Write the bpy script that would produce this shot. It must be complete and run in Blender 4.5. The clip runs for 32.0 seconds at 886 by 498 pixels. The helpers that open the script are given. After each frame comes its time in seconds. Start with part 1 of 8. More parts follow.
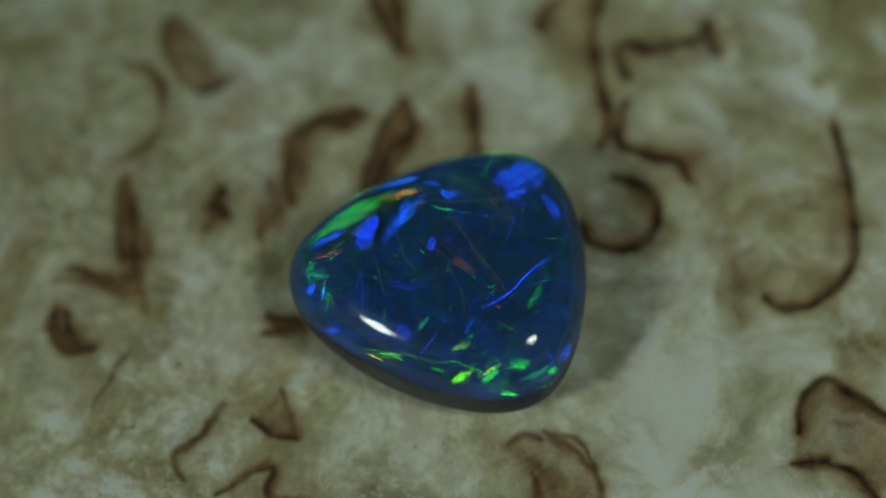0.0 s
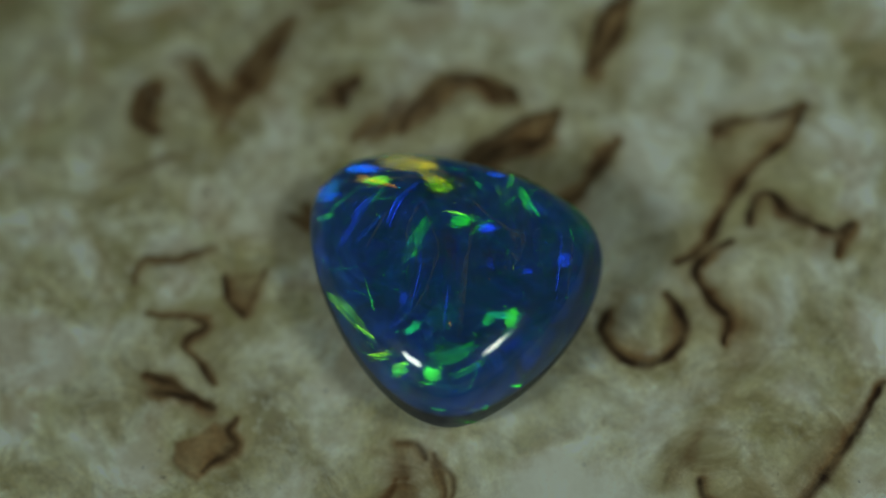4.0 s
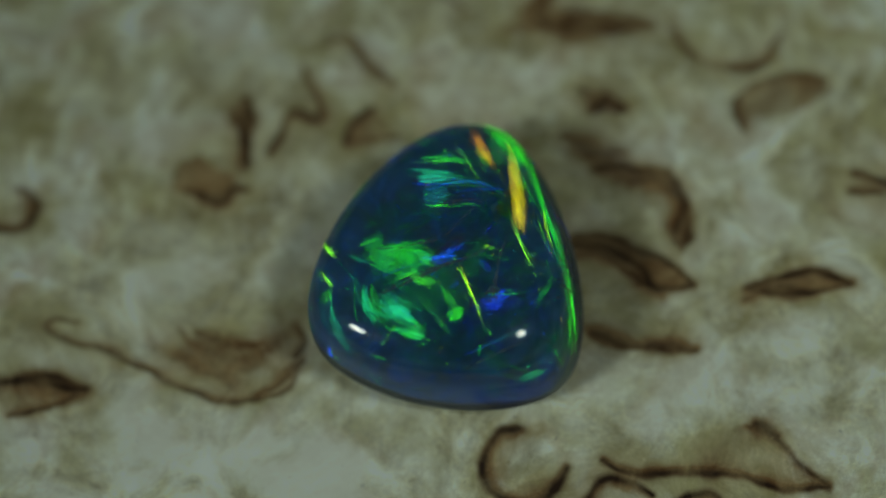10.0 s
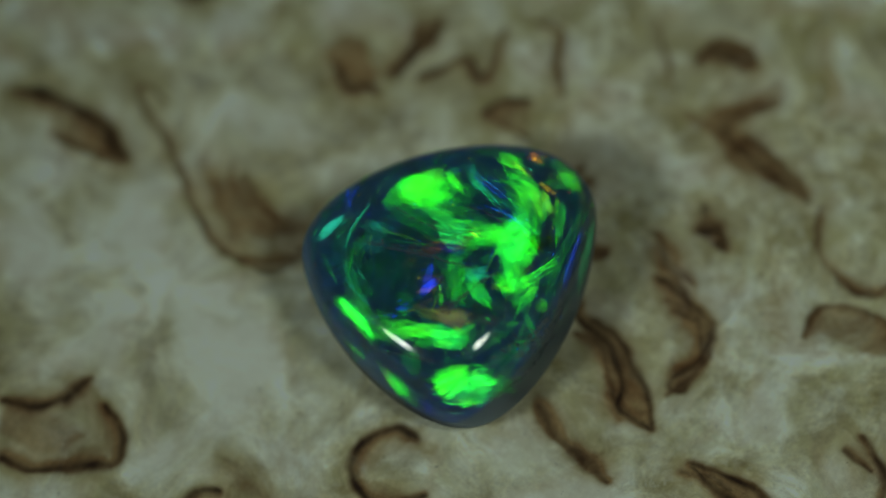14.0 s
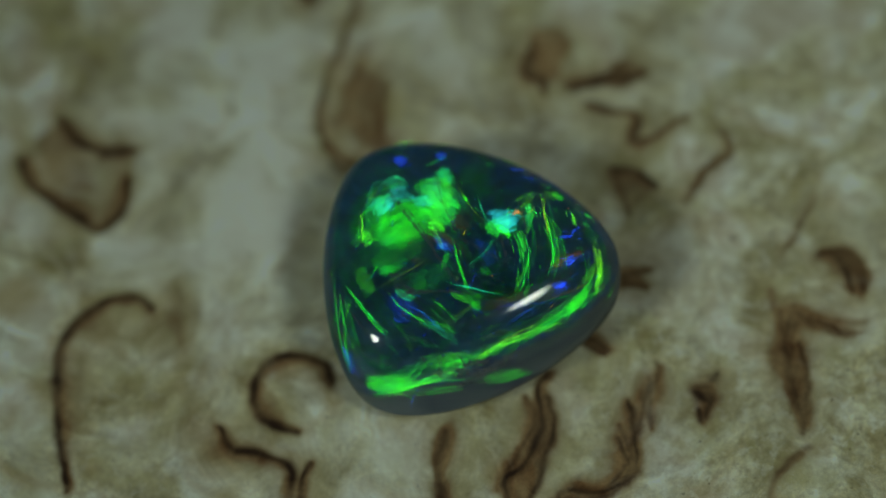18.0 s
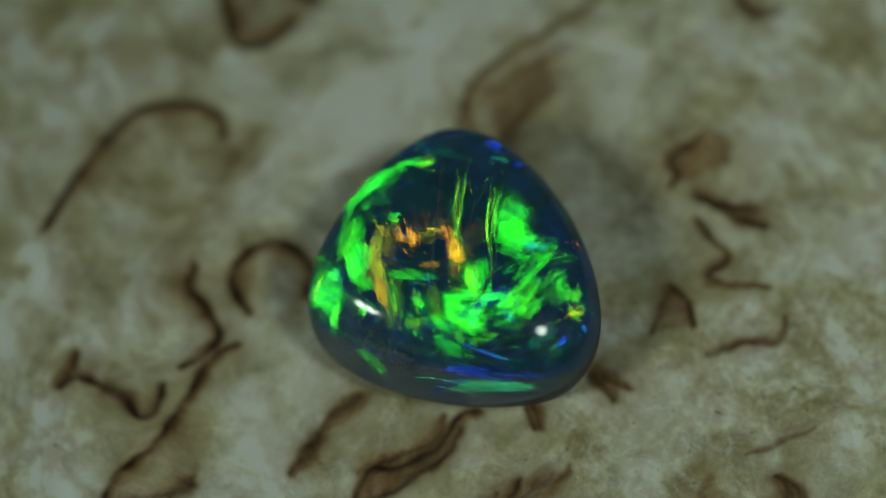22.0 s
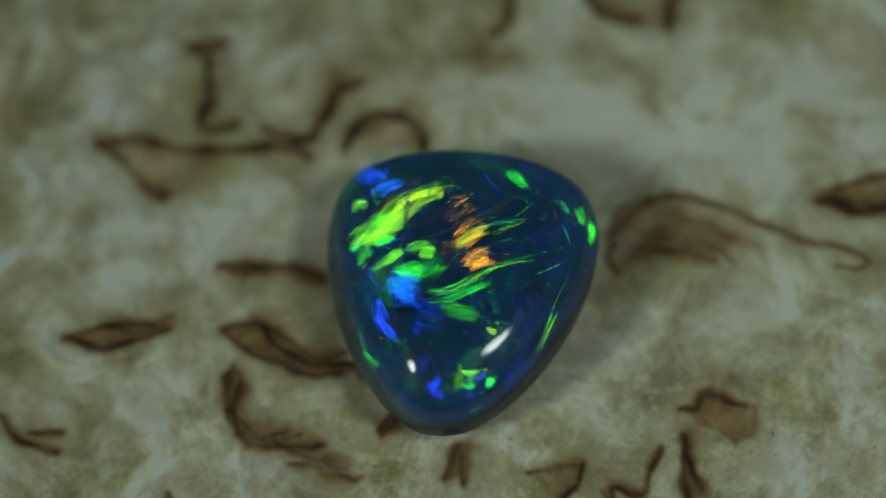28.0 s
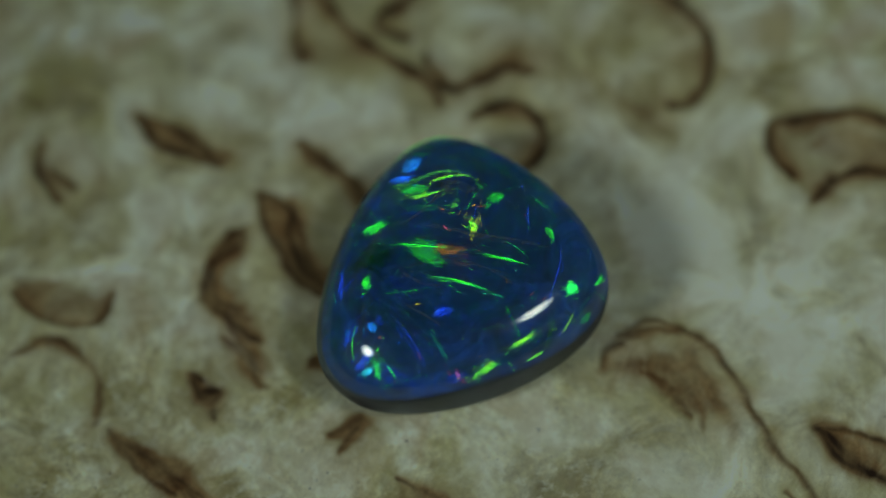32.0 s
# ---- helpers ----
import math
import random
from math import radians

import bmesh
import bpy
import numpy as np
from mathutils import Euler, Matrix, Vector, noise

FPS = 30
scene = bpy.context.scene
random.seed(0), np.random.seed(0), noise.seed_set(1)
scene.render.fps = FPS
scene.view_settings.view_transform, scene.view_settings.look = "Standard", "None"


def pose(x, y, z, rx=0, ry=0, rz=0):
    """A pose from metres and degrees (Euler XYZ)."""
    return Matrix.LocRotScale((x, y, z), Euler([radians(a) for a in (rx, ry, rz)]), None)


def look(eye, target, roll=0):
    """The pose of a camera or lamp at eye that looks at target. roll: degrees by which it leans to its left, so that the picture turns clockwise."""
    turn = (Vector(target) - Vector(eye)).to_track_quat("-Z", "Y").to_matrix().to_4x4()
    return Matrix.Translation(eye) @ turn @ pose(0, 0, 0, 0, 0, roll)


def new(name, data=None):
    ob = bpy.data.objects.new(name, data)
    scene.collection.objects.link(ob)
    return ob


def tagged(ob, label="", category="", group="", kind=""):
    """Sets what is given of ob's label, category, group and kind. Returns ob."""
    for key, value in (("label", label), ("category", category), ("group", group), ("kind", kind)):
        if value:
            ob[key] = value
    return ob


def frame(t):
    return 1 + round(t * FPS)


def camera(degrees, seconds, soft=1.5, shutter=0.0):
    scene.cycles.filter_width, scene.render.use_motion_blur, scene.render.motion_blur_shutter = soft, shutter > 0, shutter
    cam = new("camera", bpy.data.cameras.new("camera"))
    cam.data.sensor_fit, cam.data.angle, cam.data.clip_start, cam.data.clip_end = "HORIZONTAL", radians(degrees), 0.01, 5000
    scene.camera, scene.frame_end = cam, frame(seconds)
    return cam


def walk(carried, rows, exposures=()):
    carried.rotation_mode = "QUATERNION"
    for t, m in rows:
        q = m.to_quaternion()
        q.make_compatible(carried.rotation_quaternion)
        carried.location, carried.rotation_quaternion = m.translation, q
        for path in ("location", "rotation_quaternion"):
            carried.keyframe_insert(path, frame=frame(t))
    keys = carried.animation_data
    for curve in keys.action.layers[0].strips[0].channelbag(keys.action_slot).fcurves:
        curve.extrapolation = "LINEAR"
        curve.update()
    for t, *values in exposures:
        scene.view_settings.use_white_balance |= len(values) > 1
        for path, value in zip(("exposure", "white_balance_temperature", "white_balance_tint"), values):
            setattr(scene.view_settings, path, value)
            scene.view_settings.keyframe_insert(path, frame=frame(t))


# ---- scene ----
MM = 0.001

# ---- camera: stands still, looking down at the slab that turns under it
cam = camera(14.0, 32.0, soft=0.85)
EYE = pose(0.0, -0.06923, 0.15245, 25.161, 2.606, -5.201)
cam.data.dof.use_dof = True
cam.data.dof.focus_distance = 0.1620
cam.data.dof.aperture_fstop = 13.5
walk(cam, [(0.0, EYE), (32.0, EYE)])

# ---- light: a dark room, two small round lamps in front of the stone
scene.cycles.transparent_max_bounces = 64
world = bpy.data.worlds.new("room_air")
scene.world = world
world.use_nodes = True
world.node_tree.nodes["Background"].inputs[0].default_value = (0.50, 0.55, 0.50, 1)
world.node_tree.nodes["Background"].inputs[1].default_value = 0.019


def beam_lamp(name, azimuth, height, far, radius, power, cone):
    data = bpy.data.lights.new(name, "SPOT")
    data.shadow_soft_size, data.energy, data.color = radius, power, LAMP
    data.spot_size, data.spot_blend = radians(cone), 1.0
    ob = new(name, data)
    a, e = radians(azimuth), radians(height)
    aim = Vector((0.0070, -0.0066, 0.002))
    at = aim + far * Vector((math.cos(a) * math.cos(e), math.sin(a) * math.cos(e), math.sin(e)))
    ob.matrix_world = look(at, aim)
    return ob


LAMP = (0.795, 0.985, 0.89)
beam_lamp("lamp_west", -152.0, 42.0, 0.30, 0.043, 1.72, 14.9)
beam_lamp("lamp_east", -35.6, 56.0, 0.30, 0.043, 1.32, 14.9)


# ---- node helpers
def material(name):
    m = bpy.data.materials.new(name)
    m.use_nodes = True
    nt = m.node_tree
    nt.nodes.clear()
    return m, nt, nt.nodes.new("ShaderNodeOutputMaterial")


def node(nt, kind, **sets):
    n = nt.nodes.new(kind)
    for key, value in sets.items():
        if key in n.inputs:
            n.inputs[key].default_value = value
    return n


def attr(nt, name):
    n = nt.nodes.new("ShaderNodeAttribute")
    n.attribute_name = name
    return n


def ramp(nt, source, *stops):
    n = nt.nodes.new("ShaderNodeValToRGB")
    els = n.color_ramp.elements
    while len(els) < len(stops):
        els.new(0.5)
    for el, (at, c) in zip(els, stops):
        el.position = at
        el.color = (c, c, c, 1) if isinstance(c, (int, float)) else (*c, 1)
    nt.links.new(source, n.inputs[0])
    return n.outputs[0]


def mixed(nt, fac, a, b, how="MIX"):
    n = nt.nodes.new("ShaderNodeMix")
    n.data_type, n.blend_type = "RGBA", how
    for socket, value in ((n.inputs[0], fac), (n.inputs[6], a), (n.inputs[7], b)):
        if isinstance(value, bpy.types.NodeSocket):
            nt.links.new(value, socket)
        elif isinstance(value, (int, float)):
            socket.default_value = value
        else:
            socket.default_value = (*value, 1)
    return n.outputs[2]


def calc(nt, op, a, b=0.0, c=0.0, clamp=False):
    n = nt.nodes.new("ShaderNodeMath")
    n.operation, n.use_clamp = op, clamp
    for socket, value in zip(n.inputs, (a, b, c)):
        if isinstance(value, bpy.types.NodeSocket):
            nt.links.new(value, socket)
        else:
            socket.default_value = value
    return n.outputs[0]


def noise_at(nt, where, scale, detail=3.0, rough=0.55, warp=0.0):
    n = node(nt, "ShaderNodeTexNoise", Scale=scale, Detail=detail, Roughness=rough, Distortion=warp)
    nt.links.new(where, n.inputs["Vector"])
    return n.outputs["Fac"], n.outputs["Color"]


# ---- materials
def make_wood():
    """Burl: pale clouded sapwood, silky strings that run along the bark, mottled knots, and the bark itself."""
    m, nt, out = material("burl_wood")
    where = nt.nodes.new("ShaderNodeTexCoord").outputs["Object"]
    vein, stain_, pale, flow, knot = (attr(nt, k).outputs["Fac"] for k in ("vein", "stain", "pale", "flow", "knot"))

    def shoved(scale, much, source):
        _, push = noise_at(nt, source, scale, 2, 0.5)
        n = nt.nodes.new("ShaderNodeVectorMath")
        n.operation = "MULTIPLY_ADD"
        nt.links.new(push, n.inputs[0])
        n.inputs[1].default_value = (much, much, 0.0)
        nt.links.new(source, n.inputs[2])
        return n.outputs[0]

    curl = shoved(110, 0.006, where)
    swirl = shoved(380, 0.0030, curl)
    broad, _ = noise_at(nt, curl, 85, 3, 0.5, 0.4)
    cloud, _ = noise_at(nt, curl, 230, 5, 0.58, 0.25)
    fleecy, _ = noise_at(nt, swirl, 620, 4, 0.56, 0.3)
    wisp, _ = noise_at(nt, swirl, 360, 5, 0.6, 0.7)
    fibre, _ = noise_at(nt, where, 3600, 4, 0.65, 0.3)
    fleck, _ = noise_at(nt, where, 1500, 4, 0.62, 0.3)
    # strings: finely layered across the flow, slowly changing along it
    lay = nt.nodes.new("ShaderNodeCombineXYZ")
    split = nt.nodes.new("ShaderNodeSeparateXYZ")
    nt.links.new(where, split.inputs[0])
    nt.links.new(calc(nt, "MULTIPLY", split.outputs[0], 190), lay.inputs[0])
    nt.links.new(calc(nt, "MULTIPLY", split.outputs[1], 190), lay.inputs[1])
    nt.links.new(calc(nt, "MULTIPLY", flow, 1.5), lay.inputs[2])
    strings, _ = noise_at(nt, lay.outputs[0], 1.0, 5, 0.55, 0.4)
    cream = ramp(nt, cloud, (0.36, (0.38, 0.315, 0.150)), (0.44, (0.58, 0.515, 0.310)), (0.51, (0.77, 0.735, 0.555)), (0.59, (0.96, 0.965, 0.90)))
    olive = ramp(nt, cloud, (0.36, (0.25, 0.185, 0.075)), (0.44, (0.46, 0.385, 0.190)), (0.52, (0.66, 0.60, 0.385)), (0.60, (0.88, 0.86, 0.71)))
    base = mixed(nt, ramp(nt, broad, (0.42, 0.0), (0.58, 0.82)), cream, olive)
    base = mixed(nt, 0.62, base, ramp(nt, fleecy, (0.32, (0.55, 0.50, 0.36)), (0.46, (0.95, 0.94, 0.88)), (0.64, (1.34, 1.36, 1.36))), "MULTIPLY")
    base = mixed(nt, 0.40, base, ramp(nt, strings, (0.30, (0.60, 0.52, 0.36)), (0.46, (0.96, 0.95, 0.90)), (0.66, (1.24, 1.25, 1.24))), "MULTIPLY")
    # thin pale and tan worms where the noise crosses its middle
    thread = calc(nt, "ABSOLUTE", calc(nt, "SUBTRACT", wisp, 0.5))
    base = mixed(nt, calc(nt, "MULTIPLY", ramp(nt, thread, (0.0, 0.20), (0.03, 0.10), (0.07, 0.0)), ramp(nt, broad, (0.40, 0.3), (0.60, 1.0))), base, (0.86, 0.85, 0.76))
    thread = calc(nt, "ABSOLUTE", calc(nt, "SUBTRACT", wisp, 0.41))
    base = mixed(nt, calc(nt, "MULTIPLY", ramp(nt, thread, (0.0, 0.30), (0.025, 0.14), (0.06, 0.0)), ramp(nt, cloud, (0.40, 1.0), (0.62, 0.15))), base, (0.31, 0.225, 0.105))
    base = mixed(nt, 0.42, base, ramp(nt, fibre, (0.3, 0.60), (0.7, 1.42)), "MULTIPLY")
    blot, _ = noise_at(nt, where, 420, 4, 0.6, 0.3)
    rust, _ = noise_at(nt, curl, 240, 4, 0.6, 0.5)
    base = mixed(nt, ramp(nt, blot, (0.48, 0.0), (0.62, 0.52)), base, (0.55, 0.49, 0.215))
    base = mixed(nt, ramp(nt, rust, (0.50, 0.0), (0.63, 0.58)), base, (0.50, 0.345, 0.165))
    # knots: brown flecks, pale crumbs and pin holes
    speckle = calc(nt, "MULTIPLY", ramp(nt, fleck, (0.52, 0.0), (0.64, 0.62)), calc(nt, "ADD", calc(nt, "MULTIPLY", knot, 0.55), ramp(nt, cloud, (0.40, 0.45), (0.56, 0.06))))
    base = mixed(nt, speckle, base, (0.30, 0.21, 0.098))
    base = mixed(nt, calc(nt, "MULTIPLY", ramp(nt, fleck, (0.34, 0.8), (0.47, 0.0)), knot), base, (0.90, 0.87, 0.74))
    pore, _ = noise_at(nt, where, 2100, 2, 0.5, 0.0)
    base = mixed(nt, calc(nt, "MULTIPLY", ramp(nt, pore, (0.68, 0.0), (0.74, 0.85)), calc(nt, "MAXIMUM", knot, ramp(nt, rust, (0.48, 0.0), (0.62, 0.9)))), base, (0.10, 0.058, 0.027))
    base = mixed(nt, calc(nt, "MULTIPLY", pale, ramp(nt, cloud, (0.40, 0.22), (0.57, 0.82))), base, (0.92, 0.905, 0.80))
    base = mixed(nt, 1.0, base, (1.19, 1.21, 1.24), "MULTIPLY")
    sap = mixed(nt, ramp(nt, fleecy, (0.34, 0.0), (0.64, 1.0)), (0.25, 0.122, 0.048), (0.45, 0.285, 0.130))
    sap = mixed(nt, 0.6, sap, ramp(nt, fibre, (0.3, 0.6), (0.7, 1.3)), "MULTIPLY")
    sap = mixed(nt, 0.5, sap, ramp(nt, strings, (0.32, 0.55), (0.66, 1.4)), "MULTIPLY")
    tan = mixed(nt, ramp(nt, fleecy, (0.34, 0.0), (0.64, 1.0)), (0.40, 0.30, 0.145), (0.60, 0.50, 0.295))
    tan = mixed(nt, 0.5, tan, ramp(nt, strings, (0.32, 0.55), (0.66, 1.4)), "MULTIPLY")
    sap = mixed(nt, ramp(nt, stain_, (0.50, 0.0), (0.95, 1.0)), tan, sap)
    ragged = calc(nt, "MULTIPLY", stain_, ramp(nt, wisp, (0.33, 1.40), (0.66, 0.75)), clamp=True)
    body = mixed(nt, ragged, base, sap)
    worn = calc(nt, "MULTIPLY", vein, ramp(nt, fleecy, (0.32, 1.25), (0.68, 0.72)), clamp=True)
    body = mixed(nt, worn, body, (0.036, 0.015, 0.007))
    p = node(nt, "ShaderNodeBsdfPrincipled", Roughness=0.5)
    nt.links.new(body, p.inputs["Base Color"])
    nt.links.new(ramp(nt, fleecy, (0.2, 0.36), (0.8, 0.58)), p.inputs["Roughness"])
    bump = node(nt, "ShaderNodeBump", Strength=0.25, Distance=0.00008)
    nt.links.new(mixed(nt, 0.5, fibre, fleecy), bump.inputs["Height"])
    nt.links.new(bump.outputs[0], p.inputs["Normal"])
    nt.links.new(p.outputs[0], out.inputs[0])
    return m


def make_core():
    """Dark blue body of the stone, with a grey skin of potch under its seam."""
    m, nt, out = material("opal_body")
    where = nt.nodes.new("ShaderNodeTexCoord").outputs["Object"]
    potch = attr(nt, "potch").outputs["Fac"]
    haze, _ = noise_at(nt, where, 260, 4, 0.6, 1.0)
    fine, _ = noise_at(nt, where, 1500, 4, 0.65, 0.5)
    blue = ramp(nt, haze, (0.32, (0.014, 0.044, 0.054)), (0.55, (0.023, 0.066, 0.088)), (0.72, (0.032, 0.088, 0.125)))
    blue = mixed(nt, 0.4, blue, ramp(nt, fine, (0.3, 0.5), (0.7, 1.3)), "MULTIPLY")
    grey = mixed(nt, haze, (0.044, 0.066, 0.074), (0.076, 0.104, 0.112))
    skin = mixed(nt, ramp(nt, calc(nt, "ADD", potch, calc(nt, "MULTIPLY_ADD", fine, 0.35, -0.17)), (0.42, 0.0), (0.58, 1.0)), blue, grey)
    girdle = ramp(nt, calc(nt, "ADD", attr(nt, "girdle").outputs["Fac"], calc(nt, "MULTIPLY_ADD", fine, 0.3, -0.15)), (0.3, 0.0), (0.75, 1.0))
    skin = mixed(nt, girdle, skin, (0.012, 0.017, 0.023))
    p = node(nt, "ShaderNodeBsdfPrincipled", Roughness=0.45)
    p.inputs["Specular IOR Level"].default_value = 0.15
    nt.links.new(ramp(nt, potch, (0.3, 0.95), (0.7, 0.25)), p.inputs["Subsurface Weight"])
    p.inputs["Subsurface Radius"].default_value = (1, 1, 1)
    p.inputs["Subsurface Scale"].default_value = 0.014
    nt.links.new(skin, p.inputs["Base Color"])
    # broad blue sheens of the whole body, each facing one side of the stone
    wisp, _ = noise_at(nt, where, 420, 5, 0.65, 1.5)
    tint = ramp(nt, wisp, (0.32, (0.001, 0.002, 0.012)), (0.55, (0.001, 0.005, 0.036)), (0.74, (0.002, 0.011, 0.082)))
    tint = mixed(nt, ramp(nt, potch, (0.35, 0.0), (0.6, 1.0)), tint, (0.004, 0.006, 0.010))
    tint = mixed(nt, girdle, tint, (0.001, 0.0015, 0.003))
    total = p.outputs[0]
    for azimuth, tilt, much in ((-88.0, 29.0, 1.7), (-128.0, 27.0, 1.7), (-20.0, 30.0, 1.5), (112.0, 33.0, 0.6), (165.0, 33.0, 0.8)):
        face = nt.nodes.new("ShaderNodeVectorTransform")
        face.vector_type, face.convert_from, face.convert_to = "NORMAL", "OBJECT", "WORLD"
        a, k = radians(azimuth), radians(tilt)
        face.inputs[0].default_value = (math.sin(k) * math.cos(a), math.sin(k) * math.sin(a), math.cos(k))
        sheen = node(nt, "ShaderNodeBsdfGlossy", Roughness=0.55)
        sheen.distribution = "BECKMANN"
        nt.links.new(mixed(nt, 1.0, tint, (much, much, much), "MULTIPLY"), sheen.inputs["Color"])
        nt.links.new(face.outputs[0], sheen.inputs["Normal"])
        both = nt.nodes.new("ShaderNodeAddShader")
        nt.links.new(total, both.inputs[0])
        nt.links.new(sheen.outputs[0], both.inputs[1])
        total = both.outputs[0]
    nt.links.new(total, out.inputs[0])
    return m


def make_shell():
    """The clear polished skin of the stone: it lets light through and mirrors the lamps."""
    m, nt, out = material("opal_polish")
    where = nt.nodes.new("ShaderNodeTexCoord").outputs["Object"]
    gloss = node(nt, "ShaderNodeBsdfGlossy", Roughness=0.07)
    gloss.inputs["Color"].default_value = (1, 1, 1, 1)
    scratch, _ = noise_at(nt, where, 2400, 3, 0.7, 4.0)
    nt.links.new(ramp(nt, scratch, (0.45, 0.025), (0.75, 0.11)), gloss.inputs["Roughness"])
    wide = node(nt, "ShaderNodeBsdfGlossy", Roughness=0.30)
    wide.inputs["Color"].default_value = (0.9, 0.95, 1, 1)
    pair = nt.nodes.new("ShaderNodeMixShader")
    veil, _ = noise_at(nt, where, 900, 4, 0.7, 2.0)
    for a, b in ((ramp(nt, veil, (0.4, 0.08), (0.7, 0.34)), 0), (gloss.outputs[0], 1), (wide.outputs[0], 2)):
        nt.links.new(a, pair.inputs[b])
    clear = node(nt, "ShaderNodeBsdfTransparent")
    edge = node(nt, "ShaderNodeFresnel", IOR=1.58)
    mix = nt.nodes.new("ShaderNodeMixShader")
    for a, b in ((calc(nt, "MINIMUM", edge.outputs[0], 0.050), 0), (clear.outputs[0], 1), (pair.outputs[0], 2)):
        nt.links.new(a, mix.inputs[b])
    nt.links.new(mix.outputs[0], out.inputs[0])
    return m


def make_fire():
    """Play of colour: platelets that mirror a lamp in one colour when their lattice faces it."""
    m, nt, out = material("opal_fire")
    tone, lattice, fade, grain = (attr(nt, k) for k in ("tone", "lattice", "fade", "grain"))
    turn = nt.nodes.new("ShaderNodeVectorTransform")
    turn.vector_type, turn.convert_from, turn.convert_to = "NORMAL", "OBJECT", "WORLD"
    nt.links.new(lattice.outputs["Vector"], turn.inputs[0])
    streak, _ = noise_at(nt, grain.outputs["Vector"], 1.0, 6, 0.68, 0.4)
    gloss = node(nt, "ShaderNodeBsdfGlossy", Roughness=0.252)
    gloss.distribution = "BECKMANN"
    speck = nt.nodes.new("ShaderNodeVectorMath")
    speck.operation = "MULTIPLY"
    nt.links.new(grain.outputs["Vector"], speck.inputs[0])
    speck.inputs[1].default_value = (5.0, 3.2, 1.0)
    fine, _ = noise_at(nt, speck.outputs[0], 1.0, 3, 0.6, 0.5)
    shade = mixed(nt, 1.0, tone.outputs["Color"], ramp(nt, streak, (0.34, 0.22), (0.5, 0.9), (0.64, 1.6)), "MULTIPLY")
    nt.links.new(turn.outputs[0], gloss.inputs["Normal"])
    ragged = calc(nt, "ADD", calc(nt, "MULTIPLY", fade.outputs["Fac"], 0.98), calc(nt, "ADD", calc(nt, "MULTIPLY_ADD", streak, 2.5, -1.25), calc(nt, "MULTIPLY_ADD", fine, 1.9, -0.95)))
    cover = ramp(nt, ragged, (0.46, 0.0), (0.50, 0.8), (0.56, 1.0))
    shade = mixed(nt, 1.0, shade, cover, "MULTIPLY")
    shade = mixed(nt, 1.0, shade, ramp(nt, fine, (0.34, 0.45), (0.50, 0.95), (0.66, 1.5)), "MULTIPLY")
    shade = mixed(nt, 1.0, shade, ramp(nt, fade.outputs["Fac"], (0.0, 0.45), (0.6, 1.0), (1.0, 1.65)), "MULTIPLY")
    nt.links.new(shade, gloss.inputs["Color"])
    clear = node(nt, "ShaderNodeBsdfTransparent")
    nt.links.new(mixed(nt, cover, (1, 1, 1), (0.988, 0.988, 0.988)), clear.inputs["Color"])
    both = nt.nodes.new("ShaderNodeAddShader")
    nt.links.new(clear.outputs[0], both.inputs[0])
    nt.links.new(gloss.outputs[0], both.inputs[1])
    nt.links.new(both.outputs[0], out.inputs[0])
    return m


def make_crack():
    m, nt, out = material("healed_crack")
    fade, grain = attr(nt, "fade"), attr(nt, "grain")
    streak, _ = noise_at(nt, grain.outputs["Vector"], 1.6, 4, 0.7)
    pale = node(nt, "ShaderNodeBsdfDiffuse")
    pale.inputs["Color"].default_value = (0.15, 0.19, 0.22, 1)
    clear = node(nt, "ShaderNodeBsdfTransparent")
    mix = nt.nodes.new("ShaderNodeMixShader")
    cover = calc(nt, "MULTIPLY", fade.outputs["Fac"], ramp(nt, streak, (0.38, 0.0), (0.70, 0.75)))
    nt.links.new(cover, mix.inputs[0])
    nt.links.new(clear.outputs[0], mix.inputs[1])
    nt.links.new(pale.outputs[0], mix.inputs[2])
    nt.links.new(mix.outputs[0], out.inputs[0])
    return m


def make_plain(name, a, b, scale, rough):
    m, nt, out = material(name)
    where = nt.nodes.new("ShaderNodeTexCoord").outputs["Object"]
    fac, _ = noise_at(nt, where, scale, 5, 0.6)
    p = node(nt, "ShaderNodeBsdfPrincipled", Roughness=rough)
    nt.links.new(mixed(nt, fac, a, b), p.inputs["Base Color"])
    nt.links.new(p.outputs[0], out.inputs[0])
    return m


WOOD, CORE, SHELL, FIRE, CRACK = make_wood(), make_core(), make_shell(), make_fire(), make_crack()
TABLE = make_plain("table_board", (0.05, 0.04, 0.03), (0.09, 0.07, 0.05), 30, 0.5)


# ---- mesh helpers
def mesh_of(name, verts, faces, mat, smooth=True):
    me = bpy.data.meshes.new(name)
    me.from_pydata([tuple(v) for v in verts], [], [tuple(f) for f in faces])
    me.materials.append(mat)
    me.polygons.foreach_set("use_smooth", [smooth] * len(me.polygons))
    me.update()
    return me


def scalar(me, name, values):
    a = me.attributes.new(name, "FLOAT", "POINT")
    a.data.foreach_set("value", np.asarray(values, np.float32).ravel())


def vector(me, name, values):
    a = me.attributes.new(name, "FLOAT_VECTOR", "POINT")
    a.data.foreach_set("vector", np.asarray(values, np.float32).ravel())


def grid_faces(nu, nv, wrap=False):
    i, j = np.meshgrid(np.arange(nu - 1), np.arange(nv if wrap else nv - 1), indexing="ij")
    k = (j + 1) % nv
    return np.stack([i * nv + j, (i + 1) * nv + j, (i + 1) * nv + k, i * nv + k], -1).reshape(-1, 4)


def part(name, me, parent, label=""):
    ob = new(name, me)
    ob.parent = parent
    return tagged(ob, label)


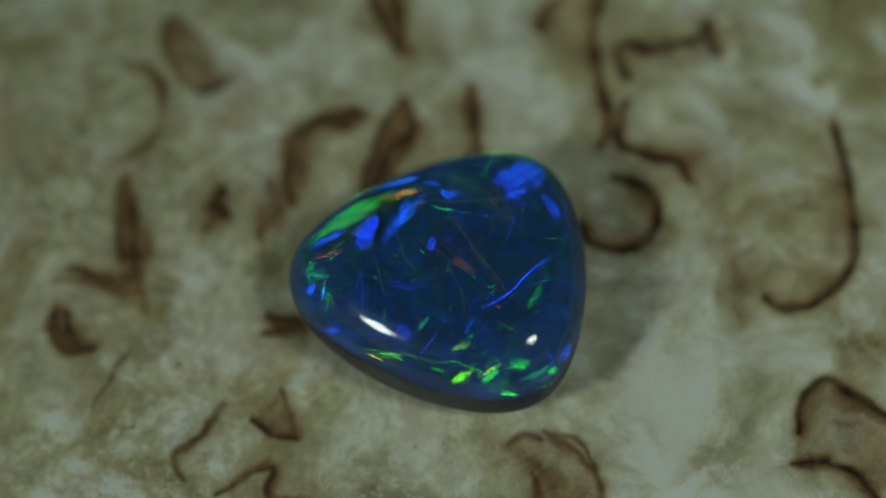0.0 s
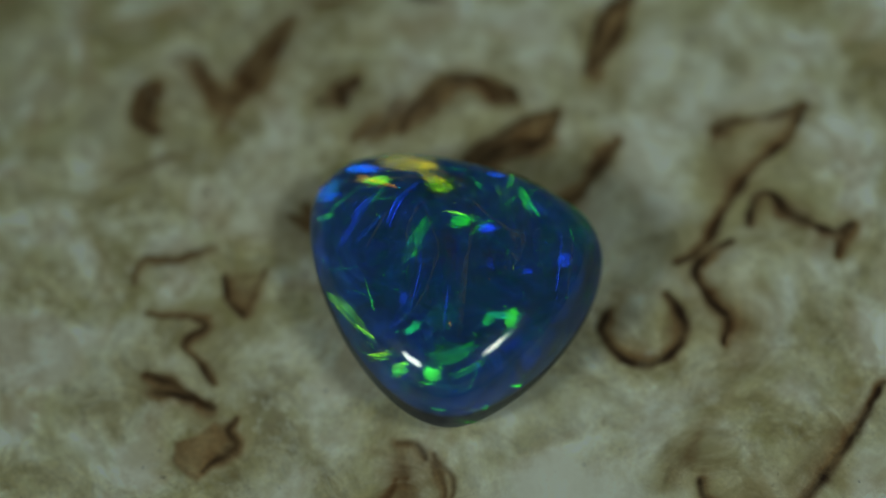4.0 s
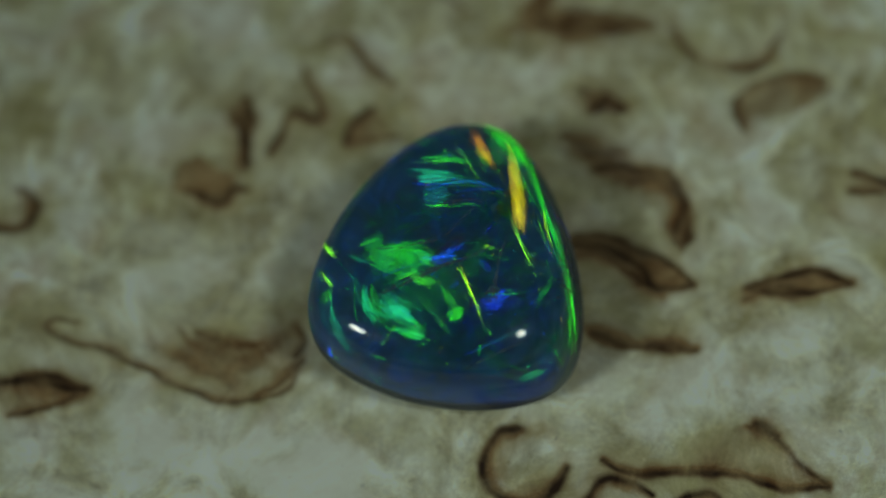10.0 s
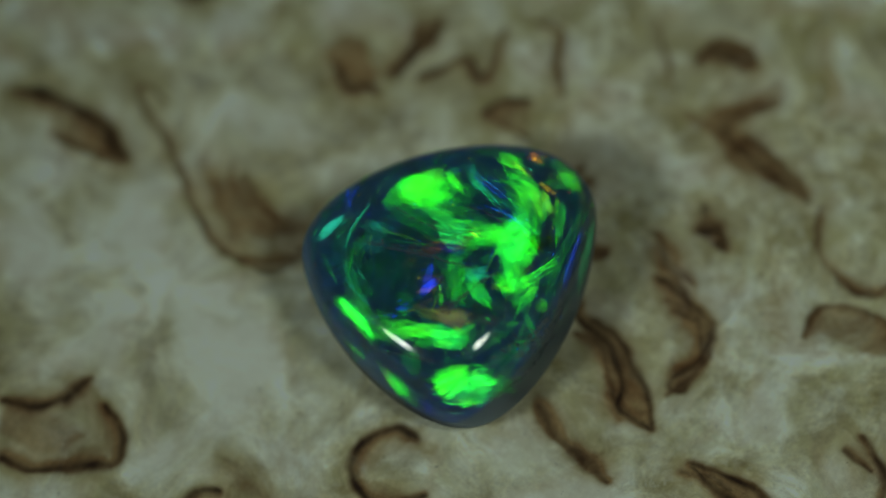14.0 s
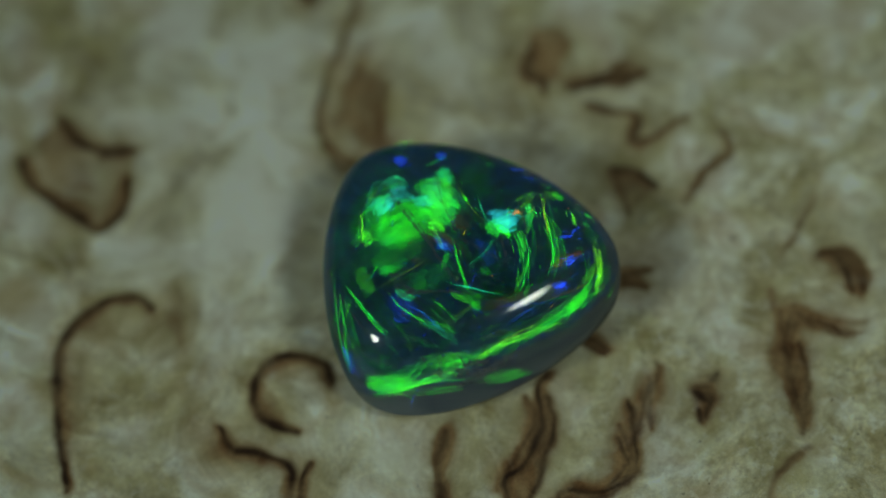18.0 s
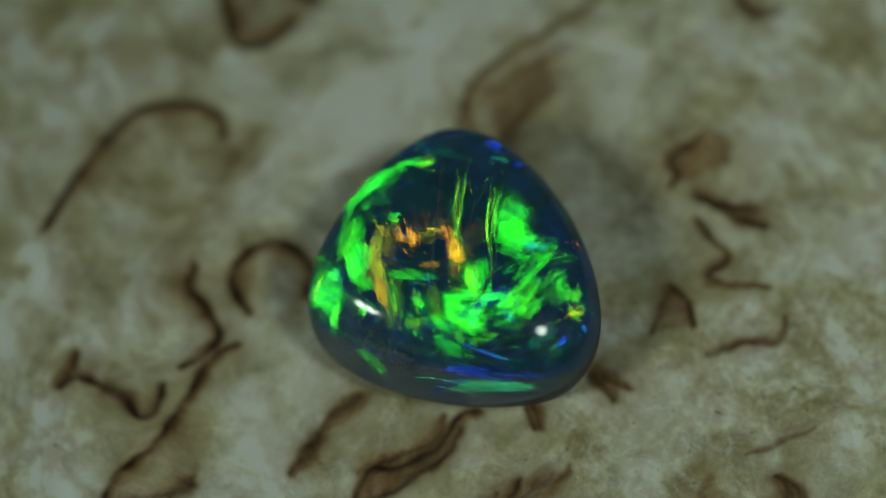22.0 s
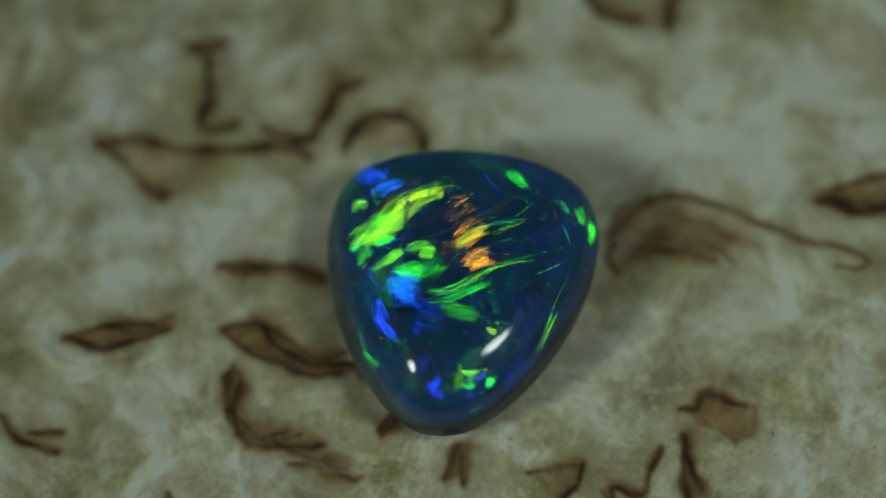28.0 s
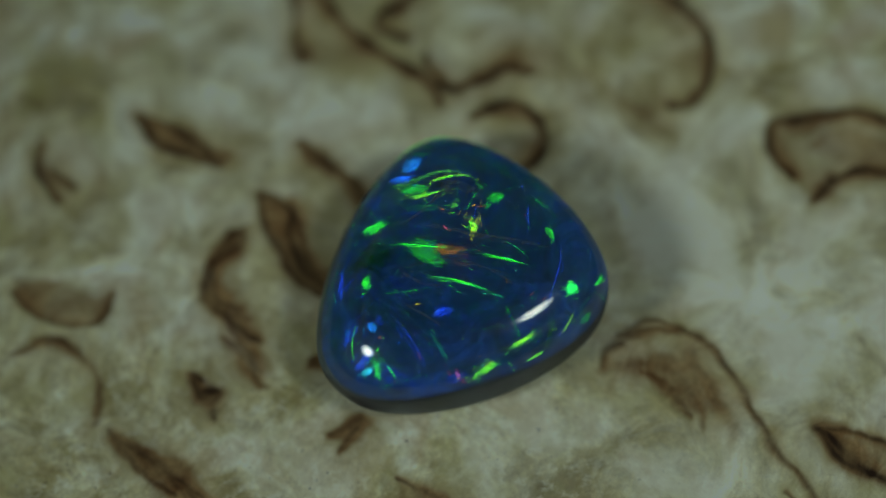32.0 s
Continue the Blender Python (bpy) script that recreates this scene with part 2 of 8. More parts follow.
# ---- the table under the slab
def build_room():
    def box(name, lo, hi, mat):
        bm = bmesh.new()
        bmesh.ops.create_cube(bm, size=1)
        for v in bm.verts:
            v.co = [a + (b - a) * (c + 0.5) for a, b, c in zip(lo, hi, v.co)]
        me = bpy.data.meshes.new(name)
        bm.to_mesh(me)
        bm.free()
        me.materials.append(mat)
        return new(name, me)

    tagged(box("table_top", (-0.7, -0.5, -0.04), (0.7, 0.5, -0.0141), TABLE), "dark brown table top under the wooden slab", "table", kind="structure")


build_room()


# ---- the burl slab: its figure is drawn by veins of bark and stained pockets
VEINS, STAINS, SHADES, PALES, KNOTS = [], [], [], [], []


def vein(width, dark, brown, *points):
    VEINS.append((width * 1.45, dark, brown, np.array(points)))


def stain(brown, *points):
    STAINS.append((brown, np.array(points)))


def shade(brown, *points):
    SHADES.append((brown, np.array(points)))


def knot(x, y, radius, power):
    KNOTS.append((x, y, radius, power))


def clearing(white, *points):
    PALES.append((white, np.array(points)))


def spline(points, step=0.12):
    p = np.vstack([2 * points[0] - points[1], points, 2 * points[-1] - points[-2]])
    out = []
    for a, b, c, d in zip(p[:-3], p[1:-2], p[2:-1], p[3:]):
        n = max(2, int(np.hypot(*(c - b)) / step))
        s = np.linspace(0, 1, n, endpoint=False)[:, None]
        out.append(0.5 * (2 * b + (c - a) * s + (2 * a - 5 * b + 4 * c - d) * s**2 + (3 * b - a - 3 * c + d) * s**3))
    return np.vstack(out + [points[-1:]])


def wobble(xy):
    x, y = xy[:, 0], xy[:, 1]
    dx = 0.06 * np.sin(2.9 * x + 1.7 * y) + 0.025 * np.sin(6.1 * y - 3.3 * x + 1) 
    dy = 0.06 * np.sin(2.3 * y - 2.1 * x + 2) + 0.025 * np.sin(5.3 * x + 4.1 * y) 
    return xy + np.stack([dx, dy], 1)


def figure(xy):
    """Bark, stain and pale sapwood at points of the slab, in millimetres."""
    at = wobble(xy)
    bark, sap = np.zeros(len(at)), np.zeros(len(at))
    halo = np.zeros(len(at))
    for width, dark, brown, points in VEINS:
        line = spline(points)
        reach = 7 * width
        near = np.where(((at > line.min(0) - reach) & (at < line.max(0) + reach)).all(1))[0]
        if not len(near):
            continue
        a, d = line[:-1], np.diff(line, axis=0)
        run = np.concatenate([[0], np.cumsum(np.hypot(*d.T))])
        best, along, inner = np.full(len(near), 1e9), np.zeros(len(near)), np.zeros(len(near))
        bow = np.sign(sum(p[0] * q[1] - p[1] * q[0] for p, q in zip(d[:-1], d[1:])) + 1e-9)
        for k in range(len(a)):
            w = at[near] - a[k]
            f = np.clip((w @ d[k]) / (d[k] @ d[k] + 1e-12), 0, 1)
            dist = np.hypot(*(w - f[:, None] * d[k]).T)
            hit = dist < best
            inner[hit] = bow * (d[k][0] * w[hit, 1] - d[k][1] * w[hit, 0]) / (np.hypot(*d[k]) + 1e-9)
            best[hit], along[hit] = dist[hit], run[k] + f[hit] * (run[k + 1] - run[k])
        part_way = along / run[-1]
        thick = width * (0.45 + 0.75 * np.sin(np.pi * np.clip(0.08 + 0.84 * part_way, 0, 1)) ** 0.6)
        thick *= 1 + 0.22 * np.sin(along * 1.9 + width * 40) + 0.06 * np.sin(along * 5.3)
        soft = np.clip(0.5 + inner / (1.2 * thick), 0, 1)
        bark[near] = np.maximum(bark[near], np.minimum(1.0, 1.15 * dark) * (0.9 + 0.16 * np.sin(along * 2.7 + width * 90)) * np.exp(-((best / (0.42 * thick)) ** 2)))
        edge = brown * (1.2 * np.exp(-((best / (0.85 * thick)) ** 2)) + 0.78 * soft * np.exp(-((best / (2.4 * thick)) ** 2)) + 0.20 * np.exp(-((best / (4.2 * thick)) ** 2)))
        sap[near] = 1 - (1 - sap[near]) * (1 - np.clip(edge, 0, 1))
        halo[near] = np.maximum(halo[near], dark * (1 - soft) * np.exp(-(((best - 2.6 * thick) / (1.8 * thick)) ** 2)))
    for brown, points, edge in [(w, p, 2.2) for w, p in PALES] + [(w * 0.36, p, 1.6) for w, p in SHADES] + [(w if w >= 0.6 else w * 0.75, p, 0.5) for w, p in STAINS]:
        near = np.where(((at > points.min(0) - edge) & (at < points.max(0) + edge)).all(1))[0]
        if not len(near):
            continue
        p, inside, best = at[near], np.zeros(len(near), bool), np.full(len(near), 1e9)
        for a, b in zip(points, np.roll(points, -1, 0)):
            d = b - a
            f = np.clip(((p - a) @ d) / (d @ d), 0, 1)
            best = np.minimum(best, np.hypot(*(p - a - f[:, None] * d).T))
            cross = (a[1] > p[:, 1]) != (b[1] > p[:, 1])
            x = a[0] + (p[:, 1] - a[1]) * d[0] / (d[1] if abs(d[1]) > 1e-9 else 1e-9)
            inside ^= cross & (p[:, 0] < x)
        s = np.where(inside, best, -best)
        much = brown * np.clip(0.5 + s / edge, 0, 1)
        much = much * (3 - 2 * much / brown) * much / brown
        if edge > 2:
            halo[near] = np.maximum(halo[near], much * 1.6)
        else:
            sap[near] = 1 - (1 - sap[near]) * (1 - much)
    return bark, np.clip(sap, 0, 1), np.clip(halo * 0.6 - sap, 0, 1)


def grain(xy):
    """How far the grain at each point lies from the bark, evened out, so that its lines run round the curls."""
    net = np.linspace(-32, 32, 257)
    gx, gy = np.meshgrid(net, net, indexing="ij")
    total = np.zeros(gx.size)
    at = np.stack([gx.ravel(), gy.ravel()], 1)
    for width, dark, brown, points in VEINS:
        if dark + brown < 0.7:
            continue
        line = spline(points, 0.5)
        for k in range(0, len(line), 2):
            near = np.hypot(*(at - line[k]).T)
            total += np.exp(-1.1 * near)
    field = (-np.log(total + 1e-9) / 1.1).reshape(gx.shape)
    u, v = ((xy[:, k] + 32) / 64 * 256 for k in (0, 1))
    i, j = np.clip(u.astype(int), 0, 255), np.clip(v.astype(int), 0, 255)
    a, b = u - i, v - j
    return (1 - a) * (1 - b) * field[i, j] + a * (1 - b) * field[i + 1, j] + (1 - a) * b * field[i, j + 1] + a * b * field[i + 1, j + 1]


def knots(xy):
    """Mottled places in the slab."""
    much = np.zeros(len(xy))
    for x, y, radius, power in KNOTS:
        much = np.maximum(much, power * np.exp(-(((xy[:, 0] - x) ** 2 + (xy[:, 1] - y) ** 2) / radius**2) ** 1.5))
    return much


vein(0.34, 1.00, 0.55, (6.1, 3.3), (6.4, 2.4), (7.3, 1.9), (8.6, 1.9), (9.5, 2.6), (9.8, 3.5), (9.5, 4.6), (8.8, 5.3), (7.9, 5.6))
stain(0.42, (6.1, 3.0), (7.4, 2.2), (9.1, 2.4), (9.6, 3.3), (8.9, 5.0), (7.5, 4.9))
vein(0.34, 0.95, 0.55, (14.2, -1.3), (14.8, -2.0), (16.3, -1.9), (17.6, -1.1), (18.4, -0.2), (18.8, 1.7), (18.8, 3.6), (18.8, 5.4), (18.6, 7.2))
stain(0.42, (15.0, -1.5), (17.4, -0.7), (18.4, 1.9), (18.6, 4.9), (17.8, 4.1), (17.2, 1.5), (15.1, -0.1))
stain(0.42, (14.1, -1.7), (12.9, -3.0), (12.7, 0.0), (12.8, 1.3))
vein(0.31, 0.90, 0.60, (18.0, -11.8), (17.1, -10.5), (16.1, -9.9), (14.8, -9.7))
vein(0.31, 0.85, 0.60, (14.8, -8.1), (15.0, -7.2), (15.6, -6.2), (16.6, -5.8), (17.7, -6.8), (19.2, -8.2), (19.9, -9.7))
stain(0.50, (18.1, -11.7), (16.1, -9.9), (14.9, -9.6), (14.8, -8.1), (15.6, -6.2), (16.5, -5.9), (18.4, -7.5), (19.9, -9.8))
stain(0.60, (16.4, -7.8), (17.6, -7.8), (18.6, -8.5), (19.2, -10.9), (18.1, -11.6), (17.1, -10.7))
vein(0.31, 0.90, 0.50, (14.4, -9.7), (15.1, -9.8), (15.9, -9.7))
vein(0.31, 0.85, 0.50, (11.4, 5.0), (10.9, 6.1), (10.1, 6.4), (8.8, 6.9), (8.3, 7.5), (8.5, 8.4), (8.9, 9.5))
stain(0.42, (11.4, 5.0), (9.6, 6.2), (8.5, 7.3), (9.2, 7.5), (10.5, 6.8))
vein(0.36, 0.90, 0.50, (13.2, 13.3), (12.8, 12.5), (11.6, 12.3), (10.2, 12.3), (9.1, 12.6), (8.8, 11.9), (9.2, 10.8))
vein(0.23, 0.50, 0.50, (13.2, 13.2), (13.3, 12.2), (13.6, 11.5))
stain(0.42, (13.2, 13.2), (11.8, 12.2), (9.6, 12.5), (10.9, 13.3))
vein(0.29, 0.75, 0.55, (7.5, 7.2), (8.1, 8.9), (7.8, 11.0), (7.8, 12.8), (8.1, 14.5), (8.4, 15.7), (8.1, 17.5))
vein(0.23, 0.60, 0.50, (8.1, 17.5), (6.9, 15.9), (5.9, 15.0), (5.4, 13.7))
stain(0.42, (7.3, 11.7), (7.5, 13.6), (8.1, 15.5), (7.5, 17.1), (5.7, 14.9), (5.3, 12.6), (6.2, 10.9))
vein(0.34, 0.60, 0.60, (1.2, 6.4), (1.7, 8.3), (1.7, 10.2), (1.7, 11.1))
vein(0.31, 0.90, 0.60, (-1.4, 10.7), (-1.2, 9.5), (-1.4, 8.9), (-1.9, 8.7), (-2.8, 7.6), (-3.2, 6.4), (-3.3, 4.8), (-3.7, 4.1))
vein(0.26, 0.80, 0.50, (-1.5, 10.8), (-2.4, 9.9), (-3.1, 8.5), (-3.8, 6.5), (-3.7, 5.3))
stain(0.70, (-1.5, 10.8), (-1.4, 9.1), (-2.9, 7.6), (-3.4, 4.9), (-3.8, 6.5), (-3.1, 8.5))
vein(0.26, 0.70, 0.50, (-5.7, 2.5), (-6.8, 3.2))
vein(0.36, 0.45, 0.60, (-7.3, -0.3), (-8.7, 0.3))
vein(0.26, 0.75, 0.50, (-8.0, -6.0), (-8.9, -5.7), (-9.9, -4.9))
vein(0.21, 0.50, 0.50, (-8.0, -6.0), (-8.2, -4.8), (-8.4, -3.5))
stain(0.70, (-8.0, -6.0), (-8.4, -3.5), (-9.6, -4.3), (-9.5, -5.2))
vein(0.36, 0.95, 0.50, (-6.4, -10.6), (-7.9, -10.8), (-9.2, -11.3))
vein(0.23, 0.70, 0.50, (-7.1, -9.5), (-8.0, -9.2), (-9.4, -8.6), (-9.2, -7.4), (-10.1, -7.5))
stain(0.85, (-4.9, -11.2), (-4.8, -14.1), (-6.5, -13.8), (-7.0, -12.9), (-6.4, -12.0), (-5.9, -11.0))
vein(0.23, 0.40, 0.50, (-11.2, -3.9), (-12.2, -5.2), (-13.6, -6.3), (-13.3, -7.5))
vein(0.23, 0.50, 0.45, (3.8, -7.1), (4.8, -7.3), (5.4, -8.6), (5.6, -10.5), (5.0, -12.5), (4.2, -14.3), (3.4, -16.1), (3.0, -18.1), (2.5, -19.0), (1.9, -18.8), (2.1, -17.5))
vein(0.31, 0.15, 0.40, (1.4, -7.2), (2.2, -7.8), (3.2, -8.8), (3.5, -10.1), (3.0, -11.9), (2.2, -12.8))
stain(0.18, (3.8, -7.1), (5.2, -8.5), (5.2, -10.5), (4.6, -12.5), (3.3, -11.7), (3.7, -10.1), (3.3, -8.7), (2.2, -7.6), (1.4, -7.2))
vein(0.42, 0.95, 0.50, (6.5, -23.3), (5.7, -22.1), (5.2, -20.2), (5.2, -18.5), (5.5, -17.2))
stain(0.50, (6.5, -23.3), (5.1, -20.3), (5.5, -17.2), (6.0, -19.0), (6.7, -21.8))
vein(0.23, 0.60, 0.50, (6.9, -20.2), (6.4, -18.4), (5.7, -17.1))
vein(0.36, 0.90, 0.50, (5.4, -16.8), (4.9, -18.6), (5.3, -20.5))
vein(0.18, 0.40, 0.40, (-8.1, 7.2), (-8.0, 5.8), (-8.8, 4.4), (-8.8, 4.0))
vein(0.23, 0.50, 0.40, (-13.7, 14.0), (-13.0, 13.1), (-13.0, 12.1))
stain(0.55, (-11.9, 17.1), (-10.7, 15.2), (-9.7, 12.9), (-11.6, 12.4), (-12.8, 14.6), (-12.8, 16.4))
vein(0.23, 0.45, 0.50, (-9.7, 12.9), (-11.3, 12.4), (-12.6, 14.2), (-12.7, 16.5))
vein(0.23, 0.62, 0.20, (-10.8, 6.4), (-11.0, 5.9))
vein(0.23, 0.63, 0.20, (-11.0, 5.4), (-11.5, 4.9))
vein(0.26, 0.50, 0.60, (-7.7, -0.5), (-9.1, -0.5))
vein(0.29, 0.70, 0.50, (-5.3, -10.3), (-5.2, -11.1), (-4.5, -11.5), (-4.6, -11.9), (-5.0, -13.3))
stain(0.50, (-5.3, -10.3), (-4.5, -11.5), (-5.0, -13.6), (-5.9, -11.1))
vein(0.26, 0.75, 0.50, (-4.2, 9.9), (-5.4, 10.1), (-6.7, 9.8), (-7.3, 8.9), (-7.4, 7.3), (-7.2, 5.8))
vein(0.26, 0.75, 0.60, (-2.0, 18.1), (-1.6, 16.6), (-1.3, 14.8), (-1.4, 13.4))
vein(0.29, 0.80, 0.60, (-2.1, 18.1), (-2.5, 16.6), (-2.2, 15.1), (-1.6, 13.4))
stain(0.65, (-2.0, 18.1), (-1.3, 14.8), (-1.5, 13.4), (-2.2, 15.1), (-2.5, 16.6))
vein(0.18, 0.40, 0.40, (-8.1, 7.3), (-8.4, 5.8), (-8.8, 4.5))
vein(0.31, 0.60, 0.50, (-6.0, 20.9), (-7.2, 19.9), (-7.8, 18.1))
vein(0.31, 0.70, 0.60, (-4.6, -21.1), (-3.9, -20.2), (-2.5, -20.8), (-2.5, -22.1))
stain(0.50, (-4.6, -21.1), (-3.9, -20.2), (-2.5, -20.8), (-2.5, -22.0))
vein(0.21, 0.60, 0.60, (-5.5, 2.8), (-6.5, 3.3))
vein(0.18, 0.35, 0.40, (-8.4, 4.6), (-8.0, 6.2), (-7.5, 7.2))
vein(0.23, 0.62, 0.20, (-10.4, 5.5), (-11.0, 5.6))
vein(0.31, 0.70, 0.50, (-16.9, -0.5), (-17.5, -0.4), (-18.1, 0.5), (-18.2, 1.6))
vein(0.18, 0.25, 0.45, (-17.2, -3.5), (-16.2, -1.8), (-15.3, -0.6))
vein(0.23, 0.20, 0.45, (-14.6, 1.1), (-14.7, 2.7), (-14.3, 4.8))
vein(0.21, 0.12, 0.40, (-15.3, 2.1), (-17.0, 3.1), (-18.5, 3.2))
vein(0.18, 0.25, 0.40, (-14.8, 2.6), (-14.6, 4.6), (-15.0, 7.3))
vein(0.16, 0.15, 0.35, (-15.1, 2.3), (-16.5, 2.9), (-18.0, 3.8))
vein(0.21, 0.30, 0.50, (-3.6, 5.5), (-3.4, 6.9), (-2.6, 8.3), (-1.1, 9.4))
vein(0.26, 0.60, 0.50, (-6.8, 18.0), (-6.8, 19.4))
vein(0.26, 0.50, 0.50, (-0.9, 13.3), (-1.6, 14.4), (-1.7, 15.4))
vein(0.36, 0.70, 0.50, (5.3, 14.0), (5.7, 15.0))
vein(0.88, 0.00, 0.30, (12.2, 6.0), (12.7, 4.8), (12.9, 1.6), (13.0, -2.0))
vein(0.42, 0.20, 0.40, (2.3, -11.6), (3.7, -12.3), (4.8, -9.9))
vein(0.21, 0.50, 0.40, (-14.9, 8.4), (-15.5, 6.2), (-15.4, 3.8))
vein(0.39, 0.05, 0.34, (0.9, -8.2), (2.5, -8.1), (3.9, -9.2), (3.9, -11.5), (3.0, -14.1))
vein(0.23, 0.30, 0.42, (-14.9, 14.4), (-13.4, 13.6), (-12.9, 12.1), (-13.5, 10.2), (-15.1, 9.0))

clearing(0.90, (17.0, -4.3), (3.8, -21.0), (2.4, -19.8), (4.0, -16.3), (5.9, -10.9), (5.2, -7.9), (6.4, -5.9), (8.0, -2.4), (8.7, 0.4), (10.9, 2.8), (12.0, 3.7), (12.7, 0.2), (13.3, -3.0))
clearing(0.60, (12.4, 3.7), (10.9, 3.2), (8.2, 6.0), (7.5, 6.9), (8.2, 10.6), (8.7, 16.0), (8.5, 18.1), (9.5, 19.3), (10.7, 18.5), (10.0, 13.9), (8.6, 9.4), (9.0, 6.1))
clearing(0.55, (1.8, -9.8), (-2.1, -12.4), (-4.2, -11.7), (-4.8, -9.2), (-8.4, -7.7), (-8.6, -6.2), (-7.4, -4.6), (-3.4, -5.0))
clearing(0.65, (2.9, 8.6), (2.6, 10.4), (1.6, 11.5), (1.2, 13.7), (-1.5, 13.0), (-2.1, 10.9), (-0.8, 9.3), (0.4, 5.9))
clearing(0.50, (-9.4, -7.2), (-12.3, -8.2), (-15.7, -12.4), (-12.6, -15.0), (-10.7, -12.5), (-10.9, -9.0))
shade(0.40, (18.6, 6.6), (19.2, 1.9), (18.0, -0.6), (14.6, -1.9), (13.2, -0.2), (12.8, 4.1), (12.7, 6.5), (12.7, 9.8), (15.2, 9.6))
shade(0.40, (13.2, 13.3), (13.3, 11.6), (9.6, 9.6), (8.4, 7.2), (9.6, 10.6), (9.4, 12.7))
shade(0.30, (4.7, -8.6), (5.0, -10.6), (3.3, -15.7), (1.4, -19.0), (2.2, -16.1), (3.1, -12.1), (2.2, -9.3), (1.6, -7.6))
knot(-13.7, -5.4, 4.5, 0.80)
knot(-15.7, -9.4, 3.5, 0.70)
knot(-11.9, -1.3, 3.5, 0.80)
knot(-8.7, 3.7, 3.0, 0.70)
knot(0.2, 14.7, 3.5, 0.60)
clearing(0.50, (2.2, -12.2), (-4.2, -12.8), (-4.6, -10.7), (-6.0, -9.3), (-3.4, -8.9), (1.4, -8.9))
clearing(0.60, (13.6, 1.5), (11.7, 1.4), (10.0, 3.0), (9.2, 5.2), (8.1, 6.0), (8.0, 9.6), (9.2, 5.2), (11.6, 4.8), (13.1, 3.2))
knot(-13.0, 3.7, 5.0, 0.80)
knot(-9.0, 6.7, 4.0, 0.80)
knot(-16.7, 7.1, 4.0, 0.80)
knot(-10.6, -3.0, 3.0, 0.50)
knot(15.5, 5.6, 4.0, 0.40)
vein(0.22, 0.45, 0.50, (-6.8, 7.0), (-7.1, 8.5), (-6.9, 9.4))
vein(0.28, 0.70, 0.60, (-10.6, 5.7), (-11.1, 6.2), (-10.7, 7.0))
vein(0.24, 0.45, 0.50, (-14.8, 3.6), (-15.3, 2.7), (-14.7, 5.5), (-15.0, 7.5))
vein(0.20, 0.35, 0.45, (-15.5, 2.4), (-16.8, 3.5), (-18.3, 3.7))
vein(0.20, 0.35, 0.50, (-3.5, 5.1), (-3.5, 6.7), (-2.7, 8.7))
vein(0.24, 0.60, 0.50, (-17.5, -0.4), (-18.5, 0.4), (-18.7, 1.7))
vein(0.22, 0.45, 0.50, (-14.9, 3.3), (-14.8, 6.1), (-15.0, 7.8))
vein(0.22, 0.50, 0.50, (-2.6, 5.1), (-2.9, 6.4), (-1.9, 7.9), (-0.9, 9.5))
shade(0.50, (-2.5, 5.4), (-3.6, 6.0), (-3.2, 7.3), (-2.3, 8.5), (-1.0, 9.8), (-0.7, 9.5), (-2.0, 7.8))
shade(0.40, (1.8, 5.5), (0.9, 6.0), (1.5, 9.1), (2.8, 9.0))
shade(0.45, (-3.7, 10.4), (-4.5, 9.5), (-6.7, 8.7), (-6.7, 9.8), (-5.8, 10.7))
clearing(0.70, (7.5, -23.4), (5.6, -17.4), (6.9, -12.2), (6.1, -8.0), (7.0, -6.4), (7.7, -3.0), (7.9, 0.1), (10.7, 2.9), (17.0, -3.8), (14.7, -7.1), (14.5, -10.3), (17.1, -12.9))
clearing(0.70, (0.4, -19.4), (-4.0, -13.3), (-2.5, -11.8), (1.1, -11.2), (4.5, -9.7), (4.6, -11.5), (3.2, -16.1))
clearing(0.40, (-9.7, -2.3), (-15.3, -0.3), (-12.5, 4.6), (-8.9, 5.0), (-9.9, 0.5))
knot(-8.3, 11.5, 5.0, 0.50)
knot(-13.5, 8.6, 4.0, 0.50)
clearing(0.85, (5.6, -6.0), (5.5, 1.0), (9.6, 1.8), (10.8, -16.7), (6.0, -17.0), (6.0, -12.8), (5.8, -8.1))
clearing(0.65, (2.6, 6.7), (2.6, 11.4), (-0.1, 18.0), (3.5, 19.9), (7.1, 20.0), (6.0, 15.7), (5.3, 13.1), (7.1, 7.0), (6.1, 4.4))
clearing(0.60, (5.5, -0.4), (7.6, 1.0), (12.0, 3.8), (13.9, -1.0), (13.7, -3.9), (9.1, -7.8), (3.9, -6.2))
clearing(0.50, (10.7, 12.5), (16.7, 16.4), (17.7, 7.5), (15.9, 1.7), (12.8, 5.4), (11.3, 8.7))
shade(0.45, (10.8, 8.9), (11.8, 8.8), (13.5, 1.2), (12.8, 0.7), (11.7, 4.3))
clearing(0.50, (-6.9, -7.6), (0.5, -7.3), (1.6, -9.6), (-5.9, -11.4))
vein(0.22, 0.55, 0.50, (1.6, -7.3), (2.4, -6.9), (3.2, -7.3))
vein(0.22, 0.50, 0.50, (3.3, -6.9), (4.5, -7.8), (5.2, -8.7))
shade(0.40, (-17.6, 3.1), (-15.1, 4.2), (-15.0, 6.7), (-13.6, 2.7), (-15.2, 1.5))
knot(-15.5, -4.3, 4.0, 0.40)
knot(-3.5, -8.5, 3.0, 0.40)
clearing(0.50, (2.0, -8.7), (4.5, -12.3), (3.0, -17.2), (1.1, -19.1), (-0.4, -14.4), (-2.3, -13.1), (-1.2, -10.1))
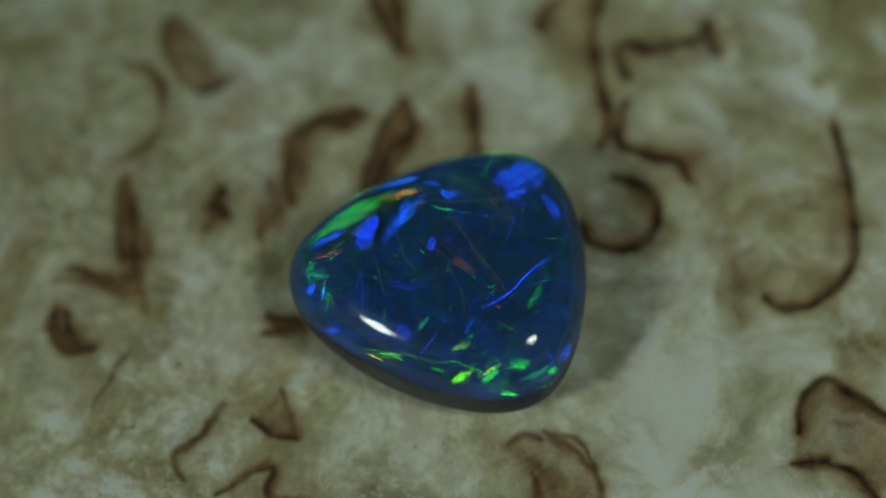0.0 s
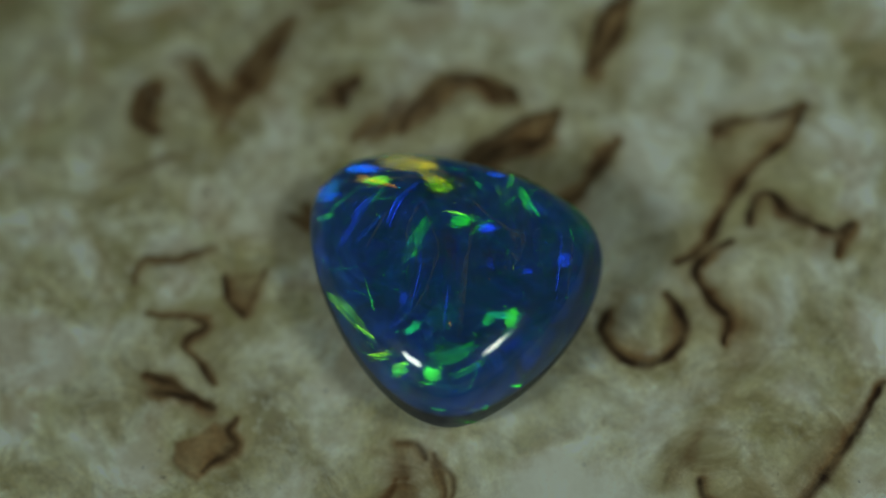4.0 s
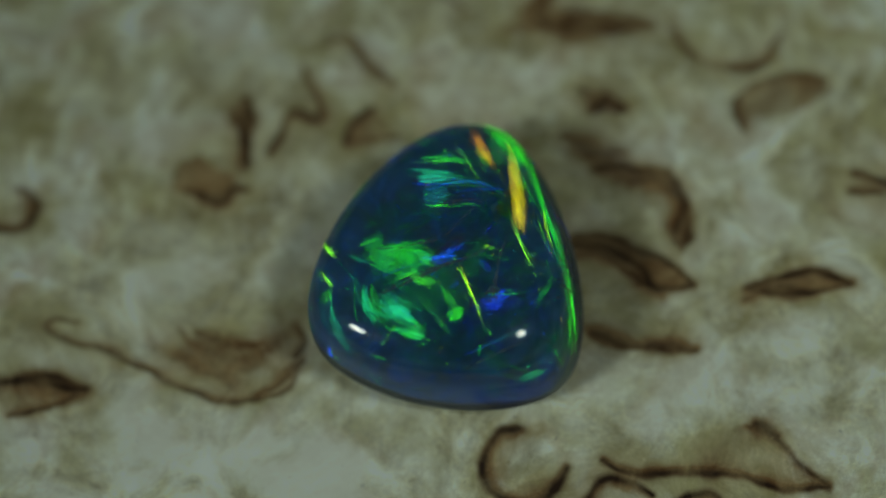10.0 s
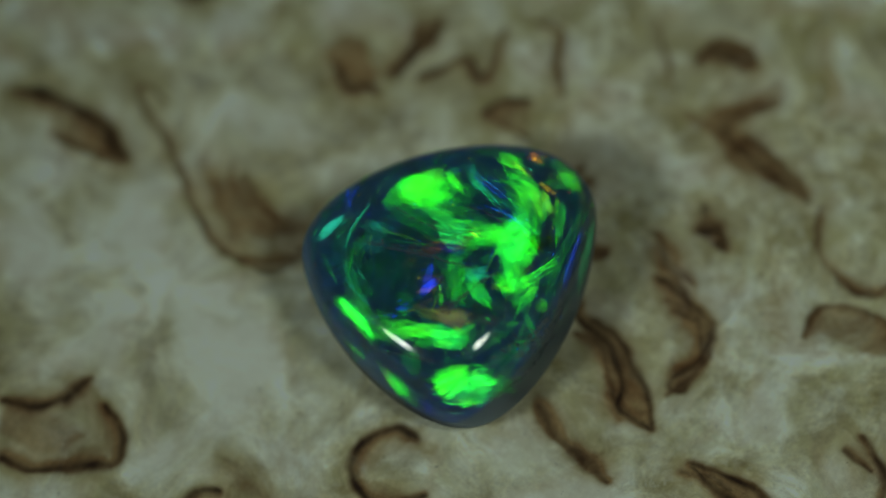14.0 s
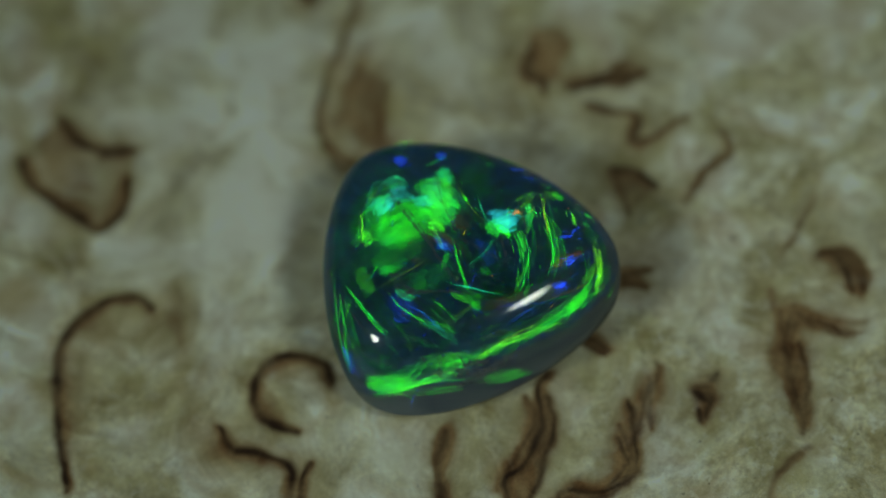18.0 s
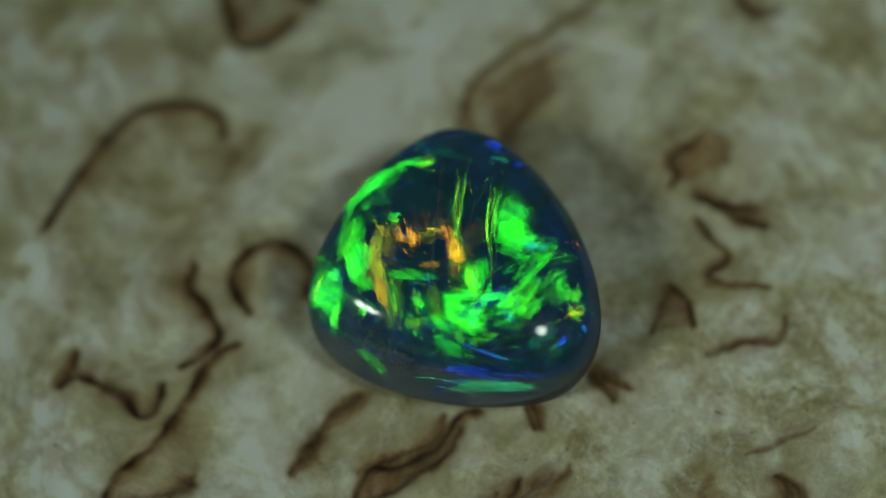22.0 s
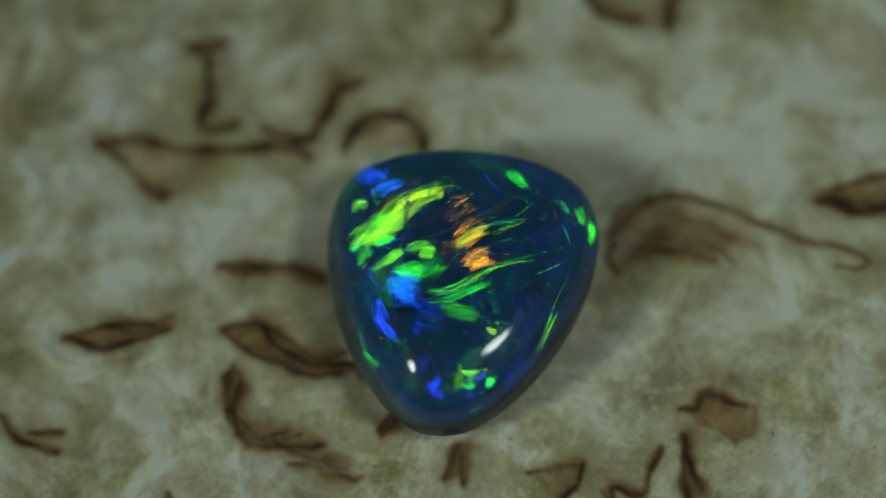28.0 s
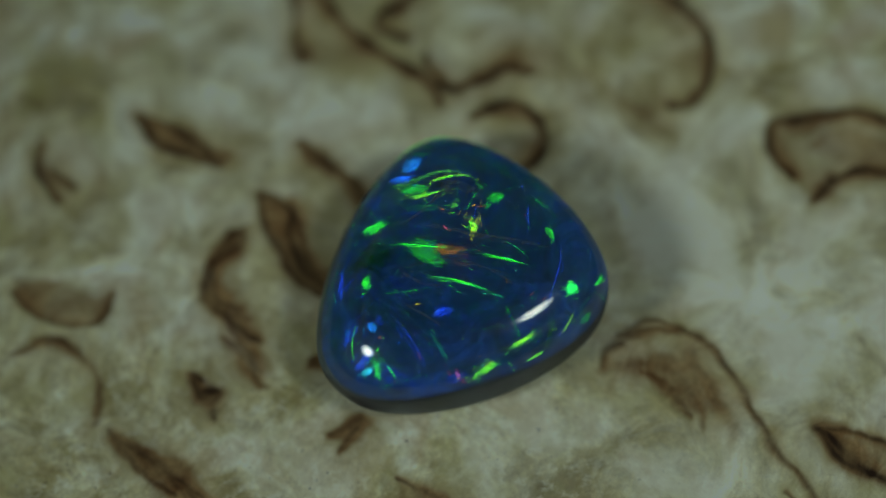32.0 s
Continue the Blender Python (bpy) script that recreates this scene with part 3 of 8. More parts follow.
clearing(0.65, (3.8, 17.5), (4.3, 11.5), (4.0, 6.5), (2.1, 7.2), (1.0, 11.3), (-1.2, 15.4), (-1.2, 18.7), (1.6, 19.7))
clearing(0.50, (-4.3, 19.5), (-2.8, 11.5), (-4.9, 9.9), (-7.7, 9.5), (-8.9, 13.2), (-8.2, 18.3))
shade(0.45, (7.4, 17.8), (7.5, 15.6), (6.9, 12.1), (7.3, 8.3), (7.1, 7.2), (5.8, 12.4), (4.7, 14.1), (5.6, 16.0))
knot(-8.9, 1.0, 4.0, 0.70)
knot(-4.9, -8.6, 4.0, 0.60)
knot(-10.6, 9.9, 4.0, 0.60)
knot(-4.0, -16.3, 4.0, 0.50)
clearing(0.70, (3.6, -6.2), (5.2, -0.9), (7.4, 1.0), (9.2, 0.6), (11.1, 3.6), (12.6, 4.1), (13.1, 1.1), (6.0, -8.2))
clearing(0.40, (-13.9, -16.4), (-10.6, -11.2), (-7.0, -14.0), (-5.4, -15.7), (-10.5, -18.6))
clearing(0.55, (-6.3, -9.4), (-6.3, -6.5), (-1.3, -7.1), (0.3, -8.3), (-1.0, -11.8), (-4.3, -11.1))
vein(0.24, 0.60, 0.50, (-6.6, 7.7), (-6.9, 9.2), (-6.2, 10.2), (-4.8, 10.4), (-3.8, 10.6), (-3.6, 10.1), (-4.5, 9.9))
vein(0.24, 0.60, 0.55, (-17.2, -0.6), (-18.1, -0.4), (-18.8, 0.5), (-18.8, 1.7))
vein(0.20, 0.40, 0.50, (-15.5, 2.7), (-14.9, 4.3), (-14.7, 6.1), (-15.1, 7.9))
vein(0.34, 0.80, 0.60, (-10.4, 5.7), (-10.9, 6.3))
vein(0.30, 0.70, 0.60, (-10.4, 6.7), (-10.4, 7.2))
vein(0.22, 0.50, 0.50, (1.3, 6.3), (1.8, 8.2), (1.8, 9.4))
vein(0.20, 0.25, 0.50, (2.3, -11.9), (2.8, -10.2), (2.6, -8.8))
vein(0.26, 0.70, 0.50, (5.2, -20.7), (4.9, -19.1), (5.4, -17.6))
vein(0.22, 0.45, 0.50, (-17.3, -0.6), (-18.4, -0.3), (-19.0, 0.8), (-18.9, 1.6))
vein(0.26, 0.55, 0.50, (-14.8, 2.2), (-14.7, 3.9), (-14.9, 5.9), (-15.0, 7.7))
vein(0.22, 0.50, 0.50, (-16.0, 2.7), (-17.6, 3.7))
vein(0.24, 0.55, 0.50, (-8.5, 5.0), (-7.7, 6.8), (-7.0, 8.5), (-6.0, 9.9), (-4.5, 10.4), (-3.2, 10.3))
vein(0.20, 0.40, 0.50, (-9.3, -7.0), (-10.5, -7.7), (-11.7, -8.3))
vein(0.30, 0.75, 0.60, (-7.2, -10.6), (-8.6, -10.5), (-10.0, -10.9))
stain(0.60, (-12.1, 16.9), (-11.0, 15.8), (-10.6, 14.3), (-10.3, 12.9), (-11.6, 12.5), (-12.6, 14.0), (-13.1, 16.1))
vein(0.24, 0.55, 0.50, (-4.3, 9.9), (-5.4, 10.1), (-6.7, 9.6), (-7.4, 8.6), (-7.3, 6.9))
vein(0.22, 0.50, 0.50, (-8.1, 6.8), (-8.4, 5.6), (-8.9, 4.3))
clearing(0.80, (13.9, 2.5), (14.2, -6.0), (10.4, -12.1), (6.4, -16.7), (6.2, -12.0), (5.3, -7.3), (7.8, -2.5), (8.8, 1.5))


def build_slab():
    rim, wide, deep = 30.0, 62.0, 14.0
    n = 900
    xs = np.linspace(-rim, rim, n)
    gx, gy = np.meshgrid(xs, xs, indexing="ij")
    flat = np.stack([gx.ravel(), gy.ravel()], 1)
    # a square net pressed into a disc
    r = np.hypot(flat[:, 0], flat[:, 1]) + 1e-9
    m = np.maximum(np.abs(flat[:, 0]), np.abs(flat[:, 1]))
    flat = flat * (m / r)[:, None] * 1.0
    bark, sap, pale = figure(flat)
    z = -0.05 * bark
    verts = [np.column_stack([flat, z])]
    faces = [tuple(f) for f in grid_faces(n, n)]
    edge = list(range(n)) + [i * n + n - 1 for i in range(1, n)]
    edge += [(n - 1) * n + j for j in range(n - 2, -1, -1)] + [i * n for i in range(n - 2, 0, -1)]
    ring, count = flat[edge], n * n
    last = edge
    for radius, low in ((45, 0.0), (60, 0.0), (61.5, -0.5), (wide, -2.0), (wide, -12.5), (61, deep * -1), (5, deep * -1)):
        verts.append(np.column_stack([ring / np.hypot(*ring.T)[:, None] * radius, np.full(len(ring), low)]))
        now = list(range(count, count + len(ring)))
        count += len(ring)
        for k in range(len(ring)):
            q = (k + 1) % len(ring)
            faces.append((last[k], now[k], now[q], last[q]))
        last = now
    faces.append(tuple(last))
    every = np.vstack(verts) * MM
    me = mesh_of("burl_slab", every, faces, WOOD)
    extra = len(every) - n * n
    for name, values in (("vein", bark), ("stain", sap), ("pale", pale), ("flow", grain(flat)), ("knot", knots(flat))):
        scalar(me, name, np.concatenate([values, np.zeros(extra)]))
    return tagged(new("burl_slab", me), "polished pale burl wood slab with dark brown curling bark figure", "wood slab")


SLAB = build_slab()


def build_bark(slab):
    """Each strong curl of bark lies in the slab as a piece of its own."""
    for width, dark, brown, points in VEINS:
        if dark < 0.65:
            continue
        line = spline(points, 0.16)
        d = np.gradient(line, axis=0)
        side = np.stack([-d[:, 1], d[:, 0]], 1) / (np.hypot(*d.T)[:, None] + 1e-9)
        offs = np.linspace(-1.0, 1.0, 9)
        half = width * 0.9 * np.clip(np.sin(np.pi * np.linspace(0.04, 0.96, len(line))) * 3, 0.1, 1)
        xy = (line[:, None] + side[:, None] * offs[None, :, None] * half[:, None, None]).reshape(-1, 2)
        bark, sap, pale = figure(xy)
        lift = np.tile(0.014 - 0.03 * offs**4, len(line)) - 0.006 * bark
        me = mesh_of("bark_curl", np.column_stack([xy, lift]) * MM, grid_faces(len(line), 9), WOOD)
        for name, values in (("vein", bark), ("stain", sap), ("pale", pale), ("flow", grain(xy)), ("knot", knots(xy))):
            scalar(me, name, values)
        part("bark_curl", me, slab, "dark brown curl of bark")


# ---- the opal
CX, CY, GIRTH, WAIST, TOP, POWER, FOOT = -0.221, -0.089, 6.665, 2.564, 6.171, 0.449, 0.800
LEAN = (0.672, -0.014)
TIP = (-0.282, -0.315)
WAVES = ((2, 0.0427, -0.0117), (3, -0.0915, 0.0278), (4, -0.0092, -0.0003), (5, 0.0047, -0.0009), (6, -0.0063, 0.0041))

# the stone's outline from above: a rounded triangle, given by how far its tangents lie from its middle
_T = np.radians(np.arange(0, 360, 1.0))
_H = 1 + sum(a * np.cos(k * _T) + b * np.sin(k * _T) for k, a, b in WAVES)
_D = sum(k * (b * np.cos(k * _T) - a * np.sin(k * _T)) for k, a, b in WAVES)
_X, _Y = _H * np.cos(_T) - _D * np.sin(_T), _H * np.sin(_T) + _D * np.cos(_T)
_A, _R = np.arctan2(_Y, _X), GIRTH * np.hypot(_X, _Y)


def girth(phi):
    o = np.argsort(_A)
    return np.interp((phi + np.pi) % (2 * np.pi) - np.pi, _A[o], _R[o], period=2 * np.pi)


def profile(u, phi=None):
    """Share of the girth and height at u: pi/2 top, 0 waist, -pi/2 foot. The waist lies lower on one side."""
    waist = WAIST if phi is None else WAIST * (1 + TIP[0] * np.cos(phi) + TIP[1] * np.sin(phi))
    up = np.clip(u, 0, np.pi / 2)
    down = np.clip(-u, 0, np.pi / 2)
    share = np.where(u >= 0, np.cos(up) ** POWER, 1 - (1 - FOOT) * (1 - np.cos(down)))
    high = np.where(u >= 0, waist + (TOP - waist) * np.sin(up), waist * (1 - np.sin(down)))
    return share, high, np.sin(up)


def skin(u, phi):
    share, high, k = profile(u, phi)
    r = share * girth(phi)
    return np.stack([CX + LEAN[0] * k + r * np.cos(phi), CY + LEAN[1] * k + r * np.sin(phi), high], -1)


def skin_normal(u, phi):
    e = 1e-3
    u = np.clip(u, -np.pi / 2 + 2 * e, np.pi / 2 - 2 * e)
    n = np.cross(skin(u, phi + e) - skin(u, phi - e), skin(u + e, phi) - skin(u - e, phi))
    return n / (np.linalg.norm(n, axis=-1, keepdims=True) + 1e-12)


# way along the dome from its top, in millimetres
_U = np.concatenate([np.pi / 2 - np.linspace(0, 1, 400) ** 2.2 * np.pi / 2, np.linspace(-0.01, -1.5, 80)])
_S, _Z = profile(_U)[:2]
_WAY = np.concatenate([[0], np.cumsum(np.hypot(np.diff(_S * GIRTH), np.diff(_Z)))])


def u_at(way):
    return np.interp(way, _WAY, _U)


def build_dome(name, mat, inset, sink=0.0):
    nu, nv = 96, 192
    u = u_at(np.linspace(0.03, _WAY[-1], nu))
    phi = np.linspace(0, 2 * np.pi, nv, endpoint=False)
    U, P = np.meshgrid(u, phi, indexing="ij")
    co = skin(U, P) - inset * skin_normal(U, P)
    co[..., 2] -= sink * np.sin(np.clip(U, 0, np.pi / 2)) ** 5
    co[..., 2] = np.maximum(co[..., 2], inset)
    verts = np.vstack([co.reshape(-1, 3), co[0].mean(0), co[-1].mean(0)])
    faces = [tuple(f) for f in grid_faces(nu, nv, True)]
    a, b = nu * nv, nu * nv + 1
    faces += [(a, k, (k + 1) % nv) for k in range(nv)]
    faces += [(b, (nu - 1) * nv + (k + 1) % nv, (nu - 1) * nv + k) for k in range(nv)]
    me = mesh_of(name, verts * MM, faces, mat)
    # potch: grey skin that climbs the foot, higher on one side
    way = np.repeat(u_at(np.linspace(0.03, _WAY[-1], nu)), nv)
    off = (np.tile(phi, nu) - POTCH + np.pi) % (2 * np.pi) - np.pi
    seam = -0.04 + 0.56 * np.exp(-((off / 1.05) ** 4)) + 0.05 * np.sin(7 * np.tile(phi, nu))
    scalar(me, "potch", np.concatenate([np.clip(0.5 + (seam - way) * 2.5, 0, 1), [0, 1]]))
    # girdle: darkens to near black towards the foot all round, lower down on the potch side
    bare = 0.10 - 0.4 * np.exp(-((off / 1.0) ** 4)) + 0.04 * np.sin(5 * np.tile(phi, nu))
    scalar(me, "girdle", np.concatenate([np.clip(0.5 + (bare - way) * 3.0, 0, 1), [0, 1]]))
    bm = bmesh.new()
    bm.from_mesh(me)
    bmesh.ops.recalc_face_normals(bm, faces=bm.faces)
    bm.to_mesh(me)
    bm.free()
    return me


POTCH = radians(106)
OPAL = tagged(new("opal"), "polished black opal cabochon with blue and green fire on burl wood", "gemstone")
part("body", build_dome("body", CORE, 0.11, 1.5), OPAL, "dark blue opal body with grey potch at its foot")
part("clear_skin", build_dome("clear_skin", SHELL, 0.0), OPAL, "clear glossy polished skin of the stone")

GREEN, LIME, YELLOW, ORANGE, RED = (0.007, 0.30, 0.002), (0.06, 0.34, 0.003), (0.27, 0.22, 0.002), (0.35, 0.108, 0.0005), (0.26, 0.03, 0.02)
TEAL, CYAN, BLUE, SKY, VIOLET = (0.003, 0.17, 0.075), (0.008, 0.20, 0.18), (0.004, 0.020, 0.42), (0.002, 0.036, 0.40), (0.035, 0.03, 0.30)
PALE = (0.12, 0.14, 0.15)
# the neighbours in the spectrum into which each colour shifts
KIN = {GREEN: (LIME, GREEN, TEAL), LIME: (GREEN, YELLOW), YELLOW: (LIME, ORANGE), ORANGE: (YELLOW, YELLOW, RED), RED: (ORANGE, VIOLET), TEAL: (GREEN, CYAN),
       CYAN: (TEAL, SKY), BLUE: (SKY, BLUE), SKY: (BLUE, BLUE, CYAN), VIOLET: (BLUE, RED), PALE: (PALE, CYAN)}
HALF = {"left": (radians(-131.0), radians(34.0)), "right": (radians(-58.2), radians(24.6))}
GAIN = 0.325
_layer = [0]
FLAKES = []


def flake(x, y, length, width, turn, tone, bright, swing, side="right", streaks=4.6):
    """One field of platelets under the skin: a faint sheet and slivers of it that catch the light.
    x, y: its place on the unrolled dome, in millimetres; swing: the slab's turn at which it lights up."""
    rnd = random.Random(int(abs(x * 131 + y * 717 + length * 37) * 10) + int(abs(swing)))
    slivers = int(min(7, 1 + length * width * 3 + width * 3))
    sheets = [(0, 0, length, width, 0, 1.0)]
    if length > 1.2 and length > 5.5 * width:
        # a long crack that flashes: two hair lines with a dim sheet between them
        sheets = [(0, 0, length, width * 0.8, 0, 0.30), (0, 0.30 * width, length, 0.06, rnd.gauss(0, 1.5), 1.5), (0.03 * length, -0.25 * width, length * 0.9, 0.05, rnd.gauss(0, 2), 1.2)]
        slivers = 2
    for _ in range(slivers):
        sheets.append((rnd.uniform(-0.36, 0.36) * length, rnd.uniform(-0.42, 0.42) * width, length * rnd.uniform(0.22, 0.62),
                       max(0.07, width * rnd.uniform(0.10, 0.34)), rnd.gauss(0, 9), rnd.uniform(0.15, 0.7)))
    for _ in range(int(3 + min(6, length * 3))):
        sheets.append((rnd.gauss(0, 0.42) * length, rnd.gauss(0, 0.5) * width + rnd.gauss(0, 0.12), rnd.uniform(0.10, 0.50),
                       rnd.uniform(0.025, 0.06), rnd.gauss(0, 16), rnd.uniform(0.3, 1.2)))
    rows = [[], [], [], [], [], []]
    count = 0
    c, d = math.cos(radians(turn)), math.sin(radians(turn))
    bend = rnd.uniform(-0.10, 0.10)
    for along, across, long, wide, lean, power in sheets:
        nu, nv = (17, 9) if wide > 0.4 else (9, 5)
        s, w = np.meshgrid(np.linspace(-1, 1, nu), np.linspace(-1, 1, nv), indexing="ij")
        p, q = math.cos(radians(lean)), math.sin(radians(lean))
        a0, b0 = s * long / 2, w * wide / 2 * (1 - 0.4 * s * rnd.uniform(-1, 1))
        a, b = along + a0 * p - b0 * q, across + a0 * q + b0 * p
        b = b + bend * (a * a / max(length, 0.2) - 0.1 * length)
        px, py = x + a * c - b * d, y + a * d + b * c
        u, phi = u_at(np.hypot(px, py)), np.arctan2(py, px)
        _layer[0] = (_layer[0] + 1) % 40
        co = skin(u, phi) - (0.022 + 0.0019 * _layer[0]) * skin_normal(u, phi)
        k = nu * nv
        az = HALF[side][0] - radians(swing) + rnd.gauss(0, 0.07)
        tilt = HALF[side][1] + rnd.gauss(0, 0.022)
        seed, lit, lot, lean_in = rnd.uniform(0, 90), rnd.choice((-1, 1)), rnd.uniform(-1, 1), rnd.uniform(-0.5, 0.5) if wide > 0.15 else 0.0
        other, much = rnd.choice(KIN[tone]), rnd.uniform(0, 0.45)
        col = [(t + (o - t) * much) * GAIN * bright * power * rnd.uniform(0.8, 1.2) for t, o in zip(tone, other)]
        for row, value in zip(rows, (
            co.reshape(-1, 3) * MM, grid_faces(nu, nv) + count,
            np.tile((math.sin(tilt) * math.cos(az), math.sin(tilt) * math.sin(az), math.cos(tilt)), (k, 1)),
            np.array(col)[None] * (0.72 + 0.38 * lit * w + 0.2 * lot * s).reshape(-1, 1), np.clip(1.3 * (1 - np.abs(s) ** 2.2 - np.abs(w + lean_in * s) ** 2.2), 0, 1).ravel(),
            np.stack([a * 1.3 + seed, b * streaks * 2.2 + seed, np.full_like(a, seed)], -1).reshape(-1, 3),
        )):
            row.append(value)
        count += k
    FLAKES.append((length * width, *(np.concatenate(r) for r in rows)))


def fire_mesh(name, pieces):
    start = np.cumsum([0] + [len(p[1]) for p in pieces])
    me = mesh_of(name, np.vstack([p[1] for p in pieces]), np.vstack([p[2] + n for p, n in zip(pieces, start)]), FIRE)
    for key, k in (("lattice", 3), ("tone", 4), ("grain", 6)):
        vector(me, key, np.vstack([p[k] for p in pieces]))
    scalar(me, "fade", np.concatenate([p[5] for p in pieces]))
    return me


def lay_fire():
    """The large fields of colour are pieces of their own, the small specks one body."""
    order = sorted(FLAKES, key=lambda p: -p[0])
    for piece in order[:290]:
        part("colour_flake", fire_mesh("colour_flake", [piece]), OPAL)
    tagged(part("colour_specks", fire_mesh("colour_specks", order[290:]), OPAL, "fine glittering specks of colour"), kind="stuff")


def glitter(count, longest, thin, power, seed):
    """Hair-fine slivers all over the dome, each with its own colour and lattice."""
    rnd = random.Random(seed)
    tones = [GREEN] * 6 + [LIME] * 3 + [TEAL] * 4 + [BLUE] * 6 + [SKY] * 4 + [CYAN] * 2 + [YELLOW] * 2 + [ORANGE] + [RED]
    if longest > 1:
        tones = [GREEN] * 5 + [TEAL] * 3 + [BLUE] * 4 + [LIME]
    for _ in range(count):
        way, phi = 7.6 * math.sqrt(rnd.uniform(0.02, 1)), rnd.uniform(0, 2 * math.pi)
        x, y = way * math.cos(phi), way * math.sin(phi)
        long, wide = longest * rnd.uniform(0.15, 1) ** 2, thin * rnd.uniform(0.6, 1.4)
        turn = radians(rnd.choice((8, 40, 62, 118, -35)) + rnd.gauss(0, 14))
        s, w = np.meshgrid(np.linspace(-1, 1, 5), np.linspace(-1, 1, 3), indexing="ij")
        a, b = s * long / 2, w * wide / 2 + 0.06 * long * rnd.uniform(-1, 1) * s * s
        px, py = x + a * math.cos(turn) - b * math.sin(turn), y + a * math.sin(turn) + b * math.cos(turn)
        u, ang = u_at(np.hypot(px, py)), np.arctan2(py, px)
        co = skin(u, ang) - (0.015 + 0.06 * rnd.random()) * skin_normal(u, ang)
        az, tilt = rnd.uniform(0, 2 * math.pi), radians(rnd.choice((25.5, 33.0)) + rnd.gauss(0, 1.6))
        col = [t * GAIN * power * rnd.uniform(0.2, 1.3) for t in rnd.choice(tones)]
        FLAKES.append((
            0, co.reshape(-1, 3) * MM, grid_faces(5, 3),
            np.tile((math.sin(tilt) * math.cos(az), math.sin(tilt) * math.sin(az), math.cos(tilt)), (15, 1)), np.tile(col, (15, 1)),
            (1.15 - 0.5 * np.abs(s) ** 3).ravel() * (1 - 0.4 * w * w).ravel(),
            np.stack([a * 4 + px, b * 4 + py, np.full_like(a, rnd.uniform(0, 50))], -1).reshape(-1, 3),
        ))


def crack(width, *points):
    line = spline(np.array(points), 0.1)
    d = np.gradient(line, axis=0)
    side = np.stack([-d[:, 1], d[:, 0]], 1) / (np.hypot(*d.T)[:, None] + 1e-9)
    offs = np.linspace(-1, 1, 5)
    xy = line[:, None] + side[:, None] * offs[None, :, None] * width * 0.7
    u, phi = u_at(np.hypot(xy[..., 0], xy[..., 1])), np.arctan2(xy[..., 1], xy[..., 0])
    co = skin(u, phi) - 0.012 * skin_normal(u, phi)
    me = mesh_of("healed_crack", co.reshape(-1, 3) * MM, grid_faces(len(line), 5), CRACK)
    ends = np.sin(np.pi * np.linspace(0.02, 0.98, len(line))) ** 0.5
    scalar(me, "fade", (ends[:, None] * (1 - offs**2)[None, :]).ravel())
    vector(me, "grain", np.dstack([xy * 2.2, np.full(xy.shape[:2], width)]).reshape(-1, 3))
    part("healed_crack", me, OPAL, "pale healed crack")


# lit at a turn of -9 degrees, under the left lamp
flake(-2.79, 3.46, 2.30, 0.68, 16, YELLOW, 0.8, -9.4)
flake(-4.62, 2.57, 2.41, 1.83, 39, GREEN, 0.6, -9.4)
flake(-2.76, 1.72, 2.25, 0.84, 73, SKY, 0.8, -9.4)
flake(-3.92, 1.15, 1.04, 0.60, -41, SKY, 0.8, -9.4)
flake(-5.45, 1.30, 2.03, 0.41, 4, SKY, 0.8, -9.4)
flake(-0.13, -6.78, 1.49, 0.31, 60, LIME, 1.0, -9.4)
flake(1.02, -6.47, 1.42, 0.29, 61, GREEN, 1.0, -9.4)
flake(2.29, -5.55, 0.95, 0.80, 25, GREEN, 1.0, -9.4)
flake(-4.31, -5.61, 1.87, 0.49, -5, LIME, 1.0, -9.4, "left")
flake(2.19, -7.36, 0.90, 0.26, -17, GREEN, 1.0, -9.4)
flake(2.32, 2.34, 2.38, 0.35, -45, BLUE, 0.8, -9.4)
flake(2.91, -1.77, 4.22, 0.32, 31, BLUE, 0.8, -9.4)
flake(-6.27, -0.27, 1.57, 0.64, 0, TEAL, 1.0, -9.4, "left")
flake(-0.13, 3.00, 1.19, 0.58, 10, SKY, 0.8, -9.4)
# lit at a turn of -29 degrees, under the right lamp
flake(-4.60, 2.86, 3.05, 1.82, 38, YELLOW, 0.8, -29.4)
flake(-4.64, 2.88, 3.05, 1.82, 38, YELLOW, 0.7, -39.3)
flake(-4.70, 1.02, 1.37, 0.60, 43, LIME, 1.0, -29.4)
flake(-4.73, 1.04, 1.37, 0.60, 43, LIME, 0.8, -39.3)
flake(-4.72, 0.97, 2.10, 0.19, 8, ORANGE, 0.8, -29.4)
flake(-4.75, 0.99, 2.10, 0.19, 8, ORANGE, 0.7, -39.3)
# lit at a turn of -29 degrees, under the left lamp
flake(-5.79, 1.33, 2.05, 0.63, 3, SKY, 0.8, -29.4, "left")
flake(-5.84, 1.36, 2.05, 0.63, 3, SKY, 0.6, -39.3, "left")
flake(-6.91, -0.24, 2.29, 1.25, 11, SKY, 0.8, -29.4, "left")
flake(-6.96, -0.20, 2.29, 1.25, 11, SKY, 0.6, -41.7, "left")
flake(-1.00, 5.34, 1.14, 0.75, 18, SKY, 0.8, -29.4)
flake(-3.27, 0.19, 1.92, 0.34, 97, BLUE, 0.8, -29.4)
flake(-3.29, 0.21, 1.92, 0.34, 97, BLUE, 0.6, -39.3)
flake(-4.70, -1.17, 4.38, 0.31, 75, BLUE, 0.5, -29.4)
flake(-4.72, -1.15, 4.38, 0.31, 75, BLUE, 0.4, -39.3)
flake(-2.77, 2.56, 1.44, 1.02, 41, LIME, 0.5, -29.4)
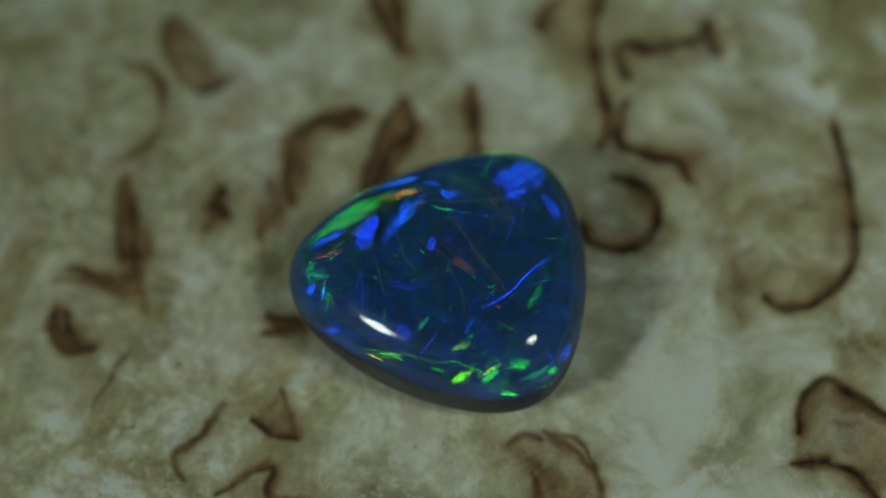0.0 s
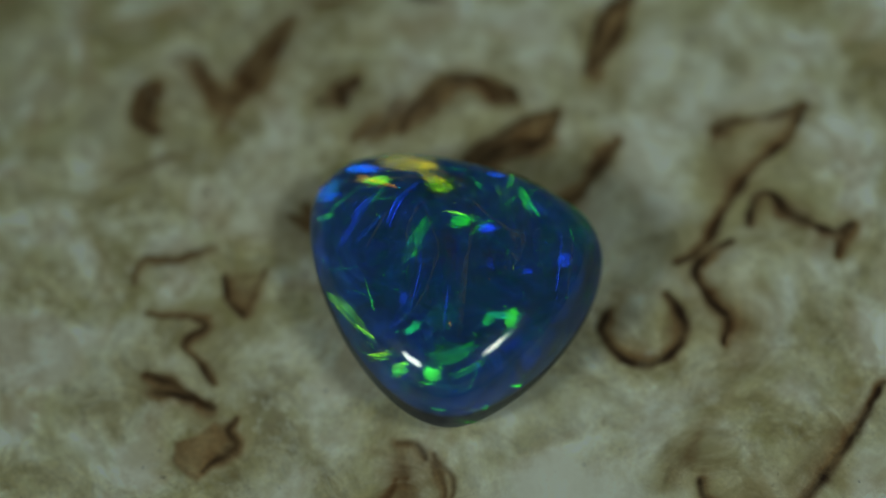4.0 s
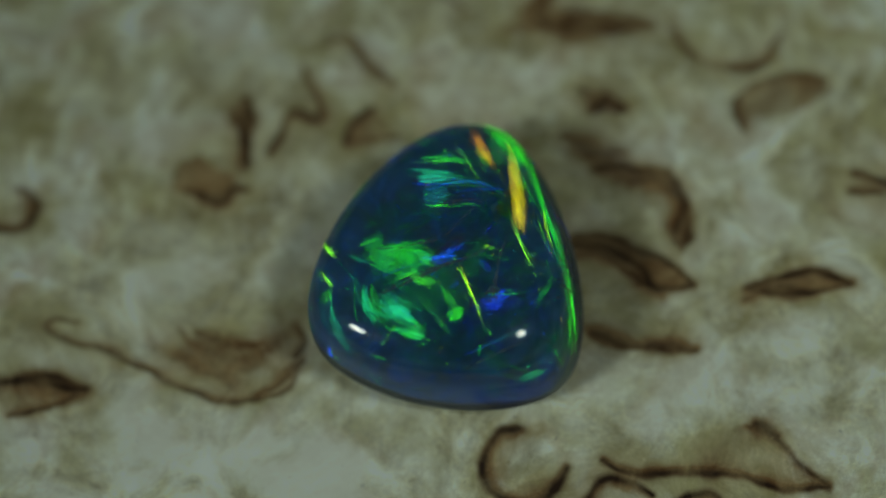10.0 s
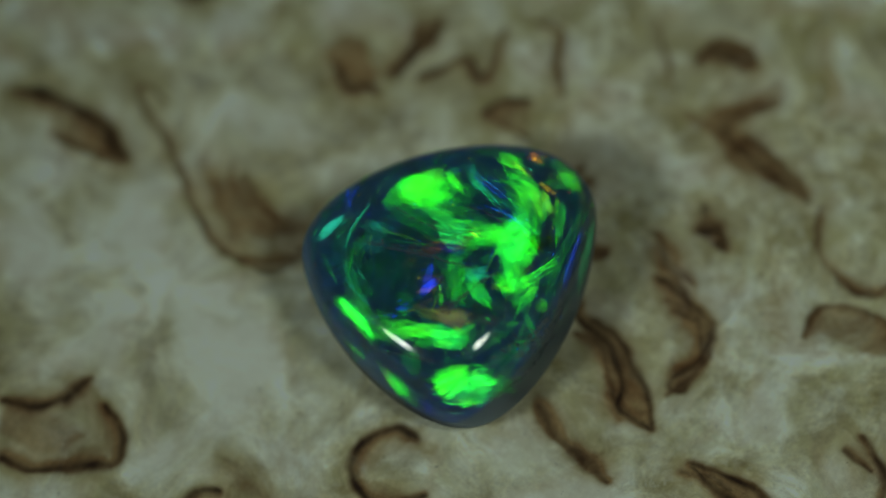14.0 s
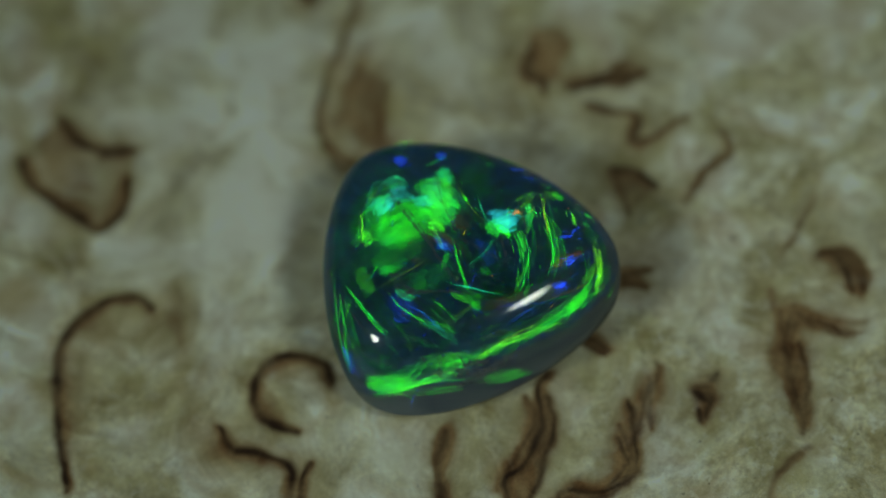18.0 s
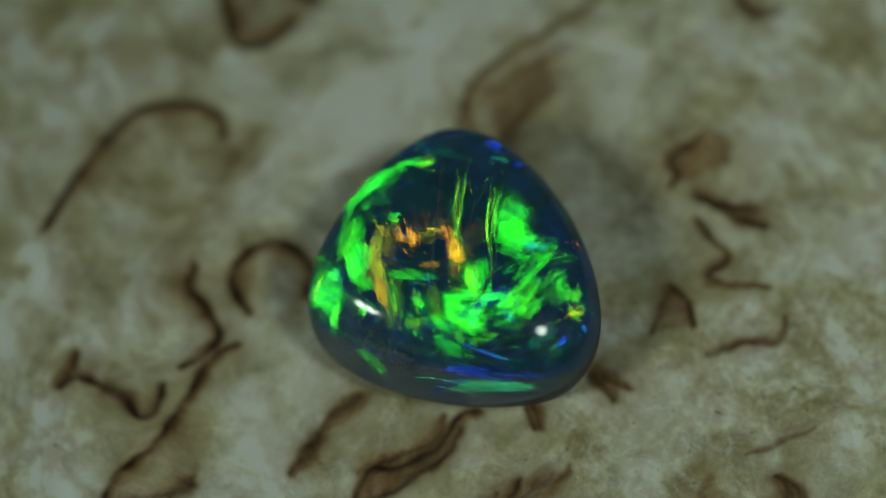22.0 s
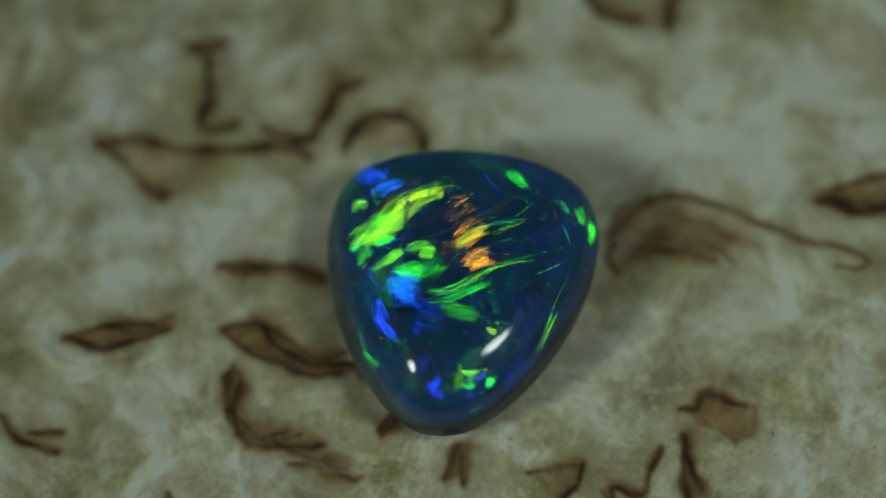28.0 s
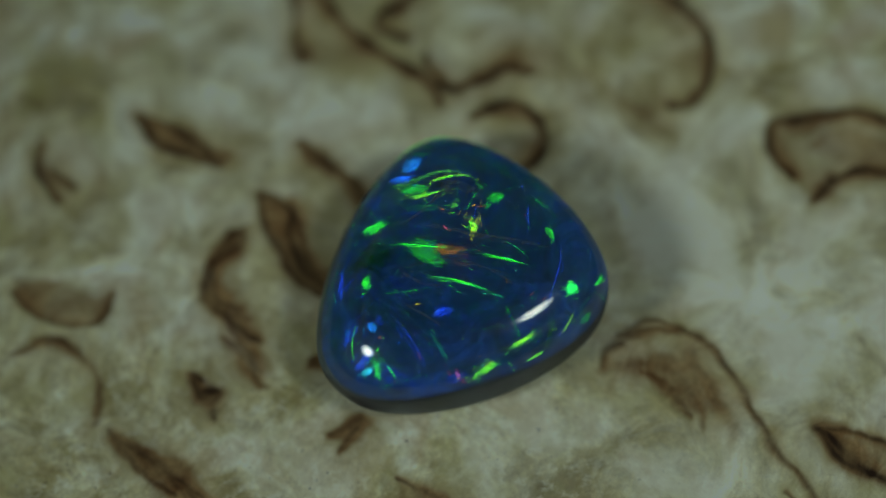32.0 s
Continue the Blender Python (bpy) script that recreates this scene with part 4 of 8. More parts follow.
flake(-2.79, 2.58, 1.44, 1.02, 41, LIME, 0.4, -39.3)
flake(1.03, 4.25, 2.44, 0.51, -49, GREEN, 0.6, -29.4)
flake(1.01, 4.28, 2.44, 0.51, -49, GREEN, 0.5, -41.7)
flake(-1.32, 1.80, 1.16, 0.17, 28, LIME, 1.0, -29.4)
flake(-1.34, 1.82, 1.16, 0.17, 28, LIME, 0.8, -41.7)
flake(-0.56, 1.79, 0.66, 0.50, 29, GREEN, 1.0, -29.4)
flake(-0.58, 1.81, 0.66, 0.50, 29, GREEN, 0.8, -39.3)
flake(-3.93, -6.16, 3.60, 0.62, -7, LIME, 1.0, -29.4, "left")
flake(-3.89, -6.08, 3.60, 0.62, -7, LIME, 0.8, -41.7, "left")
flake(-1.71, -6.31, 2.16, 0.25, 5, LIME, 1.0, -29.4, "left")
flake(-1.72, -6.27, 2.16, 0.25, 5, LIME, 0.8, -39.3, "left")
flake(-0.30, -6.72, 1.86, 0.17, 54, LIME, 1.0, -29.4, "left")
flake(-0.31, -6.68, 1.86, 0.17, 54, LIME, 0.8, -41.7, "left")
flake(1.06, -6.38, 1.26, 0.40, 63, LIME, 1.0, -29.4)
flake(1.05, -6.35, 1.26, 0.40, 63, LIME, 0.8, -39.3)
flake(2.24, -5.23, 0.88, 0.86, 3, GREEN, 1.0, -29.4)
flake(2.23, -5.20, 0.88, 0.86, 3, GREEN, 0.8, -39.3)
flake(3.62, -6.74, 1.11, 0.26, 43, GREEN, 1.0, -29.4)
flake(2.94, -1.97, 0.66, 0.53, -18, GREEN, 1.0, -29.4)
flake(2.94, -1.94, 0.66, 0.53, -18, GREEN, 0.8, -41.7)
flake(3.94, -1.34, 0.87, 1.00, 38, GREEN, 0.8, -29.4)
flake(3.95, -1.32, 0.87, 1.00, 38, GREEN, 0.7, -39.3)
flake(0.36, -4.34, 1.08, 0.40, 69, TEAL, 1.0, -29.4)
flake(0.35, -4.32, 1.08, 0.40, 69, TEAL, 0.8, -41.7)
flake(6.76, -3.72, 1.06, 0.22, 21, GREEN, 1.0, -29.4)
flake(6.74, -3.69, 1.06, 0.22, 21, GREEN, 0.8, -41.7)
flake(0.41, 1.78, 0.87, 0.56, 44, BLUE, 0.8, -29.4)
flake(0.40, 1.80, 0.87, 0.56, 44, BLUE, 0.6, -39.3)
flake(4.11, 2.44, 0.91, 0.82, -6, BLUE, 0.3, -29.4)
flake(4.11, 2.46, 0.91, 0.82, -6, BLUE, 0.3, -39.3)
# lit at a turn of -59 degrees, under the left lamp
flake(-5.78, -0.59, 3.32, 0.15, 56, GREEN, 0.6, -58.9)
flake(-5.73, -0.59, 3.32, 0.15, 56, GREEN, 0.5, -49.0)
flake(-4.28, 0.48, 1.41, 0.17, 86, GREEN, 0.6, -58.9)
flake(-4.25, 0.47, 1.41, 0.17, 86, GREEN, 0.5, -49.0)
flake(-5.14, -0.20, 0.58, 0.11, 35, ORANGE, 0.5, -58.9)
flake(-6.45, -1.49, 1.68, 0.25, 24, GREEN, 0.6, -58.9, "left")
flake(-6.40, -1.50, 1.68, 0.25, 24, GREEN, 0.5, -49.0, "left")
flake(-4.00, -1.08, 2.96, 0.16, 68, SKY, 0.4, -58.9)
flake(-3.98, -1.09, 2.96, 0.16, 68, SKY, 0.4, -49.0)
flake(-4.08, -1.25, 1.50, 0.38, 59, BLUE, 0.4, -58.9)
flake(-4.06, -1.26, 1.50, 0.38, 59, BLUE, 0.4, -49.0)
flake(-1.96, -1.00, 2.21, 0.78, 76, GREEN, 0.4, -58.9)
flake(-1.94, -1.02, 2.21, 0.78, 76, GREEN, 0.4, -46.6)
flake(-1.85, -0.08, 1.64, 0.61, 93, GREEN, 0.5, -58.9)
flake(-1.83, -0.09, 1.64, 0.61, 93, GREEN, 0.4, -46.6)
flake(-0.94, 1.58, 1.15, 1.02, 32, GREEN, 0.6, -58.9)
flake(-0.92, 1.56, 1.15, 1.02, 32, GREEN, 0.5, -46.6)
flake(0.07, 1.78, 1.41, 0.49, 73, GREEN, 0.6, -58.9)
flake(0.09, 1.76, 1.41, 0.49, 73, GREEN, 0.5, -49.0)
flake(-2.90, 4.14, 1.46, 0.19, 38, GREEN, 0.6, -58.9)
flake(-2.87, 4.15, 1.46, 0.19, 38, GREEN, 0.5, -49.0)
flake(-0.23, 5.37, 2.13, 0.39, 108, GREEN, 0.6, -58.9)
flake(-0.20, 5.38, 2.13, 0.39, 108, GREEN, 0.5, -49.0)
flake(0.55, 3.86, 1.30, 0.18, 74, GREEN, 0.6, -58.9)
flake(0.57, 3.84, 1.30, 0.18, 74, GREEN, 0.5, -46.6)
flake(-1.34, 3.90, 0.68, 0.40, -11, GREEN, 0.6, -58.9)
flake(-1.32, 3.90, 0.68, 0.40, -11, GREEN, 0.5, -49.0)
flake(-0.98, -3.55, 0.53, 0.83, 18, BLUE, 0.4, -58.9)
flake(-0.95, -3.56, 0.53, 0.83, 18, BLUE, 0.4, -49.0)
flake(-0.56, -4.14, 1.90, 0.86, 73, SKY, 0.3, -58.9)
flake(-0.54, -4.15, 1.90, 0.86, 73, SKY, 0.2, -49.0)
flake(1.69, 0.27, 0.67, 0.33, -22, BLUE, 0.4, -58.9)
flake(1.71, 0.25, 0.67, 0.33, -22, BLUE, 0.4, -49.0)
flake(3.18, 1.01, 0.56, 0.36, 47, BLUE, 0.4, -58.9)
flake(3.19, 0.99, 0.56, 0.36, 47, BLUE, 0.4, -46.6)
flake(0.84, -6.11, 1.35, 0.30, 64, LIME, 0.6, -58.9, "left")
flake(0.86, -6.14, 1.35, 0.30, 64, LIME, 0.5, -47.1, "left")
flake(-0.17, -6.62, 2.44, 0.37, 57, LIME, 0.4, -58.9, "left")
flake(-0.15, -6.66, 2.44, 0.37, 57, LIME, 0.3, -49.0, "left")
flake(2.32, -3.91, 2.26, 0.93, 52, GREEN, 0.4, -58.9)
flake(2.33, -3.94, 2.26, 0.93, 52, GREEN, 0.4, -49.0)
flake(3.39, -4.11, 2.33, 0.39, 53, GREEN, 0.5, -58.9)
flake(3.39, -4.14, 2.33, 0.39, 53, GREEN, 0.5, -49.0)
flake(5.91, -5.52, 0.85, 0.59, -13, GREEN, 0.6, -58.9)
flake(5.94, -5.57, 0.85, 0.59, -13, GREEN, 0.5, -49.0)
flake(2.35, -5.68, 0.86, 0.17, 45, GREEN, 0.6, -58.9)
flake(2.37, -5.72, 0.86, 0.17, 45, GREEN, 0.5, -46.6)
flake(4.21, -1.64, 2.09, 0.45, 77, TEAL, 0.4, -58.9)
flake(4.21, -1.67, 2.09, 0.45, 77, TEAL, 0.3, -49.0)
flake(-4.17, -5.69, 3.01, 0.62, -3, LIME, 0.3, -58.9, "left")
flake(-4.20, -5.76, 3.01, 0.62, -3, LIME, 0.3, -49.0, "left")
flake(4.95, 2.66, 0.76, 0.82, 41, VIOLET, 0.4, -58.9)
flake(4.96, 2.64, 0.76, 0.82, 41, VIOLET, 0.3, -49.0)
flake(4.71, -2.31, 1.36, 0.47, 61, BLUE, 0.2, -58.9)
flake(4.71, -2.35, 1.36, 0.47, 61, BLUE, 0.2, -49.0)
# lit at a turn of -69 degrees, under the left lamp
flake(-2.08, -0.75, 3.35, 0.66, 88, GREEN, 0.8, -68.9)
flake(-1.85, -1.08, 1.52, 0.69, 42, GREEN, 0.8, -68.9)
flake(0.00, 1.79, 1.52, 0.60, 90, GREEN, 0.8, -68.9)
flake(1.15, 3.50, 1.56, 0.39, 38, GREEN, 0.8, -68.9)
flake(0.59, 3.25, 1.04, 0.42, 108, GREEN, 0.8, -68.9)
flake(-1.18, 2.51, 1.11, 0.53, 72, GREEN, 0.8, -68.9)
flake(-0.33, 0.04, 0.87, 0.41, 118, BLUE, 0.6, -68.9)
flake(1.81, 0.35, 0.73, 0.33, 0, BLUE, 0.6, -68.9)
flake(-2.18, 3.81, 1.29, 0.19, 0, ORANGE, 0.6, -68.9)
flake(-3.04, 4.00, 1.76, 0.19, 30, GREEN, 0.8, -68.9)
flake(-0.35, -6.88, 2.60, 0.41, 58, LIME, 0.8, -68.9, "left")
flake(0.97, -5.81, 1.48, 0.34, 66, LIME, 0.8, -68.9, "left")
flake(2.92, -3.88, 1.73, 0.50, 46, GREEN, 0.6, -68.9)
flake(4.09, -3.33, 2.14, 0.39, 61, GREEN, 0.5, -68.9)
flake(4.07, -1.52, 1.37, 0.60, 80, TEAL, 0.4, -68.9)
flake(5.82, -6.03, 0.61, 0.31, 11, GREEN, 0.8, -68.9, "left")
flake(0.12, -4.05, 1.43, 0.49, 67, SKY, 0.3, -68.9)
flake(-6.11, -1.70, 1.61, 0.28, 42, GREEN, 0.8, -68.9, "left")
flake(-4.44, 0.01, 1.75, 0.18, 74, GREEN, 0.8, -68.9)
flake(2.91, 1.53, 1.08, 0.33, 88, TEAL, 0.5, -68.9)
flake(5.09, 3.96, 1.18, 0.54, 82, BLUE, 0.3, -68.9)
# lit at a turn of -79 degrees, under the right lamp
flake(-2.28, 3.59, 1.55, 0.47, 18, YELLOW, 0.8, -79.2)
flake(-5.90, 0.67, 1.97, 0.48, 16, ORANGE, 0.8, -79.2)
flake(-5.49, 1.73, 2.15, 1.52, 31, GREEN, 0.8, -79.2)
flake(-3.55, 4.02, 1.34, 0.20, 20, GREEN, 1.0, -79.2)
flake(-4.57, -0.29, 3.03, 0.15, 73, GREEN, 1.0, -79.2)
flake(-6.21, -0.16, 1.18, 1.10, 42, TEAL, 1.0, -79.2)
flake(-6.29, -1.63, 2.02, 0.32, 50, GREEN, 1.0, -79.2, "left")
flake(-2.22, -1.04, 2.11, 0.42, 71, GREEN, 1.0, -79.2)
flake(-0.15, 2.09, 1.95, 0.19, 79, GREEN, 1.0, -79.2)
flake(1.52, 2.92, 1.83, 0.14, 85, GREEN, 1.0, -79.2)
flake(-0.47, 0.22, 1.63, 0.86, 106, BLUE, 0.8, -79.2)
flake(2.20, 1.28, 1.32, 0.77, 133, BLUE, 0.8, -79.2)
flake(2.87, 1.61, 1.35, 0.42, 99, TEAL, 1.0, -79.2)
flake(-3.62, -1.38, 1.45, 0.32, 61, BLUE, 0.8, -79.2)
flake(-0.26, -6.61, 2.97, 0.40, 58, LIME, 1.0, -79.2, "left")
flake(1.12, -5.86, 1.37, 0.35, 59, LIME, 1.0, -79.2, "left")
flake(3.04, -4.98, 2.55, 0.75, 19, TEAL, 0.7, -79.2)
flake(3.76, -2.37, 3.03, 0.67, 65, TEAL, 0.7, -79.2)
flake(5.28, -5.86, 0.77, 0.32, 30, GREEN, 1.0, -79.2, "left")
flake(1.68, -3.75, 1.44, 0.40, 31, TEAL, 1.0, -79.2)
# lit at a turn of -90 degrees, under the right lamp
flake(-2.90, 3.29, 3.23, 1.02, 17, YELLOW, 1.0, -89.6)
flake(-5.50, 0.89, 2.70, 0.44, 26, ORANGE, 0.8, -89.6)
flake(-5.94, 2.30, 2.81, 1.61, 37, GREEN, 1.0, -89.6)
flake(-4.05, 4.46, 8.68, 0.30, 26, GREEN, 1.0, -89.6)
flake(1.33, 6.29, 4.11, 0.28, 0, GREEN, 1.0, -89.6)
flake(-4.61, -0.79, 2.51, 0.32, 74, GREEN, 1.0, -89.6)
flake(-6.41, -2.07, 2.05, 0.32, 41, GREEN, 1.0, -89.6, "left")
flake(-4.14, -1.36, 2.17, 0.18, 70, TEAL, 1.0, -89.6)
flake(-3.50, -0.93, 2.59, 0.39, 78, SKY, 0.8, -89.6)
flake(-2.35, -0.86, 1.07, 0.12, 65, GREEN, 1.0, -89.6)
flake(0.30, -0.31, 1.04, 0.43, 109, BLUE, 0.8, -89.6)
flake(-0.15, -0.04, 1.84, 0.36, 119, SKY, 0.8, -89.6)
flake(2.19, 1.78, 1.45, 0.81, 132, BLUE, 0.8, -89.6)
flake(1.65, 2.46, 1.99, 0.09, 90, GREEN, 1.0, -89.6)
flake(-0.20, -6.30, 1.76, 0.36, 59, LIME, 1.0, -89.6, "left")
flake(1.44, -5.43, 1.14, 0.34, 48, LIME, 1.0, -89.6, "left")
flake(1.99, -3.58, 1.23, 0.53, 29, TEAL, 1.0, -89.6)
flake(4.10, -1.37, 1.98, 0.82, 61, TEAL, 0.8, -89.6)
flake(3.79, -4.60, 3.31, 0.66, 8, TEAL, 0.6, -89.6)
flake(5.27, -3.04, 1.02, 0.14, 64, GREEN, 1.0, -89.6)
flake(0.40, -4.24, 1.51, 0.32, 70, TEAL, 1.0, -89.6)
# lit at a turn of -100 degrees, under the right lamp
flake(-3.67, 2.98, 4.71, 0.94, 26, YELLOW, 0.8, -99.8)
flake(-5.02, 1.05, 2.04, 0.48, 32, ORANGE, 0.8, -99.8)
flake(-6.88, 2.00, 3.12, 0.62, 65, GREEN, 1.0, -99.8)
flake(-3.80, 4.59, 7.20, 0.56, 28, GREEN, 1.2, -99.8)
flake(1.34, 6.43, 5.01, 0.49, 5, GREEN, 1.2, -99.8)
flake(-2.18, 5.05, 2.70, 0.22, 17, LIME, 1.0, -99.8)
flake(-4.43, -0.36, 2.05, 0.18, 79, GREEN, 1.0, -99.8)
flake(-3.80, -0.94, 1.98, 0.75, 72, TEAL, 0.8, -99.8)
flake(-3.32, 0.43, 3.67, 0.15, 93, SKY, 0.8, -99.8)
flake(-2.40, -0.71, 1.65, 0.09, 75, GREEN, 1.0, -99.8)
flake(-0.22, -6.40, 2.48, 0.32, 61, LIME, 1.0, -99.8, "left")
flake(1.40, -5.60, 1.39, 0.17, 58, LIME, 1.0, -99.8, "left")
flake(2.49, -3.21, 1.95, 0.48, 12, TEAL, 0.7, -99.8)
flake(4.02, -1.64, 2.00, 0.52, 68, GREEN, 0.8, -99.8)
flake(3.00, -1.89, 1.58, 0.78, 48, TEAL, 0.8, -99.8)
flake(0.97, -1.65, 1.25, 0.19, 121, GREEN, 1.0, -99.8)
flake(0.13, -0.30, 1.73, 0.14, 99, SKY, 0.8, -99.8)
flake(1.96, 2.21, 1.27, 0.72, 126, BLUE, 0.5, -99.8)
flake(1.53, 1.02, 2.68, 0.08, 29, LIME, 1.0, -99.8)
flake(-0.89, 3.68, 3.14, 0.10, 20, LIME, 1.0, -99.8)
flake(5.02, -5.68, 1.19, 0.32, -25, BLUE, 0.8, -99.8, "left")
flake(-0.55, 2.18, 0.40, 0.37, 119, LIME, 1.0, -99.8)
flake(0.23, -1.38, 1.47, 1.27, 50, TEAL, 0.4, -99.8)
# lit at a turn of -110 degrees, under the right lamp
flake(-0.61, -3.75, 1.30, 1.08, 133, GREEN, 1.0, -109.6)
flake(-0.09, -2.25, 2.18, 1.38, 86, GREEN, 1.1, -109.6)
flake(1.21, -1.06, 1.38, 0.67, 50, GREEN, 0.7, -109.6)
flake(2.44, -2.14, 1.77, 1.11, 46, TEAL, 1.0, -109.6)
flake(3.68, -1.46, 2.12, 0.66, 49, GREEN, 1.0, -109.6)
flake(2.96, 0.59, 1.16, 0.67, 141, GREEN, 1.0, -109.6)
flake(-4.14, 3.79, 4.76, 0.66, 43, GREEN, 1.2, -109.6)
flake(-0.75, 6.00, 4.57, 0.87, 17, GREEN, 1.3, -109.6)
flake(2.63, 6.20, 2.88, 0.75, -7, GREEN, 1.0, -109.6)
flake(-4.56, 1.08, 1.26, 0.41, 31, LIME, 1.0, -109.6)
flake(-4.69, 1.04, 1.06, 0.46, 52, YELLOW, 0.8, -109.6)
flake(-4.26, 2.85, 1.74, 0.71, 43, LIME, 0.7, -109.6)
flake(-3.73, -0.54, 2.69, 0.39, 71, TEAL, 1.0, -109.6)
flake(-3.12, 1.02, 3.77, 0.14, 106, SKY, 0.8, -109.6)
flake(-2.28, 0.41, 1.82, 0.10, 102, GREEN, 1.0, -109.6)
flake(-6.68, 1.69, 2.63, 1.00, 39, GREEN, 1.0, -109.6)
flake(-0.27, -6.46, 2.00, 0.16, 61, LIME, 1.0, -109.6, "left")
flake(1.74, 1.11, 3.51, 0.08, 26, LIME, 1.0, -109.6)
flake(-0.59, 3.87, 2.90, 0.09, 22, LIME, 1.0, -109.6)
flake(-1.78, 4.85, 2.82, 0.15, 22, LIME, 1.0, -109.6)
flake(1.36, 4.68, 1.96, 0.36, 138, GREEN, 1.0, -109.6)
flake(-0.60, 1.89, 0.51, 0.32, 138, LIME, 1.0, -109.6)
flake(5.25, 4.26, 1.65, 0.57, 125, TEAL, 0.5, -109.6)
# lit at a turn of -130 degrees, under the right lamp
flake(-1.79, -3.79, 2.17, 1.49, 152, GREEN, 1.0, -129.5)
flake(-1.40, -1.63, 1.81, 0.85, 98, GREEN, 1.0, -129.5)
flake(-1.00, -0.53, 1.96, 1.62, 107, GREEN, 1.2, -129.5)
flake(-3.20, -2.34, 1.92, 0.47, 61, GREEN, 1.0, -129.5)
flake(0.57, 1.41, 2.82, 1.37, 35, GREEN, 1.2, -129.5)
flake(4.87, -0.60, 2.51, 1.07, 88, GREEN, 1.0, -129.5)
flake(4.40, 1.05, 2.90, 1.28, 139, GREEN, 1.2, -129.5)
flake(0.36, 2.87, 2.06, 0.93, 83, GREEN, 1.0, -129.5)
flake(-2.87, 2.79, 1.96, 1.56, 84, GREEN, 1.0, -129.5)
flake(-1.31, 4.66, 2.39, 1.21, -177, GREEN, 1.0, -129.5)
flake(-2.18, 4.32, 4.28, 0.68, 178, GREEN, 1.0, -129.5)
flake(2.11, 3.57, 1.74, 0.80, 53, GREEN, 1.0, -129.5)
flake(3.70, 5.18, 2.06, 1.88, 135, GREEN, 1.3, -129.5)
flake(-6.74, 0.86, 2.09, 1.25, 108, GREEN, 1.0, -129.5)
flake(-4.34, 1.26, 1.75, 0.77, 78, LIME, 1.0, -129.5)
flake(-5.02, 1.01, 1.06, 0.34, 100, YELLOW, 0.8, -129.5)
flake(-5.26, -1.02, 2.06, 0.91, 70, GREEN, 1.0, -129.5)
flake(-4.78, 2.69, 2.34, 0.71, 68, GREEN, 1.0, -129.5)
flake(-3.63, -0.78, 2.83, 0.34, 75, SKY, 0.8, -129.5)
flake(-3.43, -1.09, 2.28, 0.17, 79, TEAL, 1.0, -129.5)
flake(-5.02, -0.45, 1.57, 0.17, 74, LIME, 1.0, -129.5)
flake(3.54, -2.28, 2.14, 1.01, 50, TEAL, 0.7, -129.5)
flake(1.19, -2.91, 1.46, 0.96, 80, TEAL, 0.6, -129.5)
flake(1.27, 0.31, 1.27, 0.50, 42, BLUE, 0.8, -129.5)
flake(1.07, -5.54, 2.18, 0.29, 72, BLUE, 0.8, -129.5, "left")
# lit at a turn of -140 degrees, under the right lamp
flake(-2.01, -3.49, 2.87, 2.09, 144, GREEN, 1.0, -139.6)
flake(-2.01, -3.52, 2.87, 2.09, 144, GREEN, 0.8, -149.6)
flake(-3.13, -2.38, 1.92, 0.48, 71, GREEN, 1.0, -139.6)
flake(-3.13, -2.41, 1.92, 0.48, 71, GREEN, 0.8, -149.6)
flake(-1.91, 0.70, 3.27, 0.88, 121, GREEN, 1.0, -139.6)
flake(-1.91, 0.68, 3.27, 0.88, 121, GREEN, 0.8, -149.6)
flake(-2.65, 1.98, 2.02, 2.66, 168, GREEN, 1.2, -139.6)
flake(-2.65, 1.96, 2.02, 2.66, 168, GREEN, 1.0, -149.6)
flake(-1.07, 3.63, 1.39, 1.27, 68, GREEN, 1.0, -139.6)
flake(-1.09, 3.61, 1.39, 1.27, 68, GREEN, 0.8, -149.6)
flake(-4.45, 0.28, 2.32, 1.13, 83, GREEN, 1.0, -139.6)
flake(-4.45, 0.27, 2.32, 1.13, 83, GREEN, 0.8, -149.6)
flake(-2.81, 4.21, 2.73, 0.43, 176, GREEN, 1.0, -139.6)
flake(-2.81, 4.19, 2.73, 0.43, 176, GREEN, 0.8, -149.6)
flake(-1.45, 0.47, 0.66, 0.13, 105, YELLOW, 0.8, -139.6)
flake(-1.45, 0.45, 0.66, 0.13, 105, YELLOW, 0.7, -149.6)
flake(-6.05, -0.41, 0.73, 0.46, 87, ORANGE, 0.8, -139.6)
flake(-6.02, -0.44, 0.73, 0.46, 87, ORANGE, 0.7, -152.0)
flake(-4.65, 1.55, 1.38, 0.33, 85, LIME, 1.0, -139.6)
flake(-4.64, 1.54, 1.38, 0.33, 85, LIME, 0.8, -149.6)
flake(-3.32, -0.84, 2.73, 0.31, 71, TEAL, 1.0, -139.6)
flake(-3.33, -0.86, 2.73, 0.31, 71, TEAL, 0.8, -149.6)
flake(-3.02, 0.85, 2.35, 0.11, 108, SKY, 0.8, -139.6)
flake(-3.03, 0.83, 2.35, 0.11, 108, SKY, 0.6, -149.6)
flake(5.37, -0.93, 3.30, 0.75, 82, GREEN, 1.0, -139.6, "left")
flake(5.31, -0.91, 3.30, 0.75, 82, GREEN, 0.8, -149.6, "left")
flake(3.54, 1.80, 2.65, 0.66, 143, GREEN, 1.0, -139.6)
flake(3.51, 1.79, 2.65, 0.66, 143, GREEN, 0.8, -149.6)
flake(2.65, 2.89, 1.96, 1.15, 128, GREEN, 1.2, -139.6)
flake(2.62, 2.88, 1.96, 1.15, 128, GREEN, 1.0, -149.6)
